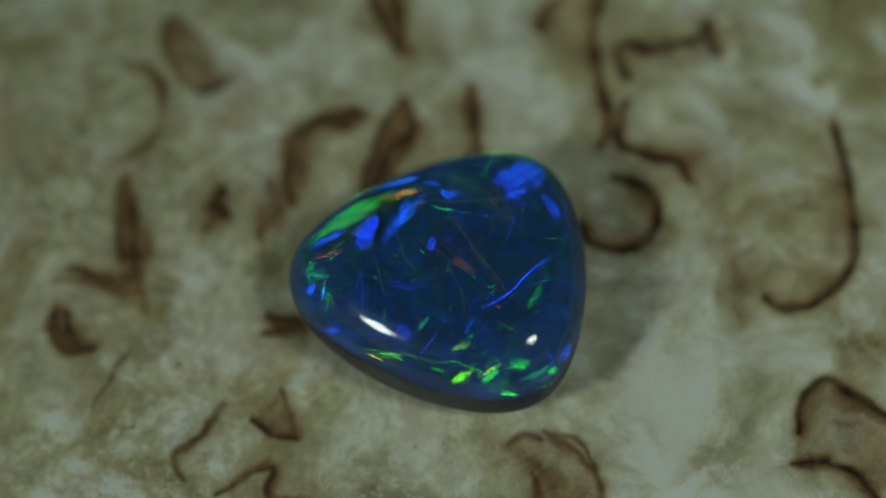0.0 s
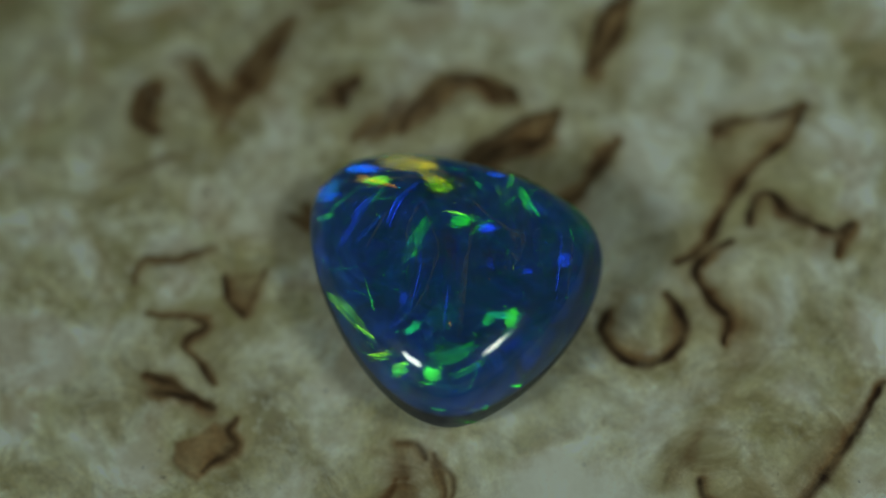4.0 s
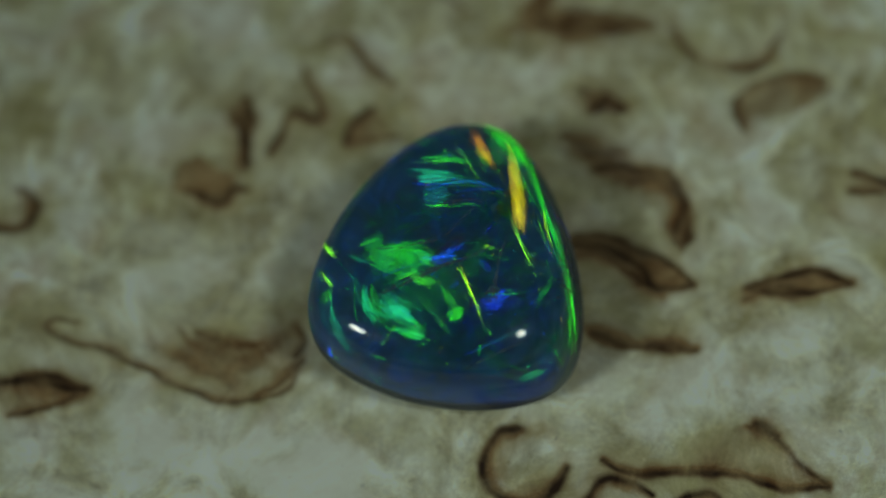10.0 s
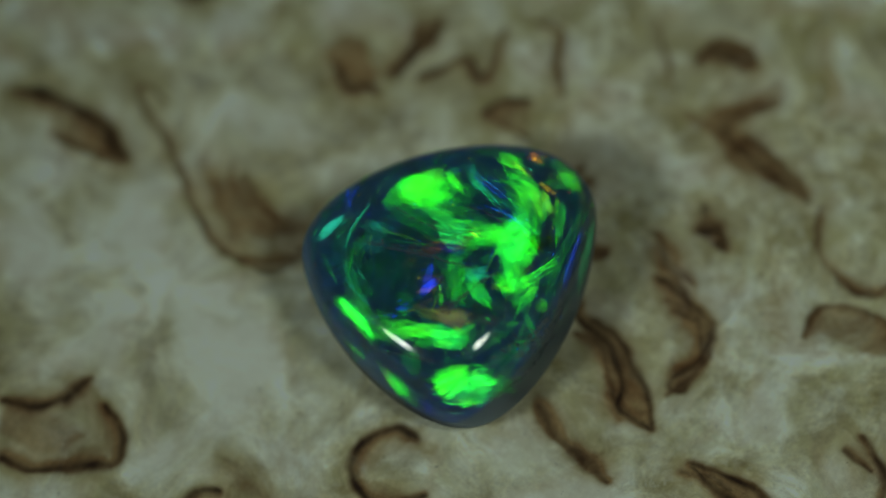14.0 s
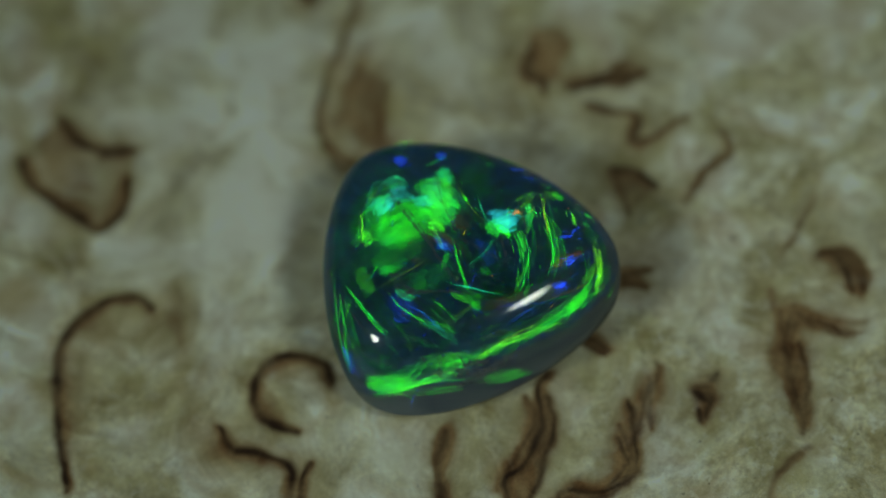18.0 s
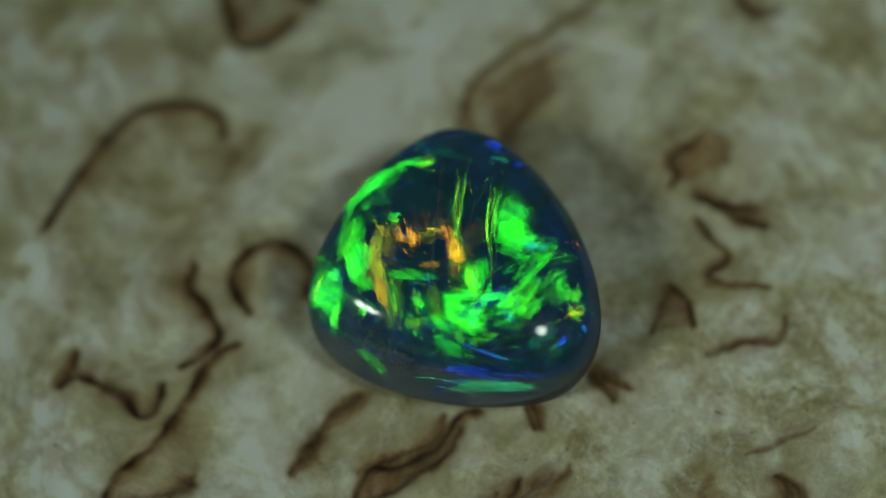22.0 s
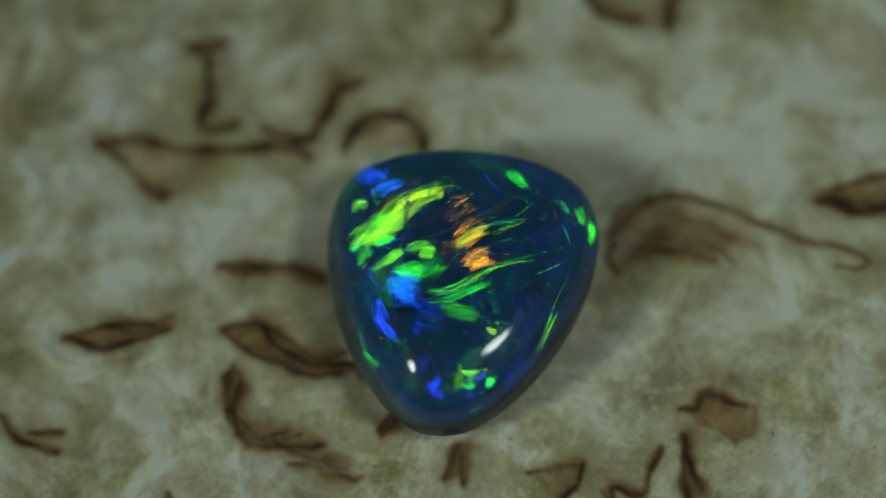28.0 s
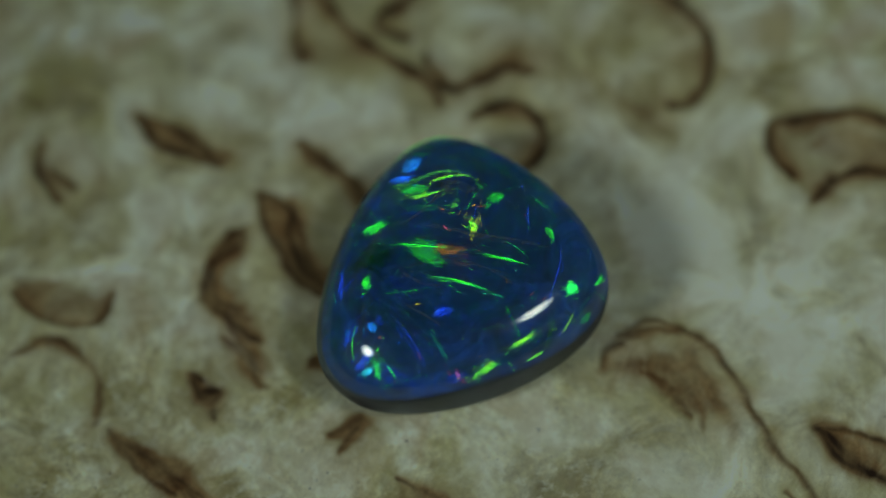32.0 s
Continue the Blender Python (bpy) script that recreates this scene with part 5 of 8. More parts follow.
flake(4.06, 4.19, 2.11, 1.56, 162, GREEN, 1.3, -139.6)
flake(4.03, 4.19, 2.11, 1.56, 162, GREEN, 1.1, -149.6)
flake(3.08, 5.43, 1.52, 0.46, 111, GREEN, 1.0, -139.6)
flake(3.06, 5.42, 1.52, 0.46, 111, GREEN, 0.8, -149.6)
flake(4.52, 5.28, 2.67, 0.16, 130, GREEN, 1.0, -139.6)
flake(1.70, 0.75, 1.40, 0.46, 174, BLUE, 0.8, -139.6)
flake(1.69, 0.73, 1.40, 0.46, 174, BLUE, 0.6, -149.6)
flake(3.43, 0.58, 0.73, 0.34, 157, BLUE, 0.8, -139.6)
flake(3.40, 0.57, 0.73, 0.34, 157, BLUE, 0.6, -149.6)
flake(2.52, -4.49, 1.73, 0.72, 174, TEAL, 0.7, -139.6, "left")
flake(2.49, -4.50, 1.73, 0.72, 174, TEAL, 0.6, -149.6, "left")
flake(5.87, -7.12, 0.48, 0.11, -161, GREEN, 1.0, -139.6, "left")
flake(5.86, -7.43, 0.48, 0.11, -161, GREEN, 0.8, -149.6, "left")
flake(1.69, -3.69, 3.25, 0.16, -153, TEAL, 0.6, -139.6)
flake(1.67, -3.71, 3.25, 0.16, -153, TEAL, 0.5, -149.6)
flake(-4.67, 4.56, 3.51, 0.26, -142, BLUE, 0.4, -139.6)
flake(-4.64, 4.53, 3.51, 0.26, -142, BLUE, 0.4, -149.6)
flake(-0.24, 2.06, 1.51, 1.03, 159, TEAL, 0.6, -139.6)
flake(-0.26, 2.05, 1.51, 1.03, 159, TEAL, 0.5, -149.6)
# lit at a turn of -169 degrees, under the right lamp
flake(2.56, -2.84, 2.46, 0.72, -170, GREEN, 0.6, -169.4, "left")
flake(2.58, -2.82, 2.46, 0.72, -170, GREEN, 0.5, -159.4, "left")
flake(3.93, -1.21, 1.13, 0.61, 113, GREEN, 0.8, -169.4, "left")
flake(3.96, -1.19, 1.13, 0.61, 113, GREEN, 0.6, -159.4, "left")
flake(2.67, -2.20, 1.18, 0.86, -173, TEAL, 0.5, -169.4, "left")
flake(2.69, -2.18, 1.18, 0.86, -173, TEAL, 0.4, -159.4, "left")
flake(-2.97, -0.94, 1.50, 1.25, -159, CYAN, 0.8, -169.4, "left")
flake(-2.96, -0.92, 1.50, 1.25, -159, CYAN, 0.6, -159.4, "left")
flake(0.06, -2.88, 1.82, 0.88, 95, TEAL, 0.4, -169.4, "left")
flake(0.06, -2.86, 1.82, 0.88, 95, TEAL, 0.3, -159.4, "left")
flake(-0.04, -1.96, 1.44, 1.31, 177, GREEN, 0.3, -169.4, "left")
flake(-0.04, -1.94, 1.44, 1.31, 177, GREEN, 0.3, -159.4, "left")
flake(-3.25, 0.43, 3.09, 0.24, 94, GREEN, 0.8, -169.4, "left")
flake(-3.25, 0.44, 3.09, 0.24, 94, GREEN, 0.6, -159.4, "left")
flake(-4.85, 0.28, 3.93, 0.16, 89, GREEN, 0.8, -169.4, "left")
flake(-4.86, 0.30, 3.93, 0.16, 89, GREEN, 0.6, -159.4, "left")
flake(-3.64, 2.77, 1.08, 0.16, 99, GREEN, 0.8, -169.4, "left")
flake(-3.64, 2.79, 1.08, 0.16, 99, GREEN, 0.6, -159.4, "left")
flake(-4.11, -0.70, 1.37, 0.17, 79, GREEN, 0.8, -169.4, "left")
flake(-4.11, -0.68, 1.37, 0.17, 79, GREEN, 0.6, -159.4, "left")
flake(4.81, 2.51, 1.39, 1.29, 71, GREEN, 0.9, -169.4, "left")
flake(4.88, 2.52, 1.39, 1.29, 71, GREEN, 0.8, -157.0, "left")
flake(5.56, 2.59, 5.35, 0.28, 92, GREEN, 0.8, -169.4, "left")
flake(5.63, 2.59, 5.35, 0.28, 92, GREEN, 0.6, -159.4, "left")
flake(-0.19, 6.00, 8.46, 0.40, -171, GREEN, 0.9, -169.4, "left")
flake(-0.20, 6.03, 8.46, 0.40, -171, GREEN, 0.8, -157.0, "left")
flake(-5.19, 3.91, 4.82, 0.49, -135, GREEN, 0.8, -169.4)
flake(-5.21, 3.93, 4.82, 0.49, -135, GREEN, 0.6, -159.4)
flake(-6.56, 1.91, 1.50, 0.50, -92, LIME, 0.8, -169.4)
flake(-6.58, 1.92, 1.50, 0.50, -92, LIME, 0.6, -159.4)
flake(1.91, 2.55, 1.85, 1.12, 124, SKY, 0.6, -169.4, "left")
flake(1.93, 2.57, 1.85, 1.12, 124, SKY, 0.5, -159.4, "left")
flake(2.01, 3.01, 1.02, 0.68, 125, BLUE, 0.6, -169.4, "left")
flake(2.03, 3.03, 1.02, 0.68, 125, BLUE, 0.5, -159.4, "left")
flake(-0.11, -0.06, 1.35, 0.59, 124, SKY, 0.6, -169.4, "left")
flake(-0.10, -0.03, 1.35, 0.59, 124, SKY, 0.5, -159.4, "left")
flake(0.62, -1.32, 2.88, 0.14, 128, GREEN, 0.8, -169.4, "left")
flake(0.62, -1.30, 2.88, 0.14, 128, GREEN, 0.6, -159.4, "left")
flake(0.67, 4.27, 2.78, 0.42, 132, TEAL, 0.4, -169.4, "left")
flake(0.68, 4.29, 2.78, 0.42, 132, TEAL, 0.4, -159.4, "left")
flake(-1.29, 3.71, 0.82, 0.39, 126, SKY, 0.6, -169.4, "left")
flake(-1.29, 3.73, 0.82, 0.39, 126, SKY, 0.5, -159.4, "left")
flake(-4.88, 2.60, 1.11, 0.35, -119, SKY, 0.6, -169.4)
flake(-4.89, 2.62, 1.11, 0.35, -119, SKY, 0.5, -159.4)
flake(-0.74, 3.12, 1.73, 0.35, 143, GREEN, 0.8, -169.4, "left")
flake(-0.73, 3.14, 1.73, 0.35, 143, GREEN, 0.6, -159.4, "left")
flake(-6.84, -1.45, 0.45, 0.62, 123, GREEN, 0.8, -169.4)
flake(-6.86, -1.43, 0.45, 0.62, 123, GREEN, 0.6, -157.0)
flake(-5.47, -0.26, 0.49, 0.14, -144, BLUE, 0.6, -169.4)
flake(-5.48, -0.24, 0.49, 0.14, -144, BLUE, 0.5, -159.4)
# lit at a turn of -190 degrees, under the left lamp
flake(2.07, -0.67, 3.79, 3.35, -154, GREEN, 1.0, -189.6, "left")
flake(-0.16, -2.80, 2.40, 2.00, -143, GREEN, 1.0, -189.6, "left")
flake(1.51, -2.56, 0.97, 1.16, -147, CYAN, 0.8, -189.6, "left")
flake(2.48, -2.62, 2.28, 0.55, -154, GREEN, 0.8, -189.6, "left")
flake(-2.49, -0.58, 1.39, 1.01, -134, GREEN, 0.8, -189.6, "left")
flake(-3.44, 1.51, 3.75, 0.33, -79, GREEN, 0.8, -189.6, "left")
flake(-3.84, -0.73, 1.99, 0.24, -121, GREEN, 0.8, -189.6, "left")
flake(-4.37, 0.43, 2.41, 0.15, -81, GREEN, 0.8, -189.6, "left")
flake(-1.20, 3.08, 1.25, 0.88, 146, GREEN, 0.7, -189.6, "left")
flake(2.91, 5.79, 2.57, 0.84, -165, GREEN, 0.8, -189.6, "left")
flake(0.69, 5.91, 3.19, 1.07, 170, GREEN, 0.9, -189.6, "left")
flake(-2.75, 5.36, 4.36, 0.90, -157, GREEN, 1.0, -189.6, "left")
flake(-5.25, 3.38, 3.53, 0.65, -131, GREEN, 1.0, -189.6, "left")
flake(-5.25, 1.15, 2.61, 0.44, -154, SKY, 0.6, -189.6, "left")
flake(-3.17, 3.67, 2.64, 0.80, -160, BLUE, 0.6, -189.6, "left")
flake(-6.01, 1.57, 1.08, 0.48, -130, LIME, 0.8, -189.6)
flake(-4.16, -2.19, 1.41, 0.53, -135, LIME, 0.8, -189.6, "left")
flake(-5.44, -2.42, 0.88, 0.89, 176, LIME, 0.8, -189.6)
flake(-6.23, -1.35, 1.00, 0.26, 89, LIME, 0.8, -189.6)
flake(-2.49, 7.43, 3.57, 1.11, -178, GREEN, 0.4, -189.6)
flake(0.46, 4.26, 1.90, 0.42, 139, GREEN, 0.6, -189.6, "left")
flake(1.63, 3.13, 3.08, 0.11, 124, GREEN, 0.8, -189.6, "left")
flake(0.13, -0.29, 1.39, 0.24, 112, LIME, 0.8, -189.6, "left")
# lit at a turn of -209 degrees, under the right lamp
flake(2.05, 2.24, 3.03, 0.80, 133, YELLOW, 0.8, -208.9, "left")
flake(0.06, -0.34, 1.91, 0.76, 147, ORANGE, 0.8, -208.9, "left")
flake(1.43, 0.41, 1.52, 0.27, 141, ORANGE, 0.8, -208.9, "left")
flake(1.92, 0.69, 1.32, 0.15, 139, ORANGE, 0.8, -208.9, "left")
flake(-0.78, 0.39, 1.14, 0.59, 160, YELLOW, 0.8, -208.9, "left")
# lit at a turn of -209 degrees, under the left lamp
flake(4.36, 0.08, 1.71, 3.75, -114, GREEN, 1.0, -208.9, "left")
flake(3.82, 1.54, 0.85, 1.96, -122, GREEN, 1.0, -208.9, "left")
flake(4.83, -1.62, 3.08, 1.25, -162, GREEN, 1.0, -208.9, "left")
flake(3.55, 4.84, 2.16, 1.80, 146, GREEN, 1.0, -208.9, "left")
flake(-1.87, -2.21, 3.16, 1.61, -99, GREEN, 1.0, -208.9, "left")
flake(-2.32, -3.32, 1.80, 1.32, 150, GREEN, 1.0, -208.9, "left")
flake(-3.34, -2.24, 1.55, 0.55, -132, GREEN, 1.0, -208.9, "left")
flake(0.51, 2.45, 1.59, 0.88, -177, GREEN, 1.0, -208.9, "left")
flake(-1.00, 4.64, 1.72, 0.95, 144, GREEN, 1.0, -208.9, "left")
flake(-2.92, 2.81, 2.23, 1.78, -156, GREEN, 1.2, -208.9, "left")
flake(-3.11, 4.68, 1.72, 0.89, -164, GREEN, 1.0, -208.9, "left")
flake(-4.15, 1.67, 1.31, 0.97, -111, GREEN, 1.0, -208.9, "left")
flake(-5.65, -0.88, 1.32, 0.62, -125, GREEN, 0.8, -208.9)
flake(-6.22, -0.40, 0.97, 0.55, 177, LIME, 1.0, -208.9)
flake(-4.94, -2.24, 3.05, 0.47, -127, GREEN, 0.6, -208.9)
flake(0.70, -1.93, 2.46, 0.11, -67, LIME, 1.0, -208.9, "left")
flake(-1.28, -2.60, 2.31, 0.14, 125, LIME, 1.0, -208.9, "left")
flake(2.99, -3.45, 2.58, 1.03, -178, TEAL, 0.7, -208.9, "left")
flake(-4.00, 6.36, 4.86, 0.71, -120, BLUE, 0.4, -208.9, "left")
flake(-4.12, 6.57, 4.90, 0.89, -156, TEAL, 0.5, -208.9, "left")
flake(-6.34, 0.94, 0.74, 0.35, -113, SKY, 0.8, -208.9)
flake(-0.63, 3.60, 1.47, 0.44, 123, LIME, 1.0, -208.9, "left")
# lit at a turn of -228 degrees, under the left lamp
flake(3.84, 3.61, 3.63, 1.36, -169, GREEN, 1.2, -228.4, "left")
flake(4.08, 2.05, 2.28, 1.25, -64, GREEN, 1.0, -228.4, "left")
flake(5.00, -0.52, 2.91, 0.56, -104, GREEN, 1.0, -228.4, "left")
flake(4.09, 4.39, 1.47, 0.32, -101, LIME, 1.0, -228.4, "left")
flake(0.66, 0.18, 1.48, 0.82, -139, YELLOW, 0.8, -228.4, "left")
flake(1.19, 0.63, 0.75, 0.30, 154, ORANGE, 0.8, -228.4, "left")
flake(2.57, 0.45, 0.62, 0.50, -176, LIME, 1.0, -228.4, "left")
flake(-0.91, 0.31, 0.58, 0.78, -169, ORANGE, 0.8, -228.4, "left")
flake(1.70, 0.91, 0.39, 0.17, -80, ORANGE, 0.8, -228.4, "left")
flake(-1.87, 0.64, 1.72, 0.72, -65, GREEN, 1.0, -228.4, "left")
flake(-2.73, -1.99, 2.75, 0.90, -128, GREEN, 0.6, -228.4, "left")
flake(-3.82, -2.19, 1.45, 0.49, -127, CYAN, 0.6, -228.4, "left")
flake(-0.44, -0.55, 5.52, 0.20, -63, LIME, 1.0, -228.4, "left")
flake(-1.65, -1.40, 5.31, 0.12, -67, LIME, 1.0, -228.4, "left")
flake(-6.54, -0.70, 1.18, 0.28, -127, LIME, 1.0, -228.4)
flake(-5.72, -0.90, 0.73, 0.14, -117, LIME, 1.0, -228.4)
flake(-4.63, 5.13, 4.43, 0.21, -147, SKY, 0.8, -228.4, "left")
flake(-3.68, -1.12, 4.50, 0.56, -132, GREEN, 0.5, -228.4, "left")
flake(0.51, 3.60, 3.44, 0.12, 128, GREEN, 1.0, -228.4, "left")
flake(2.70, -2.85, 0.64, 0.44, -154, LIME, 1.0, -228.4, "left")
flake(-2.23, 2.17, 2.37, 0.17, -149, GREEN, 1.0, -228.4, "left")
flake(-5.59, 1.30, 1.75, 0.61, -106, TEAL, 0.6, -228.4, "left")
flake(-5.48, -4.25, 0.53, 0.18, -98, RED, 0.8, -228.4)
flake(-1.30, 4.45, 1.26, 0.52, -145, LIME, 0.5, -228.4, "left")
# lit at a turn of -238 degrees, under the left lamp
flake(6.71, 3.05, 2.20, 1.88, -117, GREEN, 1.2, -238.3, "left")
flake(5.91, 4.66, 1.81, 0.56, -110, GREEN, 1.0, -238.3, "left")
flake(4.80, 1.26, 2.64, 0.56, -73, GREEN, 1.0, -238.3, "left")
flake(4.95, -0.77, 2.55, 0.24, -87, GREEN, 1.0, -238.3, "left")
flake(2.56, 3.36, 2.61, 0.16, -62, GREEN, 1.0, -238.3, "left")
flake(0.82, 0.25, 1.14, 0.39, -134, LIME, 1.0, -238.3, "left")
flake(1.16, 0.59, 0.51, 0.17, -174, YELLOW, 0.8, -238.3, "left")
flake(-3.34, -0.85, 1.95, 0.77, -132, GREEN, 1.0, -238.3, "left")
flake(-4.33, -2.09, 2.05, 0.11, -115, LIME, 1.0, -238.3, "left")
flake(-0.30, -0.33, 5.55, 0.23, -63, LIME, 1.0, -238.3, "left")
flake(-1.50, -2.01, 4.51, 0.11, -66, LIME, 1.0, -238.3, "left")
flake(-6.25, -0.46, 1.60, 0.33, -127, LIME, 1.0, -238.3, "left")
flake(-6.56, -0.33, 0.68, 0.15, -126, GREEN, 1.0, -238.3)
flake(-6.90, 0.32, 1.66, 0.63, -120, LIME, 1.0, -238.3, "left")
flake(-4.11, 2.29, 0.67, 0.50, -98, GREEN, 1.0, -238.3, "left")
flake(-4.88, 4.66, 4.44, 0.20, -137, SKY, 0.8, -238.3, "left")
flake(1.51, 3.62, 5.25, 0.12, -46, GREEN, 1.0, -238.3, "left")
flake(0.38, 3.60, 3.14, 0.07, -59, GREEN, 1.0, -238.3, "left")
flake(-5.53, -4.15, 0.78, 0.13, -115, RED, 0.8, -238.3)
flake(-5.10, -1.80, 0.34, 0.10, -129, RED, 0.8, -238.3, "left")
flake(-4.63, -0.58, 2.82, 0.34, -116, GREEN, 0.5, -238.3, "left")
flake(2.72, -5.45, 1.04, 0.32, -167, BLUE, 0.8, -238.3)
flake(2.67, -2.83, 0.67, 0.24, -150, LIME, 1.0, -238.3, "left")
flake(-1.26, 3.22, 0.73, 0.55, -101, GREEN, 1.0, -238.3, "left")
# lit at a turn of -248 degrees, under the right lamp
flake(5.86, 4.12, 1.89, 0.62, -72, GREEN, 1.3, -248.0, "left")
flake(5.69, 4.09, 1.89, 0.62, -72, GREEN, 1.1, -260.1, "left")
flake(6.77, 2.58, 1.72, 1.12, -130, GREEN, 1.2, -248.0, "left")
flake(6.50, 2.67, 1.72, 1.12, -130, GREEN, 1.0, -260.1, "left")
flake(3.61, 2.67, 4.85, 0.23, -49, GREEN, 1.0, -248.0, "left")
flake(3.64, 2.65, 4.85, 0.23, -49, GREEN, 0.8, -257.7, "left")
flake(2.11, 3.69, 1.66, 0.17, -70, GREEN, 1.0, -248.0, "left")
flake(2.13, 3.67, 1.66, 0.17, -70, GREEN, 0.8, -260.1, "left")
flake(7.23, -0.85, 2.87, 0.24, -80, GREEN, 1.0, -248.0, "left")
flake(7.14, -0.73, 2.87, 0.24, -80, GREEN, 0.8, -257.7, "left")
flake(-3.02, -0.86, 1.94, 0.90, -129, GREEN, 1.2, -248.0, "left")
flake(-3.01, -0.87, 1.94, 0.90, -129, GREEN, 1.0, -257.7, "left")
flake(-4.21, -1.94, 1.80, 0.30, -125, LIME, 0.7, -248.0, "left")
flake(-4.20, -1.94, 1.80, 0.30, -125, LIME, 0.6, -257.7, "left")
flake(-1.83, 0.58, 1.82, 0.71, -69, SKY, 0.8, -248.0, "left")
flake(-1.81, 0.57, 1.82, 0.71, -69, SKY, 0.6, -257.7, "left")
flake(-0.40, -0.67, 4.97, 0.24, -60, GREEN, 1.0, -248.0, "left")
flake(-0.38, -0.67, 4.97, 0.24, -60, GREEN, 0.8, -257.7, "left")
flake(-1.59, -2.29, 3.53, 0.09, -67, LIME, 1.0, -248.0, "left")
flake(-1.57, -2.29, 3.53, 0.09, -67, LIME, 0.8, -257.7, "left")
flake(-1.47, 2.96, 0.60, 0.52, -83, GREEN, 1.0, -248.0, "left")
flake(-1.44, 2.95, 0.60, 0.52, -83, GREEN, 0.8, -257.7, "left")
flake(-6.19, -0.14, 1.06, 0.43, -116, GREEN, 1.0, -248.0, "left")
flake(-6.17, -0.14, 1.06, 0.43, -116, GREEN, 0.8, -257.7, "left")
flake(-6.50, 0.02, 1.07, 0.44, -118, LIME, 1.0, -248.0, "left")
flake(-6.47, 0.02, 1.07, 0.44, -118, LIME, 0.8, -260.1, "left")
flake(-6.91, 0.42, 0.87, 0.43, -107, GREEN, 1.0, -248.0, "left")
flake(-6.89, 0.41, 0.87, 0.43, -107, GREEN, 0.8, -260.1, "left")
flake(-6.35, 1.25, 1.03, 0.16, -147, LIME, 1.0, -248.0, "left")
flake(-6.33, 1.24, 1.03, 0.16, -147, LIME, 0.8, -257.7, "left")
flake(-4.95, 2.52, 1.33, 0.15, -96, SKY, 0.8, -248.0, "left")
flake(-4.93, 2.51, 1.33, 0.15, -96, SKY, 0.6, -257.7, "left")
flake(-5.36, 1.14, 1.09, 0.15, -106, SKY, 0.8, -248.0, "left")
flake(-5.34, 1.13, 1.09, 0.15, -106, SKY, 0.6, -257.7, "left")
flake(0.88, 3.67, 2.41, 0.17, -54, GREEN, 1.0, -248.0, "left")
flake(0.90, 3.65, 2.41, 0.17, -54, GREEN, 0.8, -257.7, "left")
flake(0.18, 3.51, 2.22, 0.07, -55, GREEN, 1.0, -248.0, "left")
flake(0.21, 3.49, 2.22, 0.07, -55, GREEN, 0.8, -257.7, "left")
flake(-0.09, -4.75, 1.75, 0.13, -137, GREEN, 1.0, -248.0, "left")
flake(-0.08, -4.74, 1.75, 0.13, -137, GREEN, 0.8, -257.7, "left")
flake(2.76, -2.78, 0.97, 0.19, -139, LIME, 1.0, -248.0, "left")
flake(-7.52, 2.41, 0.95, 0.14, -108, GREEN, 1.0, -248.0, "left")
flake(-7.49, 2.36, 0.95, 0.14, -108, GREEN, 0.8, -259.6, "left")
flake(-5.36, -2.12, 0.60, 0.10, -129, RED, 0.8, -248.0)
flake(-5.34, -2.11, 0.60, 0.10, -129, RED, 0.7, -258.2)
flake(-4.47, 4.75, 2.40, 0.23, -134, BLUE, 0.4, -248.0, "left")
flake(-4.45, 4.74, 2.40, 0.23, -134, BLUE, 0.4, -257.7, "left")
# lit at a turn of -277 degrees, under the right lamp
flake(1.58, 2.48, 4.75, 0.83, -57, GREEN, 1.2, -277.2, "left")
flake(1.56, 2.48, 4.75, 0.83, -57, GREEN, 1.0, -267.4, "left")
flake(0.47, 3.48, 3.20, 0.97, -66, LIME, 1.0, -277.2, "left")
flake(0.44, 3.48, 3.20, 0.97, -66, LIME, 0.8, -267.4, "left")
flake(1.93, 1.66, 3.09, 0.40, -63, YELLOW, 0.8, -277.2, "left")
flake(1.90, 1.66, 3.09, 0.40, -63, YELLOW, 0.7, -267.4, "left")
flake(-0.08, 5.08, 0.86, 0.50, -77, GREEN, 1.0, -277.2, "left")
flake(-0.11, 5.09, 0.86, 0.50, -77, GREEN, 0.8, -267.4, "left")
flake(-1.13, 3.15, 1.48, 0.59, -45, LIME, 1.0, -277.2, "left")
flake(-1.16, 3.14, 1.48, 0.59, -45, LIME, 0.8, -267.4, "left")
flake(-0.14, 3.56, 1.37, 0.55, -79, GREEN, 1.0, -277.2, "left")
flake(-0.16, 3.56, 1.37, 0.55, -79, GREEN, 0.8, -267.4, "left")
flake(-1.74, 2.17, 2.35, 0.92, -81, GREEN, 1.0, -277.2, "left")
flake(-1.76, 2.17, 2.35, 0.92, -81, GREEN, 0.8, -267.4, "left")
flake(-0.85, 1.36, 1.10, 0.87, -70, LIME, 0.7, -277.2, "left")
flake(-0.87, 1.36, 1.10, 0.87, -70, LIME, 0.6, -267.4, "left")
flake(0.04, -0.72, 1.98, 0.69, -56, YELLOW, 0.8, -277.2, "left")
flake(0.02, -0.73, 1.98, 0.69, -56, YELLOW, 0.7, -267.4, "left")
flake(-1.03, -1.18, 1.58, 0.91, -57, ORANGE, 0.8, -277.2, "left")
flake(-1.06, -1.18, 1.58, 0.91, -57, ORANGE, 0.7, -267.4, "left")
flake(-1.41, -1.35, 1.35, 0.52, -73, ORANGE, 0.8, -277.2, "left")
flake(-1.43, -1.35, 1.35, 0.52, -73, ORANGE, 0.7, -267.4, "left")
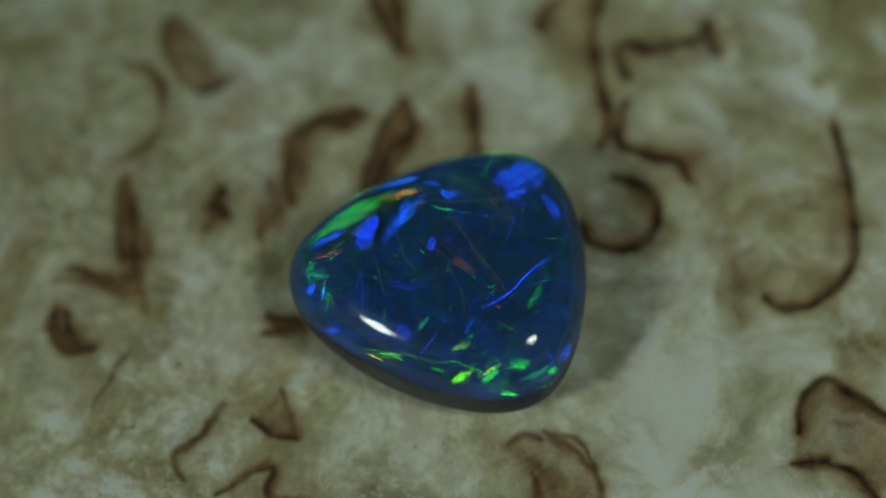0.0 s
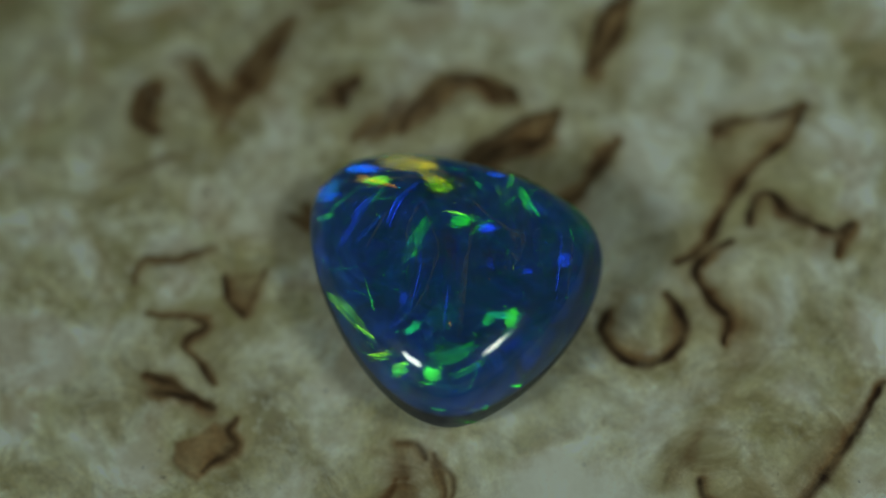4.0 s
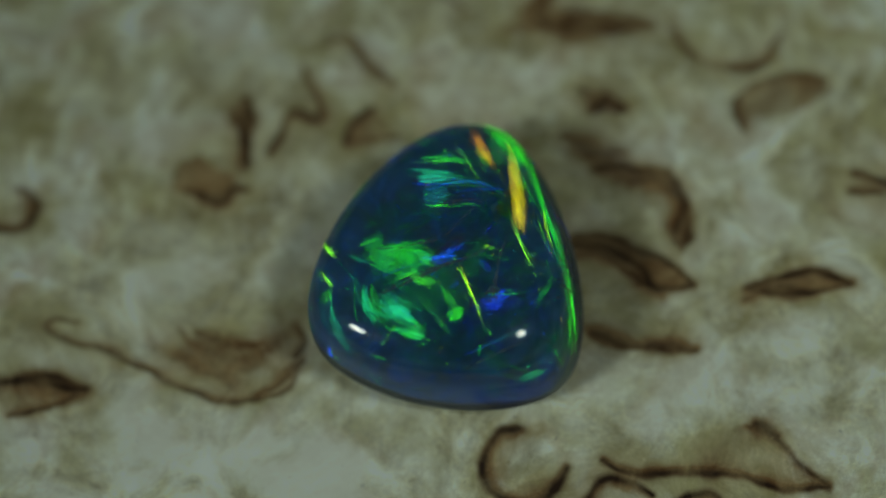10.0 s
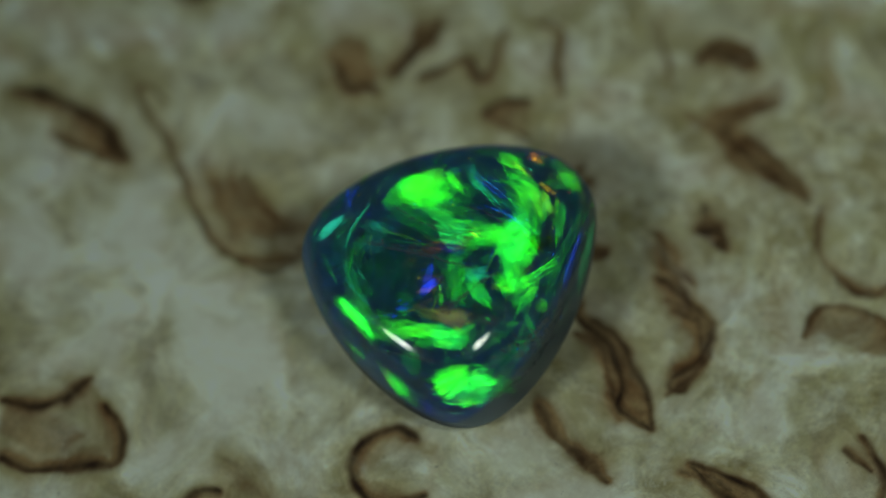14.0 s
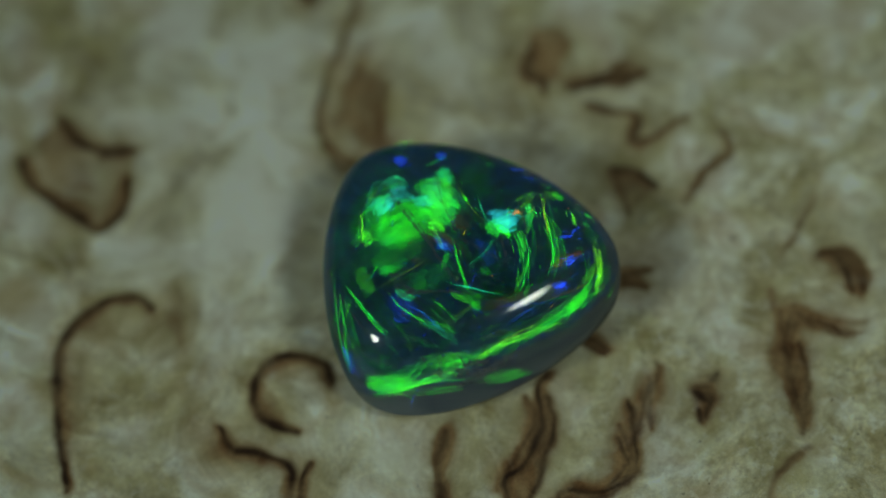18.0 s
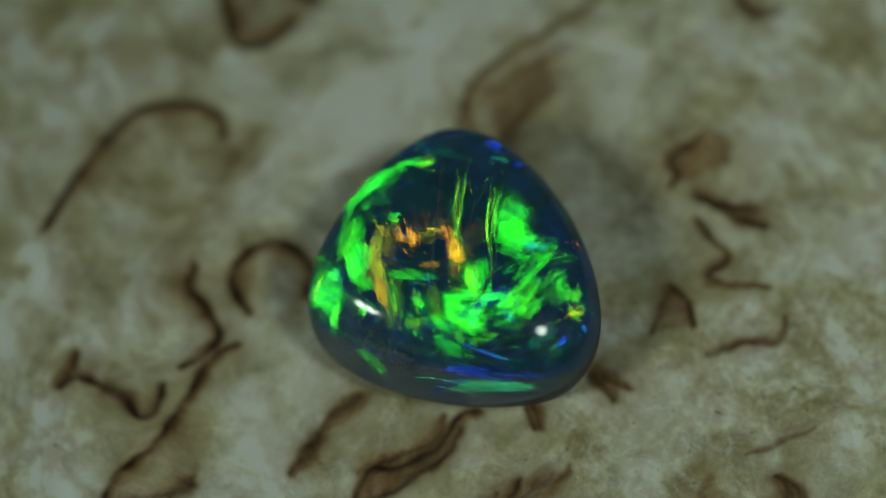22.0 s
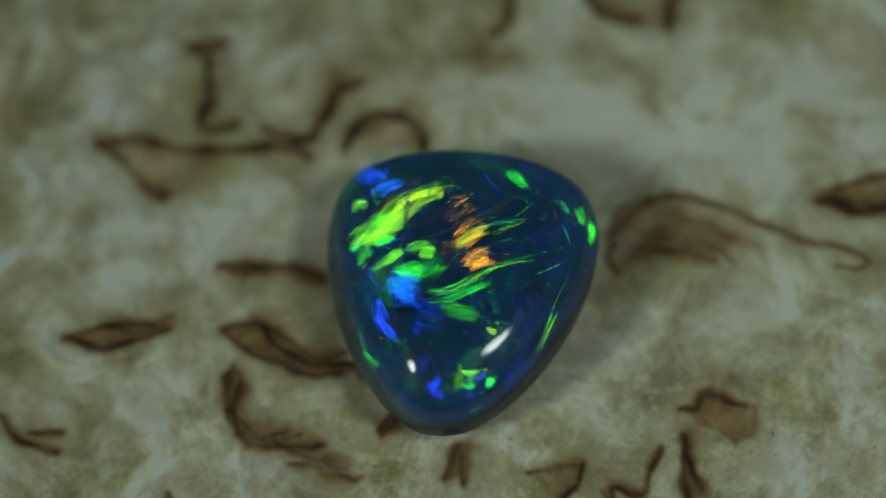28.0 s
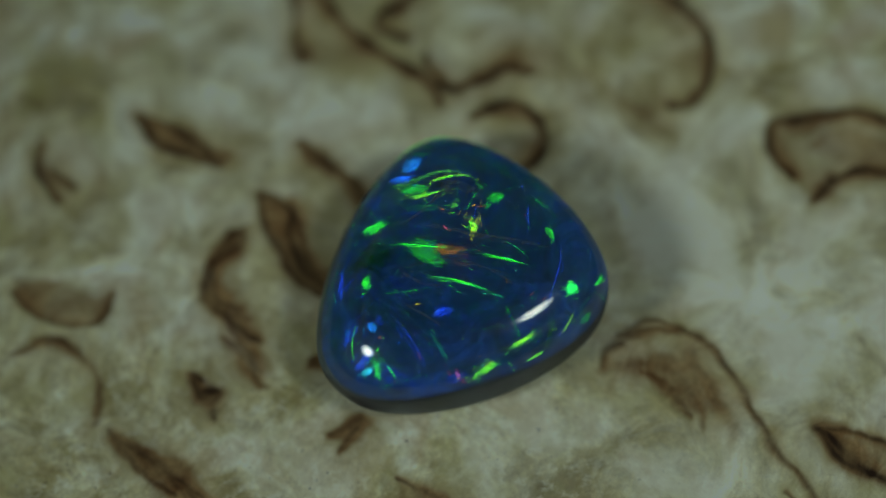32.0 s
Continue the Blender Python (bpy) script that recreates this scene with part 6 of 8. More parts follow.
flake(1.90, -0.25, 1.02, 0.13, -61, ORANGE, 0.8, -277.2, "left")
flake(1.88, -0.25, 1.02, 0.13, -61, ORANGE, 0.7, -267.4, "left")
flake(-2.61, -0.58, 3.07, 0.38, -81, GREEN, 1.0, -277.2, "left")
flake(-2.63, -0.57, 3.07, 0.38, -81, GREEN, 0.8, -267.4, "left")
flake(-3.35, -0.38, 2.25, 0.70, -115, GREEN, 0.3, -277.2, "left")
flake(-3.37, -0.38, 2.25, 0.70, -115, GREEN, 0.3, -267.4, "left")
flake(-2.52, 2.48, 2.16, 1.38, -98, SKY, 0.8, -277.2, "left")
flake(-2.55, 2.48, 2.16, 1.38, -98, SKY, 0.6, -267.4, "left")
flake(-3.62, 3.54, 1.44, 0.78, -148, BLUE, 0.8, -277.2, "left")
flake(-3.65, 3.54, 1.44, 0.78, -148, BLUE, 0.6, -265.0, "left")
flake(5.47, 4.47, 1.73, 1.62, -124, BLUE, 0.8, -277.2, "left")
flake(5.70, 4.46, 1.73, 1.62, -124, BLUE, 0.6, -267.4, "left")
flake(2.49, 3.16, 1.40, 0.39, -71, SKY, 0.8, -277.2, "left")
flake(2.46, 3.17, 1.40, 0.39, -71, SKY, 0.6, -265.0, "left")
flake(1.94, 4.38, 0.98, 0.56, -98, LIME, 1.0, -277.2, "left")
flake(1.92, 4.40, 0.98, 0.56, -98, LIME, 0.8, -267.4, "left")
flake(-6.51, -0.91, 0.50, 0.31, -117, GREEN, 1.0, -277.2, "left")
flake(-6.54, -0.92, 0.50, 0.31, -117, GREEN, 0.8, -265.0, "left")
flake(-6.63, -1.93, 0.50, 0.43, -80, GREEN, 1.0, -277.2)
flake(-6.66, -1.94, 0.50, 0.43, -80, GREEN, 0.8, -267.4)
flake(-5.90, -0.90, 1.06, 0.11, -108, LIME, 1.0, -277.2, "left")
flake(-5.92, -0.91, 1.06, 0.11, -108, LIME, 0.8, -267.4, "left")
flake(-6.25, -1.37, 0.65, 0.37, -93, SKY, 0.8, -277.2, "left")
flake(-6.27, -1.38, 0.65, 0.37, -93, SKY, 0.6, -267.4, "left")
flake(-6.19, 0.65, 0.87, 0.46, -41, BLUE, 0.8, -277.2, "left")
flake(-6.21, 0.65, 0.87, 0.46, -41, BLUE, 0.6, -267.4, "left")
flake(3.05, -2.65, 1.61, 0.62, -151, GREEN, 0.7, -277.2)
flake(3.03, -2.64, 1.61, 0.62, -151, GREEN, 0.6, -267.4)
flake(1.77, -6.93, 1.12, 0.81, -97, GREEN, 1.0, -277.2)
flake(1.82, -7.00, 1.12, 0.81, -97, GREEN, 0.8, -267.4)
flake(1.82, -5.81, 1.03, 0.76, -138, GREEN, 0.6, -277.2)
flake(1.82, -5.83, 1.03, 0.76, -138, GREEN, 0.5, -267.4)
flake(-4.46, -5.65, 2.79, 0.16, -21, LIME, 1.0, -277.2)
flake(-4.48, -5.66, 2.79, 0.16, -21, LIME, 0.8, -265.0)
flake(-5.58, 4.33, 1.71, 0.28, -114, GREEN, 0.6, -277.2, "left")
flake(-5.60, 4.34, 1.71, 0.28, -114, GREEN, 0.5, -267.4, "left")
flake(-4.46, -1.86, 0.82, 0.27, -122, LIME, 0.7, -277.2, "left")
flake(-4.48, -1.86, 0.82, 0.27, -122, LIME, 0.6, -267.4, "left")
flake(-4.27, 3.19, 2.02, 0.56, -120, BLUE, 0.8, -277.2, "left")
flake(-4.29, 3.19, 2.02, 0.56, -120, BLUE, 0.6, -267.4, "left")
# lit at a turn of -296 degrees, under the right lamp
flake(0.44, 3.84, 3.72, 0.89, -60, LIME, 1.0, -296.4, "left")
flake(1.91, 1.36, 2.70, 0.58, -52, YELLOW, 0.8, -296.4, "left")
flake(2.90, 0.29, 1.10, 0.71, -68, GREEN, 1.0, -296.4, "left")
flake(-1.53, 3.29, 2.62, 0.76, -49, LIME, 1.0, -296.4, "left")
flake(-1.78, 1.56, 1.49, 0.93, 2, GREEN, 1.0, -296.4, "left")
flake(-1.47, 0.74, 1.22, 0.75, -61, GREEN, 1.0, -296.4, "left")
flake(1.36, 0.18, 1.34, 0.36, -45, ORANGE, 0.8, -296.4, "left")
flake(0.66, -0.51, 0.60, 0.69, -107, LIME, 1.0, -296.4, "left")
flake(0.51, -0.54, 0.73, 0.17, -14, YELLOW, 0.8, -296.4, "left")
flake(-0.75, -0.39, 1.93, 1.12, -92, ORANGE, 0.8, -296.4, "left")
flake(-0.28, -0.26, 1.16, 0.11, -49, ORANGE, 0.8, -296.4, "left")
flake(-1.80, -1.37, 2.62, 0.11, -82, GREEN, 1.0, -296.4, "left")
flake(0.64, -2.35, 2.38, 0.12, -70, GREEN, 1.0, -296.4, "left")
flake(-3.06, 2.50, 1.59, 0.99, -84, SKY, 0.8, -296.4, "left")
flake(-3.15, 1.31, 1.57, 0.56, -84, SKY, 0.8, -296.4, "left")
flake(-3.17, 4.36, 1.03, 0.62, 4, SKY, 0.8, -296.4, "left")
flake(-4.04, 1.41, 0.73, 0.61, -42, BLUE, 0.8, -296.4, "left")
flake(2.42, 2.08, 2.03, 0.34, -54, SKY, 0.8, -296.4, "left")
flake(2.07, 4.68, 0.80, 0.86, -71, GREEN, 1.0, -296.4, "left")
flake(-6.16, 0.38, 1.55, 0.68, -115, SKY, 0.8, -296.4, "left")
flake(-6.23, -0.88, 0.87, 0.38, -127, GREEN, 1.0, -296.4, "left")
flake(-6.08, -1.59, 0.78, 0.10, -114, LIME, 1.0, -296.4, "left")
flake(-6.72, -1.97, 0.33, 0.22, -61, GREEN, 1.0, -296.4, "left")
flake(-4.35, -5.53, 1.37, 0.50, -16, LIME, 1.0, -296.4)
flake(-2.08, -5.97, 1.50, 0.16, -13, LIME, 1.0, -296.4)
flake(1.69, -5.35, 0.54, 0.51, -42, GREEN, 1.0, -296.4)
flake(1.84, -7.24, 0.89, 0.71, -15, GREEN, 1.0, -296.4)
flake(1.29, -7.45, 0.77, 0.24, 16, GREEN, 1.0, -296.4)
flake(2.81, -2.74, 0.62, 0.41, -141, GREEN, 1.0, -296.4)
flake(-5.57, -4.98, 0.64, 0.16, -90, RED, 0.8, -296.4)
flake(-1.37, 4.02, 2.04, 0.41, -44, SKY, 0.8, -296.4, "left")
flake(-4.82, 2.10, 2.79, 0.15, -116, GREEN, 1.0, -296.4, "left")
# lit at a turn of -315 degrees, under the right lamp
flake(1.66, -5.29, 0.62, 0.73, 2, GREEN, 1.1, -315.1)
flake(-4.26, -5.91, 1.84, 0.60, -10, LIME, 1.0, -315.1, "left")
flake(-1.81, -6.10, 1.94, 0.21, -7, LIME, 1.0, -315.1, "left")
flake(-3.95, 2.03, 0.48, 0.64, -39, GREEN, 1.0, -315.1, "left")
flake(-6.49, -0.78, 1.39, 0.37, -134, GREEN, 1.0, -315.1, "left")
flake(-6.82, -0.48, 0.70, 0.46, -37, CYAN, 1.0, -315.1, "left")
flake(-5.03, 0.42, 0.57, 0.42, -124, SKY, 0.8, -315.1, "left")
flake(-5.98, 1.06, 0.70, 0.19, 1, SKY, 0.8, -315.1, "left")
flake(0.83, 2.78, 2.27, 0.11, -53, LIME, 1.0, -315.1, "left")
flake(2.07, 2.30, 2.03, 0.11, -40, LIME, 1.0, -315.1, "left")
flake(1.01, 0.00, 0.67, 0.46, -96, LIME, 1.0, -315.1, "left")
flake(0.06, 0.96, 0.46, 0.10, -98, RED, 0.8, -315.1, "left")
flake(-1.57, -1.94, 2.79, 0.16, -73, GREEN, 1.0, -315.1, "left")
flake(0.49, -1.94, 1.35, 0.13, -63, GREEN, 1.0, -315.1, "left")
flake(0.97, 4.50, 1.49, 0.48, -65, SKY, 0.8, -315.1, "left")
flake(-2.09, 4.13, 1.48, 0.69, -45, GREEN, 0.7, -315.1, "left")
flake(-5.38, -4.66, 0.58, 0.15, -96, RED, 0.8, -315.1, "left")
flake(1.12, 1.21, 0.32, 0.35, -75, LIME, 1.0, -315.1, "left")
flake(-1.30, 1.21, 3.24, 0.08, -55, GREEN, 1.0, -315.1, "left")
flake(-3.24, -1.74, 0.64, 0.88, 13, BLUE, 0.4, -315.1, "left")
flake(-4.75, 3.39, 1.35, 0.21, 50, BLUE, 0.8, -315.1, "left")
flake(-5.10, -1.60, 3.97, 0.31, -120, BLUE, 0.3, -315.1, "left")
flake(-1.64, -7.54, 1.21, 0.28, -11, LIME, 1.0, -315.1)
# lit at a turn of -199 degrees, under the better lamp
flake(3.14, -0.13, 4.33, 3.68, -154, GREEN, 0.8, -199.3, "left")
flake(3.50, -1.49, 2.51, 2.30, -134, GREEN, 1.0, -199.3, "left")
flake(4.05, -2.05, 3.37, 1.54, -146, GREEN, 0.7, -199.3, "left")
flake(2.12, -3.64, 3.14, 1.21, -161, TEAL, 0.5, -199.3, "left")
flake(0.36, -3.23, 1.95, 1.67, -135, CYAN, 0.6, -199.3, "left")
flake(0.98, -1.72, 1.34, 0.94, 172, GREEN, 0.6, -199.3, "left")
flake(0.49, 1.55, 2.73, 1.70, -151, GREEN, 1.2, -199.3, "left")
flake(3.74, 1.23, 1.04, 1.67, -162, GREEN, 1.0, -199.3, "left")
flake(1.88, 2.38, 1.84, 1.06, 115, YELLOW, 0.6, -199.3, "left")
flake(0.90, -0.83, 1.72, 0.91, 179, ORANGE, 0.8, -199.3, "left")
flake(-0.01, -0.42, 1.57, 0.90, 141, ORANGE, 0.8, -199.3, "left")
flake(1.52, -0.69, 0.91, 0.69, -133, YELLOW, 0.6, -199.3, "left")
flake(-1.05, -0.77, 1.62, 1.48, -151, GREEN, 1.2, -199.3, "left")
flake(-1.34, -2.12, 1.11, 0.95, -147, GREEN, 1.0, -199.3, "left")
flake(-1.76, -0.94, 5.52, 0.13, 115, LIME, 1.0, -199.3, "left")
flake(-2.13, 0.37, 1.53, 0.68, 130, GREEN, 1.0, -199.3, "left")
flake(-2.28, -4.11, 2.01, 2.01, 166, GREEN, 0.5, -199.3, "left")
flake(-3.85, -2.63, 1.12, 0.90, -128, TEAL, 0.8, -199.3, "left")
flake(-3.86, -1.24, 1.90, 0.52, -120, LIME, 0.8, -199.3, "left")
flake(-4.95, -2.38, 1.95, 0.84, -118, LIME, 0.7, -199.3)
flake(-3.25, 0.67, 2.71, 0.42, -83, GREEN, 1.0, -199.3, "left")
flake(-4.78, -1.77, 4.01, 0.16, -147, GREEN, 0.7, -199.3, "left")
flake(-5.37, -0.95, 1.48, 0.98, -107, GREEN, 1.0, -199.3)
flake(-6.22, -0.92, 0.88, 0.69, 143, LIME, 1.0, -199.3)
flake(-5.45, 0.60, 0.82, 0.60, -114, LIME, 1.0, -199.3, "left")
flake(0.13, 3.35, 1.73, 1.45, -96, GREEN, 1.2, -199.3, "left")
flake(1.18, 3.76, 1.11, 0.72, 144, GREEN, 1.0, -199.3, "left")
flake(-1.96, 1.55, 0.72, 0.56, -78, GREEN, 1.0, -199.3, "left")
flake(-3.44, 2.52, 1.22, 0.36, -99, GREEN, 1.0, -199.3, "left")
flake(-2.91, 2.77, 2.21, 0.35, -157, TEAL, 0.5, -199.3, "left")
flake(-2.48, 4.20, 0.98, 0.48, -163, BLUE, 0.8, -199.3, "left")
flake(-4.08, 3.76, 0.82, 0.47, -116, BLUE, 0.8, -199.3, "left")
flake(-4.44, 2.90, 0.46, 0.50, -130, BLUE, 0.8, -199.3, "left")
flake(-4.59, 1.61, 0.84, 0.54, -128, SKY, 0.8, -199.3, "left")
flake(-2.72, 4.82, 5.33, 0.91, -161, GREEN, 1.4, -199.3, "left")
flake(-5.21, 3.19, 2.15, 0.18, -140, GREEN, 1.0, -199.3, "left")
flake(3.48, 5.87, 2.84, 1.38, 169, GREEN, 1.2, -199.3, "left")
flake(0.41, 5.14, 0.62, 0.82, -177, GREEN, 1.0, -199.3, "left")
flake(0.65, 5.73, 2.49, 0.38, 176, LIME, 0.6, -199.3, "left")
flake(-4.29, 5.73, 5.28, 0.86, -142, GREEN, 0.5, -199.3, "left")
flake(-5.02, 4.78, 5.41, 0.71, -138, TEAL, 0.5, -199.3, "left")
flake(0.91, 6.86, 4.71, 0.47, 173, GREEN, 0.6, -199.3, "left")
flake(0.57, -5.25, 0.93, 0.59, -150, BLUE, 0.6, -199.3)
flake(-6.05, 1.80, 1.03, 0.96, -167, GREEN, 0.5, -199.3)
flake(5.81, 2.47, 4.39, 0.32, -111, TEAL, 0.5, -199.3, "left")
flake(-6.16, 0.96, 0.90, 0.35, -134, SKY, 0.8, -199.3)
# lit at a turn of -219 degrees, under the better lamp
flake(3.72, 4.31, 2.42, 2.35, -177, GREEN, 1.3, -218.6, "left")
flake(2.80, 5.40, 1.51, 0.43, 82, GREEN, 1.0, -218.6, "left")
flake(2.75, 2.56, 2.03, 1.40, 157, GREEN, 1.2, -218.6, "left")
flake(4.92, -0.63, 3.59, 1.00, -121, GREEN, 1.0, -218.6, "left")
flake(3.72, -2.50, 1.66, 0.75, -130, GREEN, 0.8, -218.6, "left")
flake(2.89, -2.67, 1.03, 0.47, -160, LIME, 1.0, -218.6, "left")
flake(5.00, 1.02, 2.11, 0.75, -54, GREEN, 1.0, -218.6, "left")
flake(1.40, 0.67, 1.33, 0.42, 148, ORANGE, 0.8, -218.6, "left")
flake(1.88, 0.80, 1.38, 0.28, 151, ORANGE, 0.8, -218.6, "left")
flake(2.64, 1.09, 1.13, 0.38, 157, YELLOW, 0.8, -218.6, "left")
flake(0.12, -0.31, 0.76, 0.35, 141, ORANGE, 0.8, -218.6, "left")
flake(-0.71, 0.16, 1.40, 0.78, 137, ORANGE, 0.8, -218.6, "left")
flake(1.13, 3.67, 2.16, 0.55, 121, YELLOW, 0.6, -218.6, "left")
flake(0.38, 4.10, 1.74, 0.28, 123, LIME, 0.6, -218.6, "left")
flake(-2.77, 3.12, 2.50, 2.13, 177, GREEN, 1.2, -218.6, "left")
flake(-2.86, 1.70, 3.03, 1.40, -129, GREEN, 1.1, -218.6, "left")
flake(-2.08, 0.77, 2.04, 1.08, 128, GREEN, 1.0, -218.6, "left")
flake(-2.61, -1.99, 1.63, 2.78, -158, GREEN, 1.0, -218.6, "left")
flake(-2.03, -3.38, 1.59, 1.53, 152, GREEN, 0.5, -218.6, "left")
flake(-4.11, 0.80, 1.65, 1.44, -90, GREEN, 1.1, -218.6, "left")
flake(-3.93, -1.57, 3.96, 1.20, -116, GREEN, 0.6, -218.6, "left")
flake(-5.05, -0.90, 2.11, 1.38, -104, GREEN, 0.6, -218.6, "left")
flake(-0.74, 3.62, 0.43, 1.00, -97, GREEN, 1.0, -218.6, "left")
flake(2.81, 0.22, 0.54, 0.70, 163, GREEN, 0.7, -218.6, "left")
flake(1.55, 4.84, 0.68, 0.45, -84, LIME, 0.7, -218.6, "left")
flake(-6.31, -0.50, 1.06, 0.29, -138, YELLOW, 0.8, -218.6)
flake(-6.08, -1.22, 1.24, 0.52, -109, LIME, 1.0, -218.6)
flake(-0.08, -1.00, 5.93, 0.17, 116, LIME, 1.0, -218.6, "left")
flake(-1.21, -2.11, 3.61, 0.11, 120, LIME, 1.0, -218.6, "left")
flake(-1.36, -2.63, 3.15, 0.14, 115, GREEN, 1.0, -218.6, "left")
flake(-4.06, 3.13, 1.80, 0.44, -112, GREEN, 0.7, -218.6, "left")
flake(-4.03, 5.32, 2.52, 0.40, -142, BLUE, 0.6, -218.6, "left")
flake(-5.96, 3.77, 3.54, 0.17, -137, BLUE, 0.4, -218.6, "left")
flake(-4.46, 3.65, 2.77, 0.19, -154, SKY, 0.5, -218.6, "left")
flake(-5.78, 4.95, 5.51, 1.02, -138, TEAL, 0.4, -218.6, "left")
flake(1.24, -5.86, 0.93, 1.00, -152, BLUE, 0.8, -218.6)
flake(-0.44, -6.03, 0.84, 0.65, -131, BLUE, 0.8, -218.6)
flake(0.37, -5.26, 1.12, 0.17, -129, TEAL, 1.0, -218.6)
flake(-5.50, -4.34, 0.24, 0.28, 168, RED, 0.8, -218.6)
flake(-6.30, 1.29, 0.95, 0.47, -119, TEAL, 1.0, -218.6, "left")
flake(-0.25, 2.25, 1.61, 0.59, -150, GREEN, 0.6, -218.6, "left")
flake(-7.01, -0.20, 0.50, 0.43, 165, SKY, 0.8, -218.6)
flake(0.74, 7.24, 2.19, 0.84, 146, GREEN, 0.4, -218.6, "left")
# lit at a turn of -119 degrees, under the better lamp
flake(1.50, -0.74, 2.99, 4.20, 85, GREEN, 0.9, -122.4)
flake(-0.86, -1.98, 3.77, 2.29, 113, GREEN, 0.8, -122.4)
flake(-0.59, -3.79, 1.37, 1.77, 128, GREEN, 0.8, -122.4)
flake(0.80, -2.87, 1.16, 1.30, 96, CYAN, 0.5, -122.4)
flake(1.78, -2.50, 1.70, 1.05, 118, CYAN, 0.4, -122.4)
flake(-0.40, 0.73, 1.07, 1.60, 88, GREEN, 0.8, -122.4)
flake(0.77, 1.97, 1.48, 0.69, 110, GREEN, 0.6, -122.4)
flake(3.08, 0.56, 1.34, 1.20, 130, GREEN, 0.8, -122.4)
flake(-1.27, 1.93, 0.55, 0.93, 74, GREEN, 0.4, -122.4)
flake(-1.60, 2.23, 0.24, 0.56, 85, BLUE, 0.6, -122.4)
flake(-4.28, 4.08, 6.78, 0.83, 32, GREEN, 0.9, -122.4)
flake(-5.32, 3.24, 1.43, 0.69, 43, LIME, 0.8, -122.4)
flake(-1.54, 5.62, 0.96, 0.88, 33, GREEN, 0.8, -122.4)
flake(-5.71, 1.11, 2.51, 0.83, 155, GREEN, 0.7, -122.4)
flake(-6.45, 1.25, 1.34, 1.50, 69, LIME, 0.6, -122.4)
flake(-4.94, 1.80, 0.60, 0.19, 50, LIME, 0.8, -122.4)
flake(-4.75, 0.04, 0.53, 0.27, 29, YELLOW, 0.6, -122.4)
flake(-3.99, 0.54, 1.76, 0.35, 109, GREEN, 0.8, -122.4)
flake(-3.96, -0.79, 1.40, 0.54, 82, SKY, 0.6, -122.4)
flake(-3.29, 0.52, 2.15, 0.46, 102, TEAL, 0.8, -122.4)
flake(-3.25, 1.43, 3.20, 0.32, 101, SKY, 0.6, -122.4)
flake(-3.42, 1.77, 2.18, 0.32, 105, GREEN, 0.8, -122.4)
flake(-4.75, -2.32, 3.46, 1.01, 74, GREEN, 0.5, -122.4)
flake(-4.13, -2.34, 1.29, 0.58, 78, TEAL, 0.8, -122.4)
flake(-5.58, -0.17, 1.09, 0.72, 118, GREEN, 0.5, -122.4)
flake(-3.59, -2.84, 0.91, 0.35, 75, TEAL, 0.8, -122.4)
flake(-3.18, 2.53, 1.91, 0.33, 99, YELLOW, 0.3, -122.4)
flake(-1.74, 1.93, 6.19, 0.08, 27, LIME, 0.8, -122.4)
flake(-0.75, 3.95, 2.51, 0.11, 21, LIME, 0.8, -122.4)
flake(-1.70, 4.86, 3.34, 0.15, 26, LIME, 0.8, -122.4)
flake(2.02, 1.41, 2.38, 0.10, 34, LIME, 0.8, -122.4)
flake(1.13, 4.68, 2.60, 0.92, 143, GREEN, 0.7, -122.4)
flake(1.43, 5.80, 2.99, 1.09, 141, GREEN, 0.7, -122.4)
flake(3.05, 6.24, 2.40, 1.28, 122, GREEN, 0.8, -122.4)
flake(3.32, 4.78, 0.39, 0.85, 153, GREEN, 0.4, -122.4)
flake(0.92, 6.16, 1.60, 0.38, 138, TEAL, 0.8, -122.4)
flake(-0.27, 6.13, 2.39, 0.51, 74, GREEN, 0.6, -122.4)
flake(-0.38, -6.56, 1.28, 0.33, 66, YELLOW, 0.6, -122.4, "left")
flake(2.93, -2.80, 1.92, 0.16, 21, GREEN, 0.5, -122.4)
flake(3.65, -2.75, 2.51, 0.84, 62, TEAL, 0.4, -122.4)
flake(4.82, 2.41, 1.28, 0.19, 97, GREEN, 0.4, -122.4)
flake(-4.32, -5.13, 1.52, 0.32, -16, BLUE, 0.3, -122.4, "left")
flake(1.79, 2.02, 1.97, 0.64, 102, TEAL, 0.3, -122.4)
# lit at a turn of -180 degrees, under the better lamp
flake(2.74, -1.88, 1.93, 1.66, -152, GREEN, 0.8, -179.6, "left")
flake(2.27, -2.28, 1.48, 0.90, -168, CYAN, 0.6, -179.6, "left")
flake(3.51, -0.87, 0.87, 0.83, -145, GREEN, 0.9, -179.6, "left")
flake(1.68, -3.19, 1.31, 0.83, -176, TEAL, 0.6, -179.6, "left")
flake(3.69, -1.37, 1.80, 0.14, 82, LIME, 0.8, -179.6, "left")
flake(-0.48, -3.93, 0.96, 1.08, -155, TEAL, 0.6, -179.6, "left")
flake(-0.17, -2.19, 2.41, 2.43, 154, GREEN, 0.7, -179.6, "left")
flake(0.59, -2.29, 1.07, 0.70, -131, CYAN, 0.5, -179.6, "left")
flake(0.06, -0.98, 0.94, 0.79, 171, GREEN, 0.8, -179.6, "left")
flake(-1.46, -2.54, 0.24, 0.50, -168, GREEN, 0.8, -179.6, "left")
flake(-2.61, -0.44, 0.47, 1.09, -149, GREEN, 0.8, -179.6, "left")
flake(-2.90, -1.11, 1.11, 1.24, -178, CYAN, 0.6, -179.6, "left")
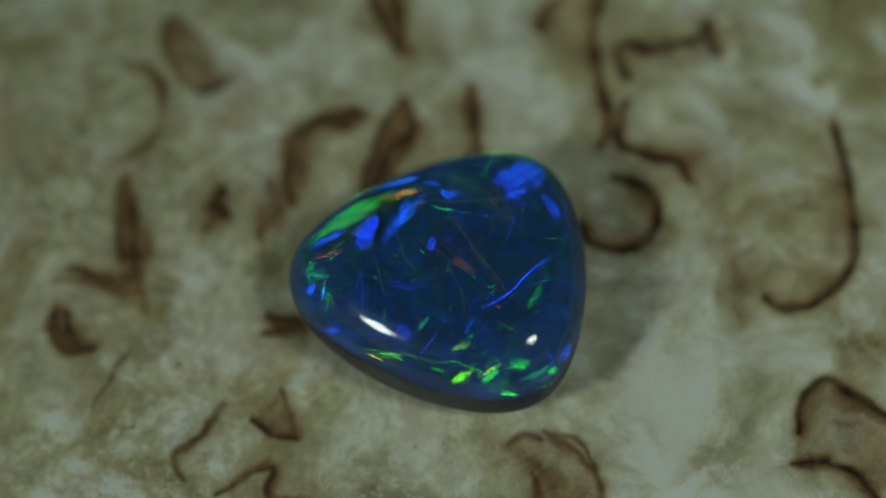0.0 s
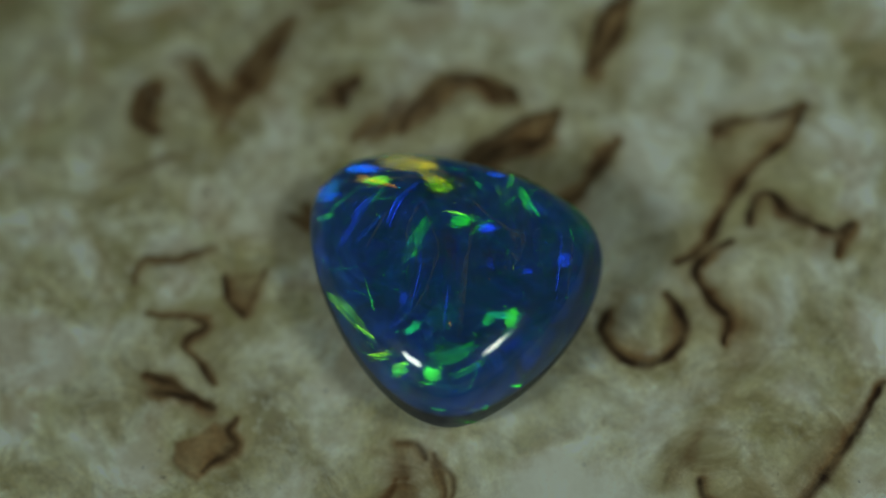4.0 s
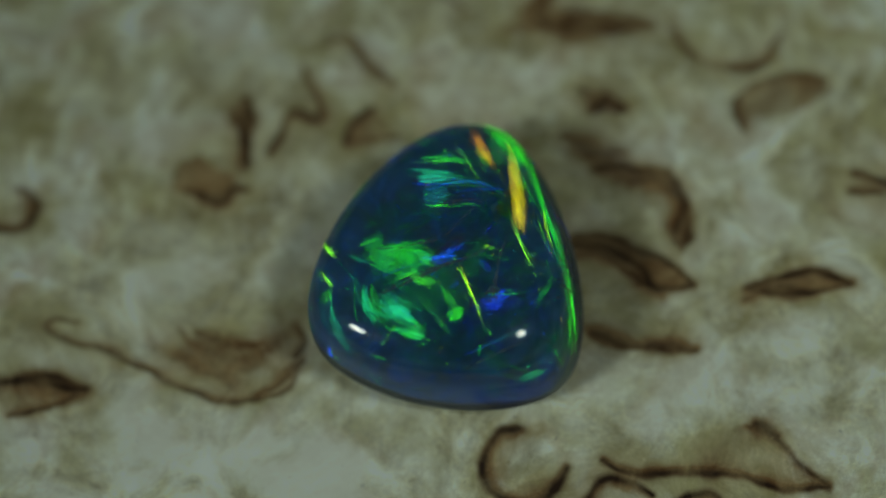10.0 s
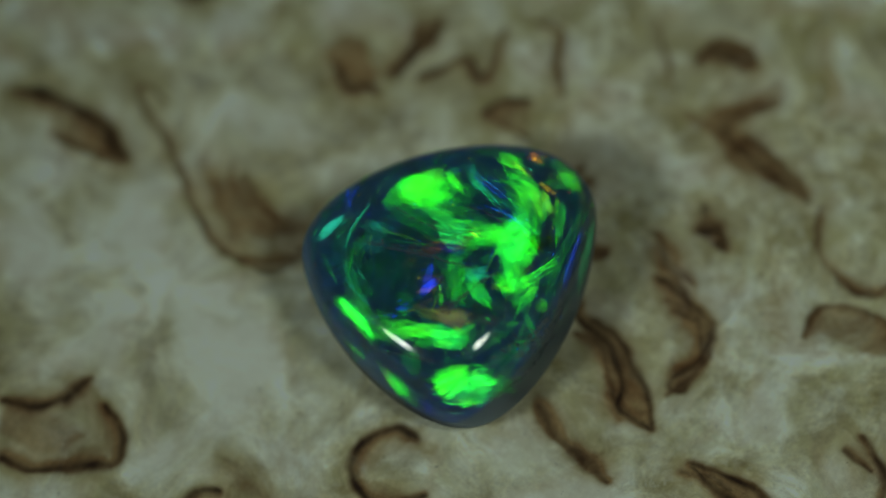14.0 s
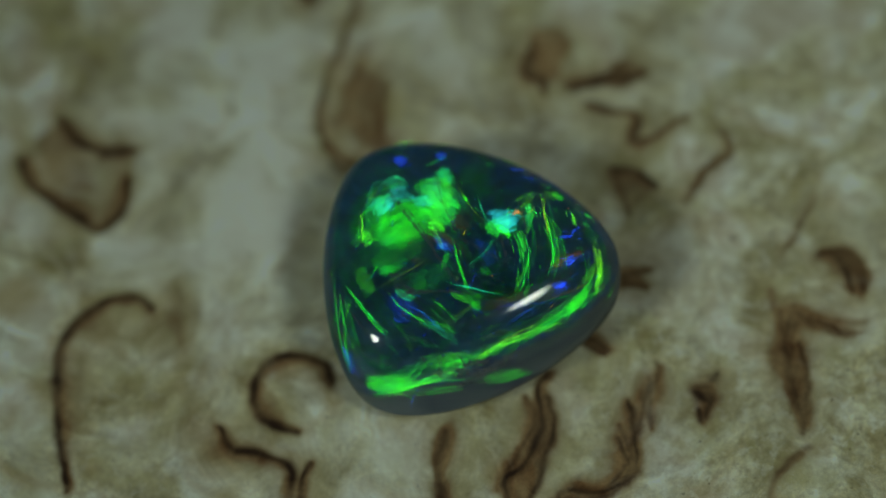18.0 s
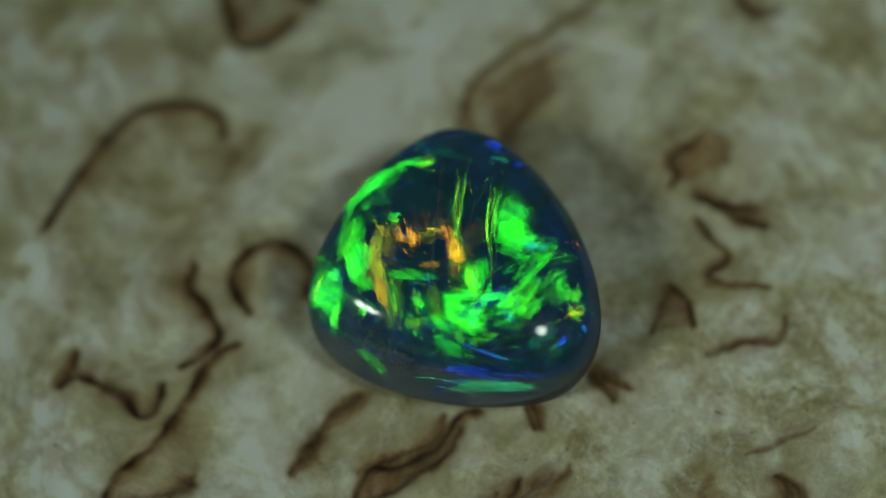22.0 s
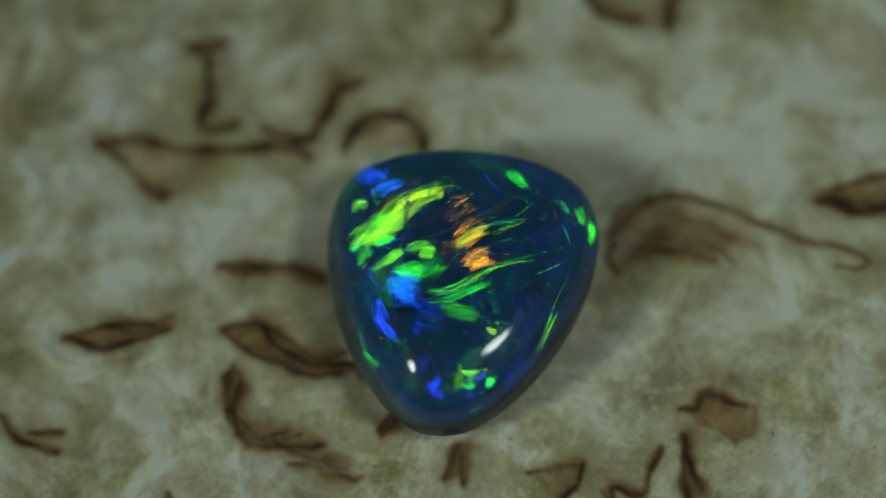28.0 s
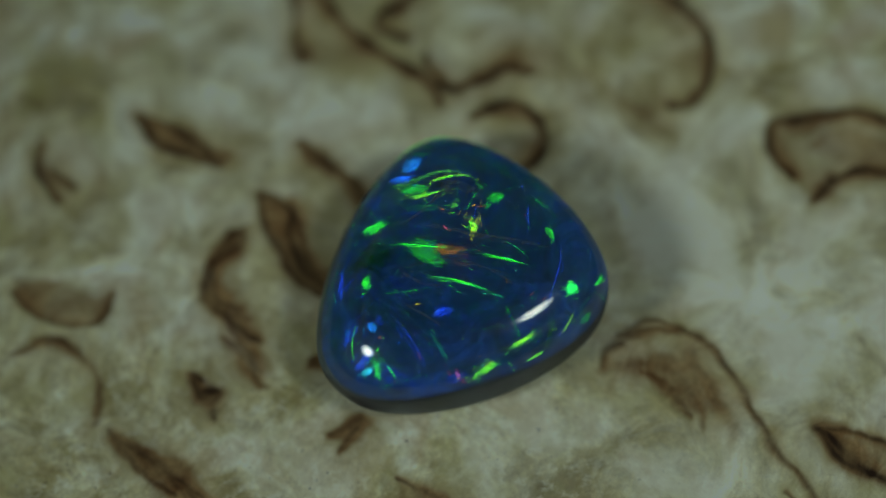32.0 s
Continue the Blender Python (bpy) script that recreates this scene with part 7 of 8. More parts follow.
flake(-3.29, 1.18, 4.00, 0.55, -87, GREEN, 0.9, -179.6, "left")
flake(-3.97, -1.11, 1.57, 0.36, -116, GREEN, 0.8, -179.6, "left")
flake(-4.51, 0.36, 3.11, 0.41, 89, GREEN, 0.9, -179.6, "left")
flake(-4.60, -1.02, 2.54, 0.12, 75, LIME, 0.6, -179.6, "left")
flake(-5.70, -2.42, 0.80, 0.75, -146, GREEN, 0.8, -179.6)
flake(-5.77, -1.03, 1.13, 0.20, 75, LIME, 0.8, -179.6)
flake(-6.28, -0.74, 0.29, 0.35, -141, GREEN, 0.8, -179.6)
flake(-5.08, 0.03, 0.74, 0.18, -166, BLUE, 0.6, -179.6, "left")
flake(-5.08, 1.09, 0.64, 0.44, -148, SKY, 0.6, -179.6, "left")
flake(-4.82, 2.26, 0.64, 0.48, -139, BLUE, 0.6, -179.6, "left")
flake(1.70, 6.46, 4.81, 0.41, 174, GREEN, 1.0, -179.6, "left")
flake(-3.13, 5.32, 6.64, 0.38, -154, LIME, 1.0, -179.6, "left")
flake(-5.83, 2.92, 2.42, 0.62, -114, GREEN, 0.8, -179.6)
flake(-6.48, 1.19, 1.79, 0.53, -89, LIME, 0.6, -179.6)
flake(0.36, 6.13, 2.01, 0.61, 166, GREEN, 0.8, -179.6, "left")
flake(1.62, 7.08, 3.65, 0.58, 162, GREEN, 0.5, -179.6, "left")
flake(5.13, 2.36, 2.26, 0.23, 100, GREEN, 0.8, -179.6, "left")
flake(5.13, 3.79, 2.10, 0.24, 84, GREEN, 0.6, -179.6, "left")
flake(3.66, 2.61, 3.93, 0.16, 130, GREEN, 0.6, -179.6, "left")
flake(1.79, 2.06, 1.08, 0.43, 140, TEAL, 0.8, -179.6, "left")
flake(-1.41, 3.53, 0.69, 0.48, 99, GREEN, 0.8, -179.6, "left")
flake(0.92, 3.69, 2.50, 0.11, 123, SKY, 0.4, -179.6, "left")
flake(-0.79, 1.30, 3.71, 0.13, 102, GREEN, 0.6, -179.6, "left")
flake(0.01, 0.05, 0.68, 0.50, 148, SKY, 0.6, -179.6, "left")
flake(-1.33, 2.60, 2.99, 0.08, 161, TEAL, 0.5, -179.6, "left")
flake(-2.23, -1.24, 2.70, 0.07, 95, TEAL, 0.5, -179.6, "left")
flake(2.59, 0.88, 0.97, 0.55, -170, GREEN, 0.4, -179.6, "left")
flake(1.46, -4.48, 0.66, 0.89, -156, BLUE, 0.3, -179.6, "left")
flake(-0.33, -5.20, 0.67, 0.85, 151, BLUE, 0.3, -179.6, "left")
flake(-4.30, -4.67, 1.24, 0.32, -161, BLUE, 0.3, -179.6)
flake(-3.70, 3.82, 2.85, 0.13, -139, SKY, 0.3, -179.6, "left")
flake(-3.50, -1.28, 0.45, 0.30, -133, ORANGE, 0.4, -179.6, "left")
# lit at a turn of 0 degrees, under the better lamp
flake(3.05, 3.35, 2.92, 1.66, 36, BLUE, 0.8, 0.0)
flake(2.49, 2.50, 1.23, 1.00, 16, BLUE, 0.8, 0.0)
flake(4.37, 1.85, 1.87, 0.68, -50, BLUE, 0.4, 0.0)
flake(-3.82, 1.29, 2.10, 0.85, 83, BLUE, 0.8, 0.0)
flake(-2.40, 2.00, 3.38, 0.74, 67, SKY, 0.8, 0.0)
flake(-2.61, 2.19, 2.11, 0.55, 76, SKY, 0.8, 0.0)
flake(-1.22, 0.30, 0.82, 0.44, 82, BLUE, 0.8, 0.0)
flake(-0.49, 3.16, 0.95, 0.54, -52, SKY, 0.8, 0.0)
flake(-1.15, 3.96, 1.21, 0.42, -34, BLUE, 0.8, 0.0)
flake(-2.73, 4.65, 2.34, 0.75, 11, SKY, 0.8, 0.0, "left")
flake(-2.50, 3.61, 1.26, 0.48, 20, ORANGE, 0.9, 0.0)
flake(-2.36, 3.72, 1.17, 0.17, 8, YELLOW, 0.8, 0.0)
flake(-4.18, 2.96, 2.96, 1.10, 35, GREEN, 0.5, 0.0)
flake(-5.72, 1.87, 2.94, 0.93, 17, GREEN, 0.5, 0.0, "left")
flake(-5.16, 4.65, 2.72, 0.62, 18, TEAL, 0.6, 0.0, "left")
flake(-5.45, 0.53, 1.36, 0.20, 3, ORANGE, 0.6, 0.0)
flake(-6.45, 0.06, 0.99, 0.66, 9, TEAL, 0.8, 0.0, "left")
flake(-6.69, -0.75, 0.90, 0.46, 14, SKY, 0.8, 0.0, "left")
flake(-6.25, -1.22, 0.92, 0.18, 46, SKY, 0.8, 0.0, "left")
flake(-6.10, -1.28, 0.55, 0.11, 43, GREEN, 1.0, 0.0)
flake(2.46, -1.89, 5.90, 0.11, 32, BLUE, 0.7, 0.0)
flake(-4.75, -1.69, 2.77, 0.49, -106, BLUE, 0.3, 0.0)
flake(-3.27, -4.32, 1.26, 0.76, -42, BLUE, 0.3, 0.0)
flake(-4.23, -5.54, 1.66, 0.24, -11, LIME, 0.9, 0.0, "left")
flake(-5.11, -5.59, 1.29, 0.24, -40, YELLOW, 0.5, 0.0, "left")
flake(-0.48, -6.90, 1.37, 0.44, 57, LIME, 1.1, 0.0)
flake(-0.44, -5.13, 1.17, 0.31, 33, LIME, 0.6, 0.0)
flake(0.90, -6.25, 1.31, 0.15, 55, LIME, 1.0, 0.0)
flake(1.12, -6.53, 1.25, 0.15, 62, GREEN, 1.0, 0.0)
flake(2.25, -7.59, 1.09, 0.28, 1, GREEN, 1.1, 0.0)
flake(2.03, -5.69, 0.79, 0.18, 39, TEAL, 1.0, 0.0)
flake(4.12, -5.96, 0.76, 0.58, 31, GREEN, 0.7, 0.0)
flake(-2.27, -3.91, 1.02, 0.34, 39, TEAL, 0.4, 0.0)
flake(4.82, -5.14, 1.38, 0.88, 35, BLUE, 0.4, 0.0)
flake(-0.76, 2.32, 1.70, 0.18, -19, TEAL, 0.7, 0.0)
flake(-2.86, -1.68, 1.44, 0.56, -27, BLUE, 0.3, 0.0)
flake(-0.01, -4.04, 1.32, 0.26, 61, SKY, 0.3, 0.0)
flake(3.21, -6.02, 1.76, 0.45, 42, TEAL, 0.4, 0.0)
flake(-6.96, -3.19, 1.46, 0.41, 3, BLUE, 0.4, 0.0, "left")
flake(-1.62, -6.56, 1.08, 0.24, -15, GREEN, 0.4, 0.0)
# lit at a turn of -19 degrees, under the better lamp
flake(-4.36, 2.28, 3.10, 1.21, 36, YELLOW, 0.7, -19.2)
flake(-2.78, 2.87, 2.53, 1.64, 14, YELLOW, 0.8, -19.2)
flake(-3.59, 3.34, 1.55, 1.08, 27, LIME, 1.0, -19.2)
flake(-2.46, 2.14, 1.03, 0.78, 43, YELLOW, 0.8, -19.2)
flake(-3.27, 2.72, 1.39, 0.23, 50, ORANGE, 0.6, -19.2)
flake(-4.18, 1.36, 0.81, 0.59, 44, LIME, 1.0, -19.2)
flake(-5.65, 1.20, 1.82, 0.57, 4, SKY, 0.8, -19.2, "left")
flake(-6.17, -0.00, 1.25, 0.93, 18, SKY, 0.8, -19.2, "left")
flake(-4.93, 0.28, 0.98, 0.17, 69, SKY, 0.8, -19.2)
flake(-5.51, 0.64, 2.41, 0.13, 8, ORANGE, 0.6, -19.2)
flake(-5.98, -0.51, 1.14, 0.21, 51, GREEN, 1.0, -19.2, "left")
flake(-3.99, 0.41, 1.65, 0.19, 23, GREEN, 0.9, -19.2)
flake(-3.49, 4.19, 2.20, 0.62, -2, SKY, 0.8, -19.2)
flake(-1.15, 4.87, 1.64, 0.79, 8, SKY, 0.7, -19.2)
flake(-0.25, 4.17, 1.02, 0.41, -38, LIME, 0.8, -19.2)
flake(1.69, 3.96, 1.34, 0.99, -5, SKY, 0.5, -19.2)
flake(1.92, 4.04, 1.79, 0.23, -33, TEAL, 0.7, -19.2)
flake(-0.59, 1.67, 0.63, 0.20, -4, LIME, 1.1, -19.2)
flake(-0.47, 2.26, 1.57, 0.15, -27, TEAL, 0.8, -19.2)
flake(1.52, 0.38, 0.82, 0.28, -39, BLUE, 0.8, -19.2)
flake(2.29, 2.40, 1.65, 0.29, -52, BLUE, 0.4, -19.2)
flake(3.59, 1.29, 1.87, 0.43, 22, BLUE, 0.4, -19.2)
flake(-3.05, 0.75, 2.06, 0.29, -74, SKY, 0.4, -19.2)
flake(-3.89, 0.36, 2.95, 0.14, 73, BLUE, 0.4, -19.2)
flake(0.15, -0.84, 5.35, 0.09, -60, BLUE, 0.4, -19.2)
flake(3.11, -1.90, 4.12, 0.15, 39, BLUE, 0.5, -19.2)
flake(-4.79, -0.34, 2.71, 0.16, 70, BLUE, 0.4, -19.2)
flake(-5.43, -2.11, 2.83, 0.44, 72, BLUE, 0.4, -19.2)
flake(2.90, -1.84, 0.67, 0.33, 79, GREEN, 0.9, -19.2)
flake(4.09, -1.50, 0.90, 0.31, 79, GREEN, 0.7, -19.2)
flake(-4.49, -5.69, 2.21, 1.00, -13, LIME, 1.0, -19.2, "left")
flake(-1.76, -6.20, 1.85, 0.23, -4, LIME, 0.9, -19.2, "left")
flake(-0.23, -6.70, 1.41, 0.37, 61, LIME, 1.2, -19.2)
flake(0.98, -6.33, 1.05, 0.28, 71, LIME, 0.9, -19.2)
flake(2.19, -5.41, 0.92, 0.66, -28, GREEN, 1.1, -19.2)
flake(3.69, -6.28, 0.60, 0.26, 22, GREEN, 0.9, -19.2)
flake(-0.06, -4.71, 1.02, 0.45, 63, TEAL, 0.5, -19.2)
flake(1.66, -3.93, 2.33, 0.61, 28, TEAL, 0.4, -19.2)
flake(6.35, -3.72, 0.59, 0.24, 23, LIME, 1.0, -19.2)
flake(-0.27, -7.33, 3.14, 0.81, -7, GREEN, 0.4, -19.2, "left")
flake(4.91, -6.08, 1.26, 1.00, 13, BLUE, 0.4, -19.2)
flake(3.26, -5.17, 2.25, 0.73, 22, TEAL, 0.4, -19.2)
flake(3.36, -4.20, 0.41, 0.18, 51, GREEN, 0.6, -19.2)
flake(6.61, -2.83, 1.16, 0.62, 89, BLUE, 0.4, -19.2)
flake(-0.38, 0.12, 2.39, 0.27, -174, BLUE, 0.2, -19.2)
# lit at a turn of -287 degrees, under the better lamp
flake(3.34, 3.93, 1.21, 1.88, -57, BLUE, 0.8, -286.8, "left")
flake(2.46, 2.79, 1.54, 0.76, -56, SKY, 0.8, -286.8, "left")
flake(1.86, 4.57, 0.84, 0.54, -63, LIME, 0.8, -286.8, "left")
flake(0.53, 4.19, 2.98, 1.28, -57, LIME, 1.1, -286.8, "left")
flake(1.53, 2.37, 3.41, 1.17, -53, YELLOW, 0.7, -286.8, "left")
flake(2.44, 1.28, 1.97, 0.57, -64, LIME, 1.0, -286.8, "left")
flake(2.08, 0.72, 0.46, 0.36, -23, LIME, 1.0, -286.8, "left")
flake(-0.64, 4.75, 1.18, 0.98, -72, GREEN, 1.0, -286.8, "left")
flake(-0.44, 3.53, 2.47, 0.34, -73, SKY, 0.8, -286.8, "left")
flake(-1.25, 3.54, 2.25, 0.62, -60, LIME, 0.7, -286.8, "left")
flake(-1.65, 1.12, 2.11, 0.99, -59, GREEN, 1.0, -286.8, "left")
flake(-0.52, 1.87, 1.45, 0.66, -68, LIME, 0.6, -286.8, "left")
flake(-2.23, -0.02, 2.41, 0.20, -73, GREEN, 0.9, -286.8, "left")
flake(0.65, -1.76, 3.56, 0.11, -76, TEAL, 0.8, -286.8, "left")
flake(-1.45, -2.37, 4.94, 0.15, -69, GREEN, 0.6, -286.8, "left")
flake(1.25, -0.15, 1.92, 0.56, -58, ORANGE, 0.7, -286.8, "left")
flake(2.13, -0.08, 0.96, 0.19, -73, ORANGE, 0.6, -286.8, "left")
flake(0.82, -0.63, 0.56, 0.60, -110, YELLOW, 0.6, -286.8, "left")
flake(0.45, -0.43, 1.72, 0.47, -40, ORANGE, 0.8, -286.8, "left")
flake(-0.24, -0.07, 2.61, 0.21, -64, ORANGE, 0.7, -286.8, "left")
flake(-1.12, -1.02, 2.38, 0.97, -86, ORANGE, 0.8, -286.8, "left")
flake(-1.43, -0.85, 1.11, 0.23, -101, YELLOW, 0.6, -286.8, "left")
flake(-2.75, 2.83, 3.07, 0.87, -106, SKY, 0.7, -286.8, "left")
flake(-3.16, 1.22, 2.23, 0.85, -93, BLUE, 0.8, -286.8, "left")
flake(-3.52, 4.06, 2.35, 0.44, -158, SKY, 0.8, -286.8, "left")
flake(-3.96, 0.90, 1.56, 0.73, -86, BLUE, 0.7, -286.8, "left")
flake(-2.07, 4.23, 2.41, 0.60, -150, BLUE, 0.4, -286.8, "left")
flake(2.86, -1.61, 2.09, 0.13, -154, BLUE, 0.4, -286.8, "left")
flake(2.98, -2.64, 1.49, 0.47, -139, GREEN, 0.8, -286.8)
flake(1.79, -4.80, 0.83, 0.48, -119, GREEN, 0.8, -286.8)
flake(1.47, -6.89, 1.32, 0.73, -12, GREEN, 1.1, -286.8)
flake(5.25, -5.91, 1.16, 0.20, -175, LIME, 1.0, -286.8)
flake(0.52, -5.38, 1.39, 0.12, -135, GREEN, 0.7, -286.8)
flake(-3.99, -5.42, 5.36, 0.14, -15, LIME, 0.9, -286.8)
flake(-4.05, -5.54, 1.28, 0.18, -20, GREEN, 1.0, -286.8)
flake(-1.10, -6.79, 0.34, 0.22, -106, BLUE, 0.8, -286.8)
flake(-6.53, -0.94, 0.74, 0.38, -119, GREEN, 1.2, -286.8, "left")
flake(-6.75, -1.91, 0.50, 0.57, -25, GREEN, 1.0, -286.8, "left")
flake(-5.98, -1.34, 1.30, 0.11, -106, LIME, 1.0, -286.8, "left")
flake(-6.63, 0.55, 0.87, 0.58, -124, BLUE, 0.6, -286.8, "left")
flake(-6.85, -0.85, 0.70, 0.31, -141, SKY, 0.6, -286.8, "left")
flake(-6.72, -3.20, 0.37, 0.49, -89, BLUE, 0.5, -286.8)
flake(-7.96, -1.33, 0.91, 0.28, -86, GREEN, 0.6, -286.8)
flake(-3.29, -1.29, 0.78, 0.31, -115, TEAL, 0.5, -286.8, "left")
flake(-5.04, -1.31, 2.03, 0.13, -62, GREEN, 0.5, -286.8, "left")
flake(-5.79, -5.40, 0.71, 0.13, 73, RED, 0.6, -286.8)
flake(-5.38, 1.19, 1.06, 0.62, -22, BLUE, 0.3, -286.8, "left")
flake(-4.72, 2.45, 2.26, 0.13, -102, TEAL, 0.6, -286.8, "left")
flake(-3.92, -1.23, 3.31, 0.42, -123, TEAL, 0.3, -286.8, "left")
# lit at a turn of -306 degrees, under the better lamp
flake(1.80, 4.44, 1.13, 0.99, -9, SKY, 0.6, -305.8, "left")
flake(1.23, 4.19, 1.58, 0.68, -39, BLUE, 0.8, -305.8, "left")
flake(2.44, 4.24, 1.20, 0.20, -85, GREEN, 0.7, -305.8, "left")
flake(1.34, 3.51, 4.72, 0.19, -51, LIME, 0.8, -305.8, "left")
flake(0.75, 3.50, 1.75, 0.64, -67, GREEN, 0.6, -305.8, "left")
flake(0.19, 2.63, 2.43, 0.45, -61, GREEN, 0.8, -305.8, "left")
flake(-0.31, 2.89, 1.45, 0.11, -60, SKY, 0.6, -305.8, "left")
flake(1.23, 1.31, 0.75, 0.47, -15, LIME, 0.9, -305.8, "left")
flake(2.75, 1.06, 0.60, 0.39, -63, GREEN, 1.0, -305.8, "left")
flake(2.81, 0.13, 1.00, 0.65, -7, GREEN, 0.8, -305.8, "left")
flake(2.27, 0.13, 0.51, 0.34, -7, GREEN, 1.0, -305.8, "left")
flake(1.09, 0.48, 0.54, 0.44, -4, YELLOW, 0.8, -305.8, "left")
flake(0.96, 0.01, 0.95, 1.03, -33, GREEN, 0.9, -305.8, "left")
flake(1.01, -0.14, 1.71, 0.40, 20, YELLOW, 0.7, -305.8, "left")
flake(2.04, 0.31, 0.68, 0.14, -38, ORANGE, 0.6, -305.8, "left")
flake(-0.55, 0.03, 1.90, 0.54, -63, ORANGE, 0.7, -305.8, "left")
flake(0.69, 1.71, 0.49, 0.10, -80, ORANGE, 0.6, -305.8, "left")
flake(-1.83, 3.88, 1.24, 0.86, -29, GREEN, 0.8, -305.8, "left")
flake(-1.34, 0.86, 2.56, 1.09, -75, GREEN, 0.4, -305.8, "left")
flake(-0.72, 0.39, 2.90, 0.11, -65, TEAL, 0.6, -305.8, "left")
flake(0.51, -2.08, 2.33, 0.14, -65, GREEN, 0.9, -305.8, "left")
flake(-1.76, -1.27, 2.84, 0.18, -76, GREEN, 0.9, -305.8, "left")
flake(-1.26, -3.18, 1.53, 0.12, -65, TEAL, 0.8, -305.8, "left")
flake(-0.68, 5.04, 1.53, 0.47, 20, BLUE, 0.7, -305.8, "left")
flake(-4.18, 3.93, 1.32, 0.29, 25, SKY, 0.8, -305.8, "left")
flake(-4.02, 1.92, 0.84, 0.37, -78, GREEN, 0.9, -305.8, "left")
flake(-4.42, 1.80, 0.79, 0.44, 33, SKY, 0.6, -305.8, "left")
flake(-4.64, 0.33, 0.39, 0.45, -14, BLUE, 0.8, -305.8, "left")
flake(-5.70, 1.02, 1.57, 0.46, 3, SKY, 0.8, -305.8, "left")
flake(-6.46, -0.12, 1.47, 0.51, -3, BLUE, 0.8, -305.8, "left")
flake(-6.60, -0.72, 1.49, 0.48, -134, GREEN, 1.0, -305.8, "left")
flake(-6.42, -1.43, 0.96, 0.15, -125, GREEN, 0.8, -305.8, "left")
flake(-3.26, -1.58, 0.70, 0.53, 32, BLUE, 0.4, -305.8, "left")
flake(1.66, -5.19, 0.67, 0.82, -37, GREEN, 1.1, -305.8)
flake(3.14, -5.80, 0.97, 0.32, 0, GREEN, 1.0, -305.8)
flake(0.78, -6.78, 1.43, 0.14, 37, LIME, 0.8, -305.8)
flake(4.06, -1.62, 0.83, 0.20, -104, GREEN, 0.9, -305.8)
flake(2.76, -2.92, 0.76, 0.17, -150, GREEN, 0.8, -305.8)
flake(3.05, -1.56, 1.59, 0.15, -148, BLUE, 0.4, -305.8, "left")
flake(-1.83, -6.10, 1.75, 0.41, -10, GREEN, 1.0, -305.8)
flake(-4.13, -5.94, 0.90, 0.58, 2, LIME, 1.1, -305.8)
flake(-5.01, -5.99, 0.88, 0.21, -53, LIME, 1.0, -305.8)
flake(-5.56, -5.38, 0.91, 0.21, -103, RED, 0.7, -305.8)
flake(-5.46, -4.78, 0.36, 0.15, -105, ORANGE, 0.5, -305.8)
flake(-6.77, -1.96, 3.13, 1.07, -109, BLUE, 0.3, -305.8, "left")
flake(-5.57, -4.73, 1.44, 0.99, -16, BLUE, 0.3, -305.8)
flake(1.35, -4.38, 4.21, 0.11, -141, BLUE, 0.4, -305.8, "left")
flake(-4.67, -2.66, 2.64, 0.15, -112, TEAL, 0.5, -305.8, "left")
flake(-5.05, 2.81, 0.69, 0.24, 62, BLUE, 0.8, -305.8, "left")
# broad fields and hair lines of the greenest turns
flake(1.24, -1.12, 6.00, 3.00, 49, GREEN, 0.5, -119.5)
flake(1.04, -0.24, 4.41, 2.48, 60, GREEN, 0.5, -119.5)
flake(1.08, -2.79, 1.79, 1.74, 121, TEAL, 0.6, -119.5, "left")
flake(-1.09, -3.71, 2.44, 1.25, 100, GREEN, 0.7, -119.5)
flake(0.10, 1.33, 2.59, 1.09, 156, GREEN, 0.6, -119.5)
flake(-3.65, 4.55, 5.96, 0.56, 34, GREEN, 0.8, -119.5)
flake(0.41, 5.98, 2.96, 1.09, 17, GREEN, 0.8, -119.5)
flake(3.04, 5.81, 2.62, 1.61, 174, GREEN, 0.8, -119.5)
flake(1.85, 4.41, 4.38, 0.66, 157, GREEN, 0.5, -119.5)
flake(-3.72, -0.09, 3.40, 0.36, 74, SKY, 0.6, -119.5)
flake(-3.39, 1.11, 4.13, 0.33, 93, GREEN, 0.7, -119.5)
flake(-5.65, -2.37, 1.89, 1.29, 98, GREEN, 0.6, -119.5)
flake(-6.23, 0.87, 1.69, 2.02, 105, LIME, 0.6, -119.5)
flake(-1.88, 2.15, 6.10, 0.18, 30, LIME, 0.5, -119.5)
flake(-0.83, 3.88, 2.30, 0.15, 23, LIME, 0.5, -119.5)
flake(1.79, 1.32, 2.89, 0.12, 27, LIME, 0.5, -119.5)
flake(2.70, -3.29, 3.85, 0.14, 23, TEAL, 0.6, -119.5, "left")
flake(-1.86, -3.13, 3.24, 2.50, 137, GREEN, 0.7, -139.6, "left")
flake(-2.19, 1.30, 4.54, 1.36, 136, GREEN, 0.8, -139.6)
flake(-3.56, 1.11, 3.41, 0.96, 72, GREEN, 0.7, -139.6)
flake(-1.98, 3.23, 2.71, 1.63, 58, GREEN, 0.8, -139.6)
flake(-1.60, 4.12, 2.33, 0.90, 156, GREEN, 0.7, -139.6)
flake(3.01, 2.56, 3.03, 0.86, 142, GREEN, 0.8, -139.6)
flake(3.68, 4.60, 2.74, 1.15, 135, GREEN, 0.8, -139.6)
flake(4.38, 5.30, 1.41, 0.31, 120, LIME, 0.7, -139.6)
flake(5.36, -1.08, 2.87, 0.74, 70, GREEN, 0.7, -139.6, "left")
flake(-4.34, 0.17, 2.71, 0.80, 88, GREEN, 0.6, -139.6)
flake(-3.74, -1.51, 2.28, 0.46, 62, TEAL, 0.6, -139.6)
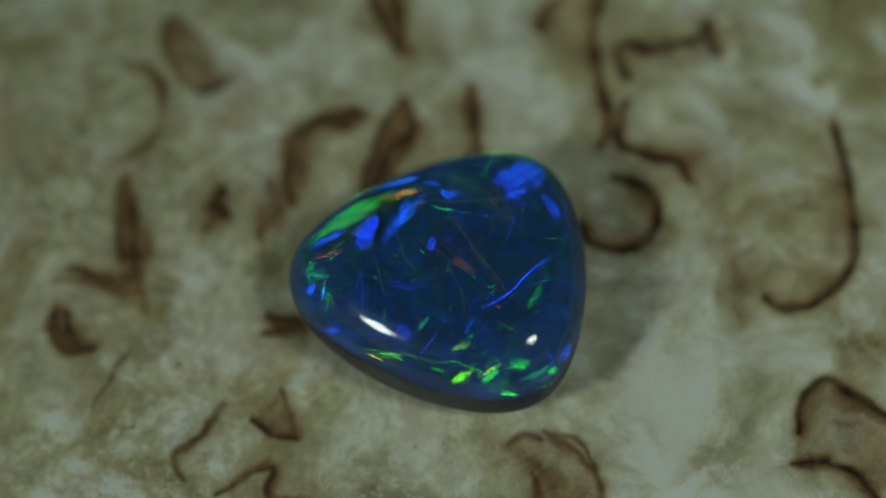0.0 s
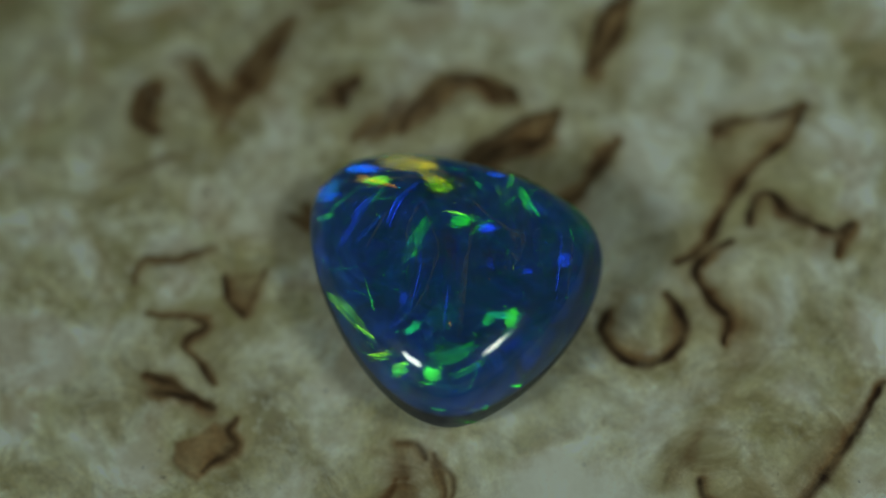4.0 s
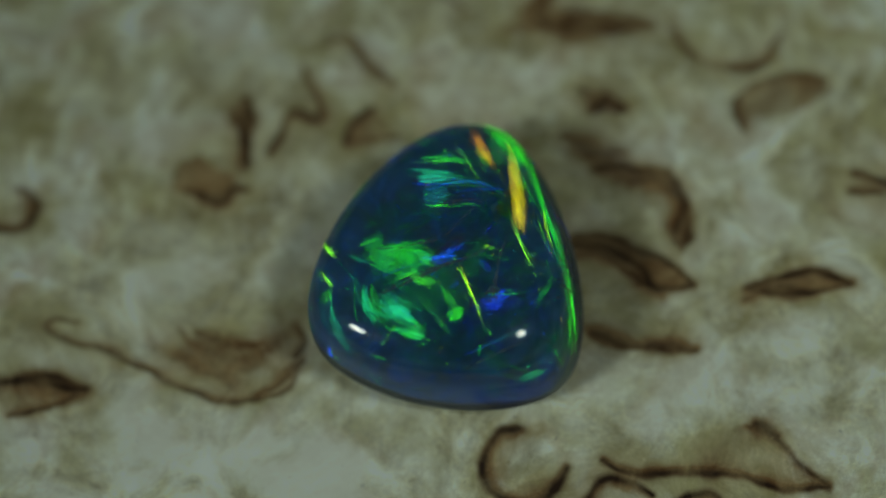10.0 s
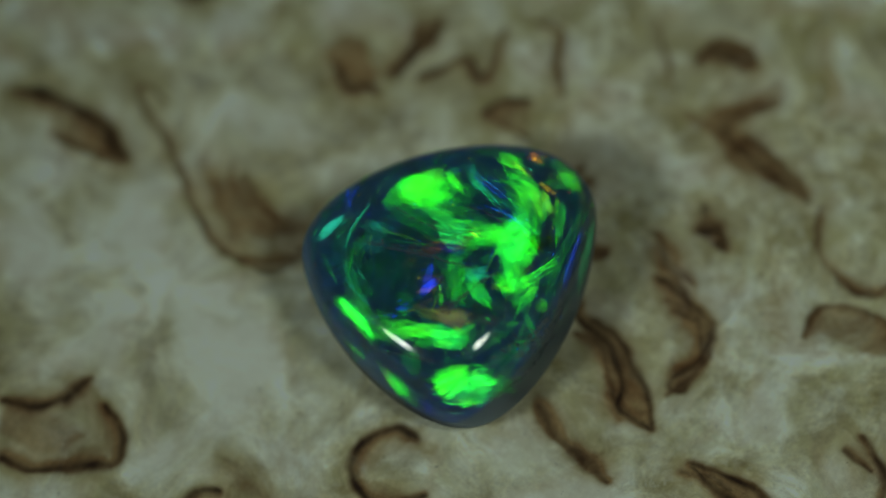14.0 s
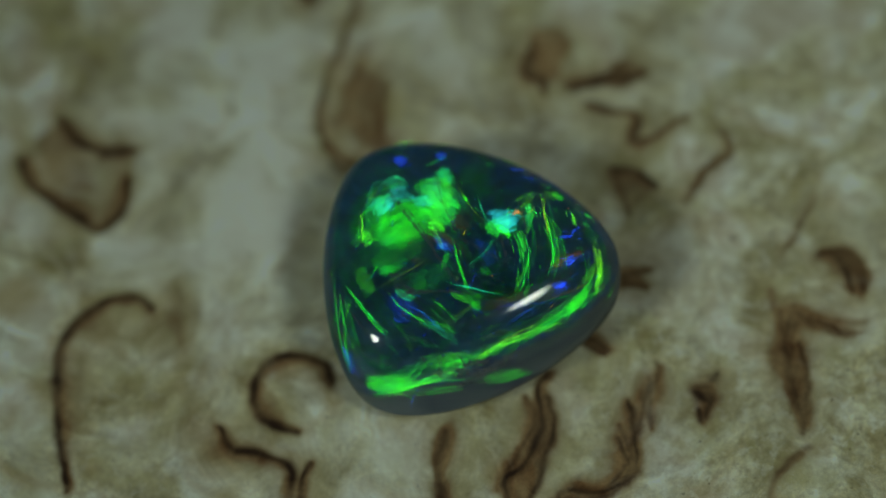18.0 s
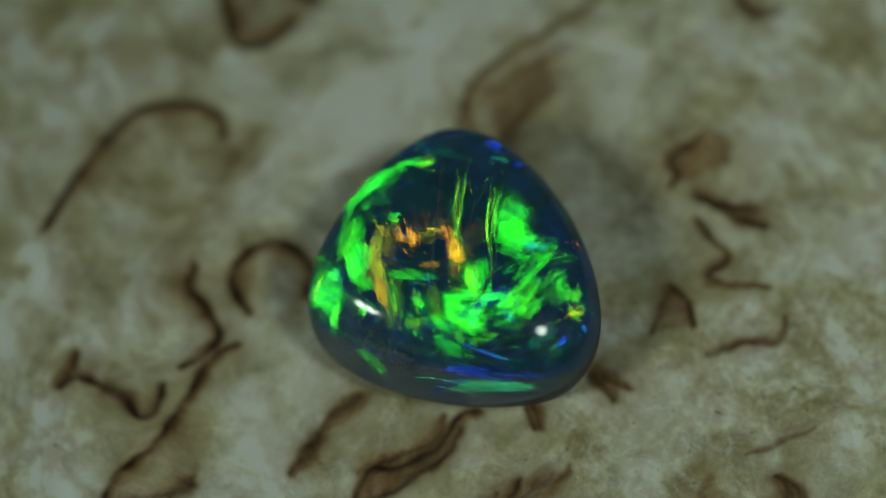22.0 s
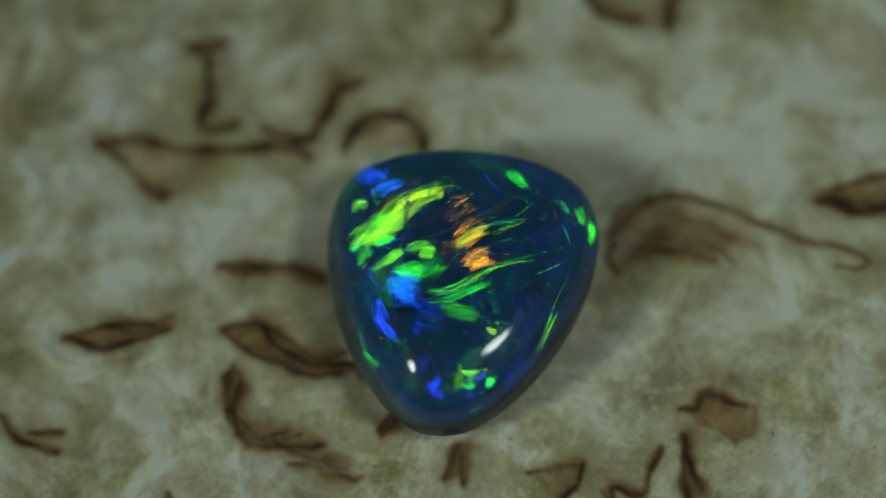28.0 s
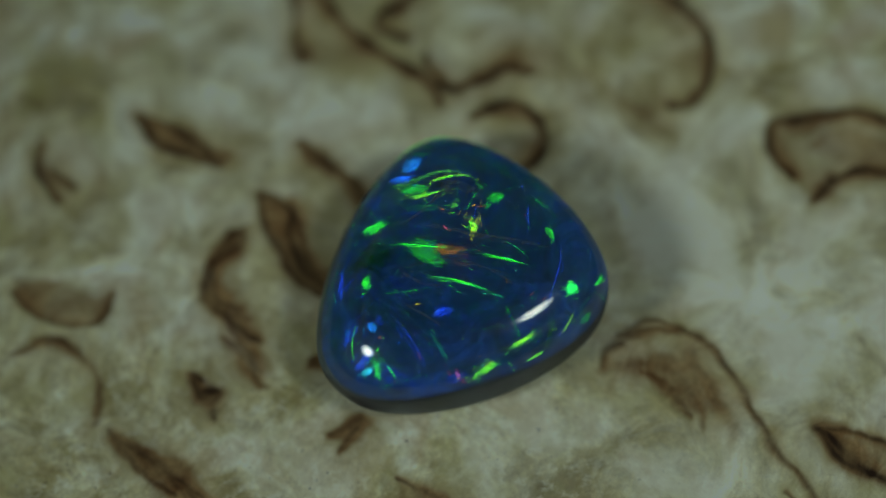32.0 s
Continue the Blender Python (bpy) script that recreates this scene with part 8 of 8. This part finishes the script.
flake(-6.22, -0.62, 0.93, 0.49, 49, ORANGE, 0.7, -139.6)
flake(1.58, -1.11, 3.87, 2.44, -168, GREEN, 1.1, -189.5)
flake(-0.73, -2.83, 2.35, 1.88, 120, GREEN, 0.9, -189.5, "left")
flake(1.44, -2.57, 0.91, 1.13, -177, CYAN, 0.6, -189.5)
flake(1.71, 6.49, 4.89, 0.47, 165, GREEN, 1.0, -189.5)
flake(-3.20, 5.12, 5.74, 0.58, -155, LIME, 0.9, -189.5)
flake(-5.94, 2.89, 2.22, 0.48, -118, LIME, 0.8, -189.5)
flake(3.21, 4.49, 2.05, 1.85, 163, GREEN, 1.1, -218.6)
flake(2.38, 3.16, 2.50, 0.96, 137, GREEN, 0.9, -218.6)
flake(-2.80, 2.74, 2.20, 2.18, -141, GREEN, 1.1, -218.6)
flake(-2.59, -2.39, 2.33, 2.37, -152, GREEN, 1.0, -218.6)
flake(-3.92, 0.36, 2.68, 1.12, -108, GREEN, 0.9, -218.6)
flake(5.44, -1.21, 3.64, 0.77, -149, GREEN, 1.0, -218.6)
flake(3.50, -2.54, 1.94, 0.40, -161, GREEN, 0.9, -218.6)
flake(1.23, 3.30, 3.81, 0.68, 125, YELLOW, 0.6, -218.6)
flake(1.91, 0.91, 1.08, 0.32, 152, ORANGE, 0.9, -218.6)
flake(1.15, 0.52, 1.13, 0.38, 139, ORANGE, 0.9, -218.6)
flake(-0.78, 0.42, 3.21, 0.56, 127, ORANGE, 0.8, -218.6)
flake(0.67, -0.20, 1.16, 0.28, -151, YELLOW, 0.8, -218.6)
flake(-0.14, 1.55, 1.17, 0.54, -144, ORANGE, 0.5, -218.6)
flake(-2.05, 0.98, 2.23, 0.67, 133, LIME, 0.8, -218.6)
flake(-3.90, -0.55, 5.42, 0.17, -110, GREEN, 0.8, -218.6)
flake(-4.14, 0.90, 4.02, 0.19, -122, GREEN, 0.8, -218.6)
flake(0.62, -1.81, 2.60, 0.16, 117, LIME, 0.7, -218.6)
flake(-1.22, -2.06, 3.94, 0.14, 117, LIME, 0.7, -218.6)
flake(-1.43, -2.57, 3.47, 0.14, 117, LIME, 0.7, -218.6)
flake(-6.16, -0.36, 0.90, 0.31, -127, YELLOW, 0.8, -218.6)
flake(4.24, 2.64, 5.14, 0.76, -82, GREEN, 1.2, -238.3)
flake(4.06, 2.45, 1.12, 2.10, -102, GREEN, 1.2, -238.3)
flake(4.45, -1.46, 3.70, 0.36, -121, GREEN, 0.8, -238.3)
# single strokes, from turn to turn
flake(-6.03, -0.18, 1.49, 0.67, 42, SKY, 0.8, -29.4)
flake(-4.67, -0.46, 1.66, 0.24, 72, BLUE, 0.8, -29.4)
flake(-3.42, 1.33, 1.58, 0.20, 96, BLUE, 0.8, -29.4)
flake(-1.08, -2.15, 4.11, 0.15, -65, BLUE, 0.5, -29.4)
flake(0.91, -2.34, 2.70, 0.13, -58, BLUE, 0.5, -29.4)
flake(-2.65, -5.86, 3.89, 0.48, -17, LIME, 0.7, -29.4)
flake(-0.15, -6.70, 1.49, 0.24, 54, LIME, 0.9, -29.4)
flake(2.09, -5.24, 0.80, 0.65, 28, GREEN, 0.8, -29.4)
flake(1.08, -6.52, 1.28, 0.38, 67, GREEN, 0.6, -29.4)
flake(3.53, -1.49, 1.74, 0.41, 26, TEAL, 0.8, -29.4)
flake(-5.71, 4.38, 2.26, 1.03, 44, LIME, 0.8, -29.4)
flake(-3.21, 2.72, 1.36, 0.88, 9, YELLOW, 0.6, -29.4)
flake(-4.97, 1.01, 1.76, 0.44, 25, YELLOW, 0.7, -29.4)
flake(4.01, 2.16, 3.93, 0.16, -48, BLUE, 0.5, -29.4)
flake(0.51, 1.91, 0.77, 0.43, -27, BLUE, 0.7, -29.4)
flake(-2.08, -0.99, 1.82, 0.50, 59, GREEN, 0.6, -79.2)
flake(-2.62, 3.35, 1.80, 0.58, 28, YELLOW, 0.8, -79.2)
flake(-1.37, 4.95, 4.39, 0.30, 37, LIME, 0.8, -79.2)
flake(1.81, 5.80, 2.49, 0.34, 0, GREEN, 0.8, -79.2)
flake(-0.50, 0.13, 1.64, 0.40, 116, BLUE, 0.9, -79.2)
flake(0.12, -0.43, 0.88, 0.24, 93, TEAL, 0.8, -79.2)
flake(0.01, 2.05, 1.78, 0.17, 78, GREEN, 0.9, -79.2)
flake(1.57, 3.08, 1.71, 0.18, 85, GREEN, 0.9, -79.2)
flake(0.58, 4.01, 2.97, 0.16, 87, GREEN, 0.8, -79.2)
flake(2.77, 1.51, 1.68, 0.37, 109, TEAL, 0.7, -79.2)
flake(-0.07, -6.39, 1.46, 0.36, 66, LIME, 1.0, -79.2)
flake(1.36, -5.67, 0.97, 0.25, 53, LIME, 1.0, -79.2)
flake(1.74, -3.89, 1.85, 0.31, 42, TEAL, 0.6, -79.2)
flake(3.68, -2.34, 2.64, 0.36, 62, TEAL, 0.6, -79.2)
flake(4.35, -4.55, 1.62, 0.23, 2, GREEN, 0.5, -79.2)
flake(-4.42, -0.23, 2.22, 0.22, 69, GREEN, 0.8, -79.2)
flake(-5.87, -1.42, 1.08, 0.50, 72, GREEN, 0.7, -79.2)
flake(-6.03, -0.11, 1.03, 0.82, 63, TEAL, 0.7, -79.2)
flake(-6.04, 0.92, 0.74, 0.43, 19, ORANGE, 0.8, -79.2)
flake(-4.83, 2.66, 2.94, 0.49, 54, GREEN, 0.7, -79.2)
flake(1.04, 2.59, 5.45, 1.02, -54, LIME, 0.8, -277.1)
flake(3.24, 3.23, 0.84, 0.78, -135, BLUE, 0.9, -277.1)
flake(3.76, 3.76, 6.40, 0.24, -143, SKY, 0.9, -277.1)
flake(-2.73, 2.20, 1.74, 1.02, -109, SKY, 0.8, -277.1)
flake(-2.36, -0.16, 3.08, 0.23, -82, GREEN, 1.0, -277.1)
flake(-0.04, -0.95, 1.57, 0.62, -37, ORANGE, 0.8, -277.1)
flake(-1.42, -1.66, 1.34, 0.44, -78, ORANGE, 0.6, -277.1)
flake(0.21, -1.43, 3.39, 0.16, -71, LIME, 0.8, -277.1)
flake(-1.82, -1.83, 5.85, 0.14, -71, LIME, 0.7, -277.1)
flake(-5.96, -0.75, 0.89, 0.17, -128, LIME, 1.0, -277.1)
flake(-6.56, -1.98, 0.81, 0.29, -118, GREEN, 1.0, -277.1)
flake(1.65, -6.91, 1.26, 0.58, -125, GREEN, 0.9, -277.1)
flake(3.03, -2.72, 1.31, 0.27, -157, GREEN, 0.7, -277.1)
flake(5.26, -6.96, 5.16, 0.29, 177, GREEN, 0.7, -277.1)
flake(5.94, -0.20, 5.99, 2.07, 173, GREEN, 0.7, -208.9)
flake(3.96, -1.57, 2.32, 0.71, -112, GREEN, 0.8, -208.9)
flake(3.29, 5.06, 1.46, 1.62, 152, GREEN, 0.7, -208.9)
flake(-2.56, 3.59, 2.53, 1.50, -134, GREEN, 0.6, -208.9)
flake(-2.51, -3.25, 1.21, 2.04, -170, GREEN, 0.6, -208.9)
flake(-3.38, -2.07, 1.21, 0.48, -144, GREEN, 0.9, -208.9)
flake(-3.06, 4.51, 1.50, 0.53, -155, GREEN, 0.9, -208.9)
flake(2.06, 2.68, 3.11, 0.65, 126, YELLOW, 0.5, -208.9)
flake(1.49, 0.43, 1.34, 0.37, 135, ORANGE, 0.7, -208.9)
flake(-0.34, 0.00, 1.99, 0.72, 142, ORANGE, 0.6, -208.9)
flake(-0.99, 4.65, 1.11, 0.77, 166, LIME, 0.6, -208.9)
flake(4.78, 3.54, 2.74, 1.08, 95, GREEN, 1.1, -164.4)
flake(0.93, 6.36, 5.57, 0.26, 175, LIME, 1.0, -164.4)
flake(-3.96, 5.15, 5.51, 0.26, -146, GREEN, 1.0, -164.4)
flake(-3.09, -0.97, 1.85, 0.91, 72, CYAN, 0.6, -164.4)
flake(-3.68, 0.46, 4.81, 0.18, 83, GREEN, 1.0, -164.4)
flake(-4.49, 0.32, 3.75, 0.21, 83, GREEN, 1.0, -164.4)
flake(6.21, 1.15, 4.05, 0.31, 59, LIME, 0.8, -164.4)
flake(4.23, 1.89, 3.23, 0.15, 135, GREEN, 0.8, -164.4)
flake(2.82, 4.00, 2.64, 0.14, 106, GREEN, 0.7, -164.4)
flake(0.09, -0.76, 4.62, 0.19, 120, TEAL, 0.8, -164.4)
flake(3.67, -1.65, 2.23, 0.52, 77, GREEN, 0.8, -164.4)
flake(-0.30, 0.38, 2.26, 0.29, 133, SKY, 0.9, -164.4)
flake(-1.67, 0.65, 2.16, 0.14, 58, TEAL, 0.8, -164.4)
flake(0.49, 3.82, 2.76, 0.12, 117, GREEN, 0.7, -164.4)
flake(-5.86, 1.34, 2.63, 0.29, 97, GREEN, 0.7, -164.4)
flake(1.99, -3.89, 2.25, 0.25, 146, TEAL, 0.7, -164.4)
flake(0.26, -2.55, 3.56, 1.69, 70, GREEN, 0.7, -109.6)
flake(3.08, -2.31, 3.59, 0.97, 54, TEAL, 0.8, -109.6)
flake(2.46, 0.33, 2.18, 0.55, 30, GREEN, 0.6, -109.6)
flake(-3.67, 4.49, 6.75, 0.53, 35, GREEN, 1.0, -109.6)
flake(1.36, 6.16, 4.92, 0.65, -2, GREEN, 1.0, -109.6)
flake(-4.27, 0.43, 2.92, 0.12, 30, LIME, 0.9, -109.6)
flake(1.69, 1.07, 3.60, 0.15, 28, LIME, 0.9, -109.6)
flake(-1.34, 3.48, 4.29, 0.18, 30, LIME, 0.8, -109.6)
flake(-3.69, -0.40, 5.56, 0.26, 77, CYAN, 0.7, -109.6)
flake(-4.59, -0.38, 2.11, 0.29, 72, GREEN, 0.8, -109.6)
# fine cracks and healed scratches near the skin
crack(0.13, (-0.20, 1.80), (0.78, -0.87), (1.72, -2.50))
crack(0.10, (-1.01, 0.06), (-0.27, -2.41), (-0.13, -3.79))
crack(0.10, (-2.35, 0.97), (-0.79, -0.21))
crack(0.21, (1.09, 2.10), (1.53, 2.03), (2.04, 2.12))
crack(0.13, (1.87, 1.24), (2.55, 1.16))
crack(0.10, (-3.47, 0.09), (-3.86, -2.14))
crack(0.13, (-0.72, 2.49), (0.88, -0.77), (2.15, -3.12))
crack(0.10, (-1.09, -0.41), (0.10, -2.98))
crack(0.13, (-2.25, -0.91), (-2.69, 1.58))
crack(0.13, (3.52, 3.52), (5.73, 1.11))
crack(0.13, (0.54, -0.06), (1.97, -2.72))
crack(0.16, (1.11, 2.09), (2.12, 1.91))
crack(0.16, (-1.40, 3.01), (1.65, 2.00))
crack(0.16, (0.69, 2.33), (2.43, 1.29))
crack(0.16, (2.21, 1.55), (1.66, 2.25), (1.24, 2.02))
crack(0.26, (3.99, 6.03), (1.35, 7.28), (-1.33, 7.17))
crack(0.21, (0.37, 7.15), (-1.53, 7.51))
crack(0.31, (0.83, 6.74), (-1.78, 6.89))
crack(0.36, (-0.89, 6.32), (-1.61, 6.96))
crack(0.30, (1.34, 5.98), (-0.67, 6.78), (-2.67, 6.56))
crack(0.10, (-2.27, 6.64), (-2.58, 6.08))
crack(0.10, (-3.15, 5.78), (-3.24, 5.40))
crack(0.10, (-1.92, 6.64), (-1.99, 6.25))
crack(0.22, (0.94, 5.69), (-0.26, 6.27), (-1.77, 6.31))
crack(0.10, (-0.34, 6.31), (-0.02, 5.70))
crack(0.10, (0.20, 6.72), (0.09, 6.30))
crack(0.10, (1.44, 5.90), (1.65, 5.13))
crack(0.26, (1.18, 6.52), (-1.50, 6.81), (-3.08, 6.35))
crack(0.10, (1.51, 6.21), (0.86, 6.06))
crack(0.10, (-1.25, 6.54), (-1.85, 6.06))
crack(0.10, (0.60, 6.81), (-0.09, 6.61))
crack(0.30, (0.25, 6.30), (-1.54, 6.44))
crack(0.10, (-0.82, 6.35), (-1.49, 5.68))
crack(0.10, (-1.23, 6.52), (-1.10, 6.08))
crack(0.10, (-0.90, 6.31), (-1.02, 5.90))
crack(0.30, (1.28, 6.38), (-0.55, 6.95), (-2.61, 6.67))
crack(0.10, (1.28, 6.55), (1.49, 6.40))
crack(0.10, (0.62, 5.90), (0.72, 5.40))
crack(0.10, (-0.31, 7.18), (0.13, 6.51))
crack(0.24, (1.06, 5.96), (-0.76, 6.41))
crack(0.10, (0.73, 6.16), (1.10, 5.62))
crack(0.10, (-0.47, 6.48), (-0.57, 5.99))
crack(0.10, (0.83, 6.08), (1.01, 5.46))
crack(0.24, (0.94, 6.09), (-0.90, 6.64), (-2.47, 6.46))
crack(0.10, (-1.55, 6.12), (-1.58, 5.64))
crack(0.10, (1.19, 6.44), (0.92, 5.78))
crack(0.10, (-0.59, 6.97), (-0.94, 6.46))
crack(0.26, (1.80, 5.87), (0.82, 6.37), (-0.26, 6.37))
crack(0.10, (0.03, 6.91), (-0.02, 6.61))
crack(0.10, (-1.12, 6.67), (-2.02, 6.55))
crack(0.10, (0.82, 6.27), (0.73, 5.99))

glitter(5000, 0.34, 0.022, 0.9, 3)
glitter(900, 2.2, 0.020, 0.9, 4)
lay_fire()
build_bark(SLAB)

TURNS = ((0, 0.0), (1.5, -14.2), (3, -29.4), (5.5, -53.9), (7, -68.9), (8.5, -84.4), (10, -99.8), (11.5, -114.5), (13, -129.5), (14.5, -144.6), (16.5, -164.4), (18, -179.6), (19.5, -194.5), (21, -208.9), (22.5, -223.5), (24, -238.3), (25.5, -252.8), (27.5, -272.3), (29, -286.8), (30.5, -301.1), (32, -315.1))


def motions():
    """The slab turns steadily under the camera, and the stone rides on it."""
    for thing in (SLAB, OPAL):
        walk(thing, [(t, pose(0, 0, 0, 0, 0, a)) for t, a in TURNS])


motions()
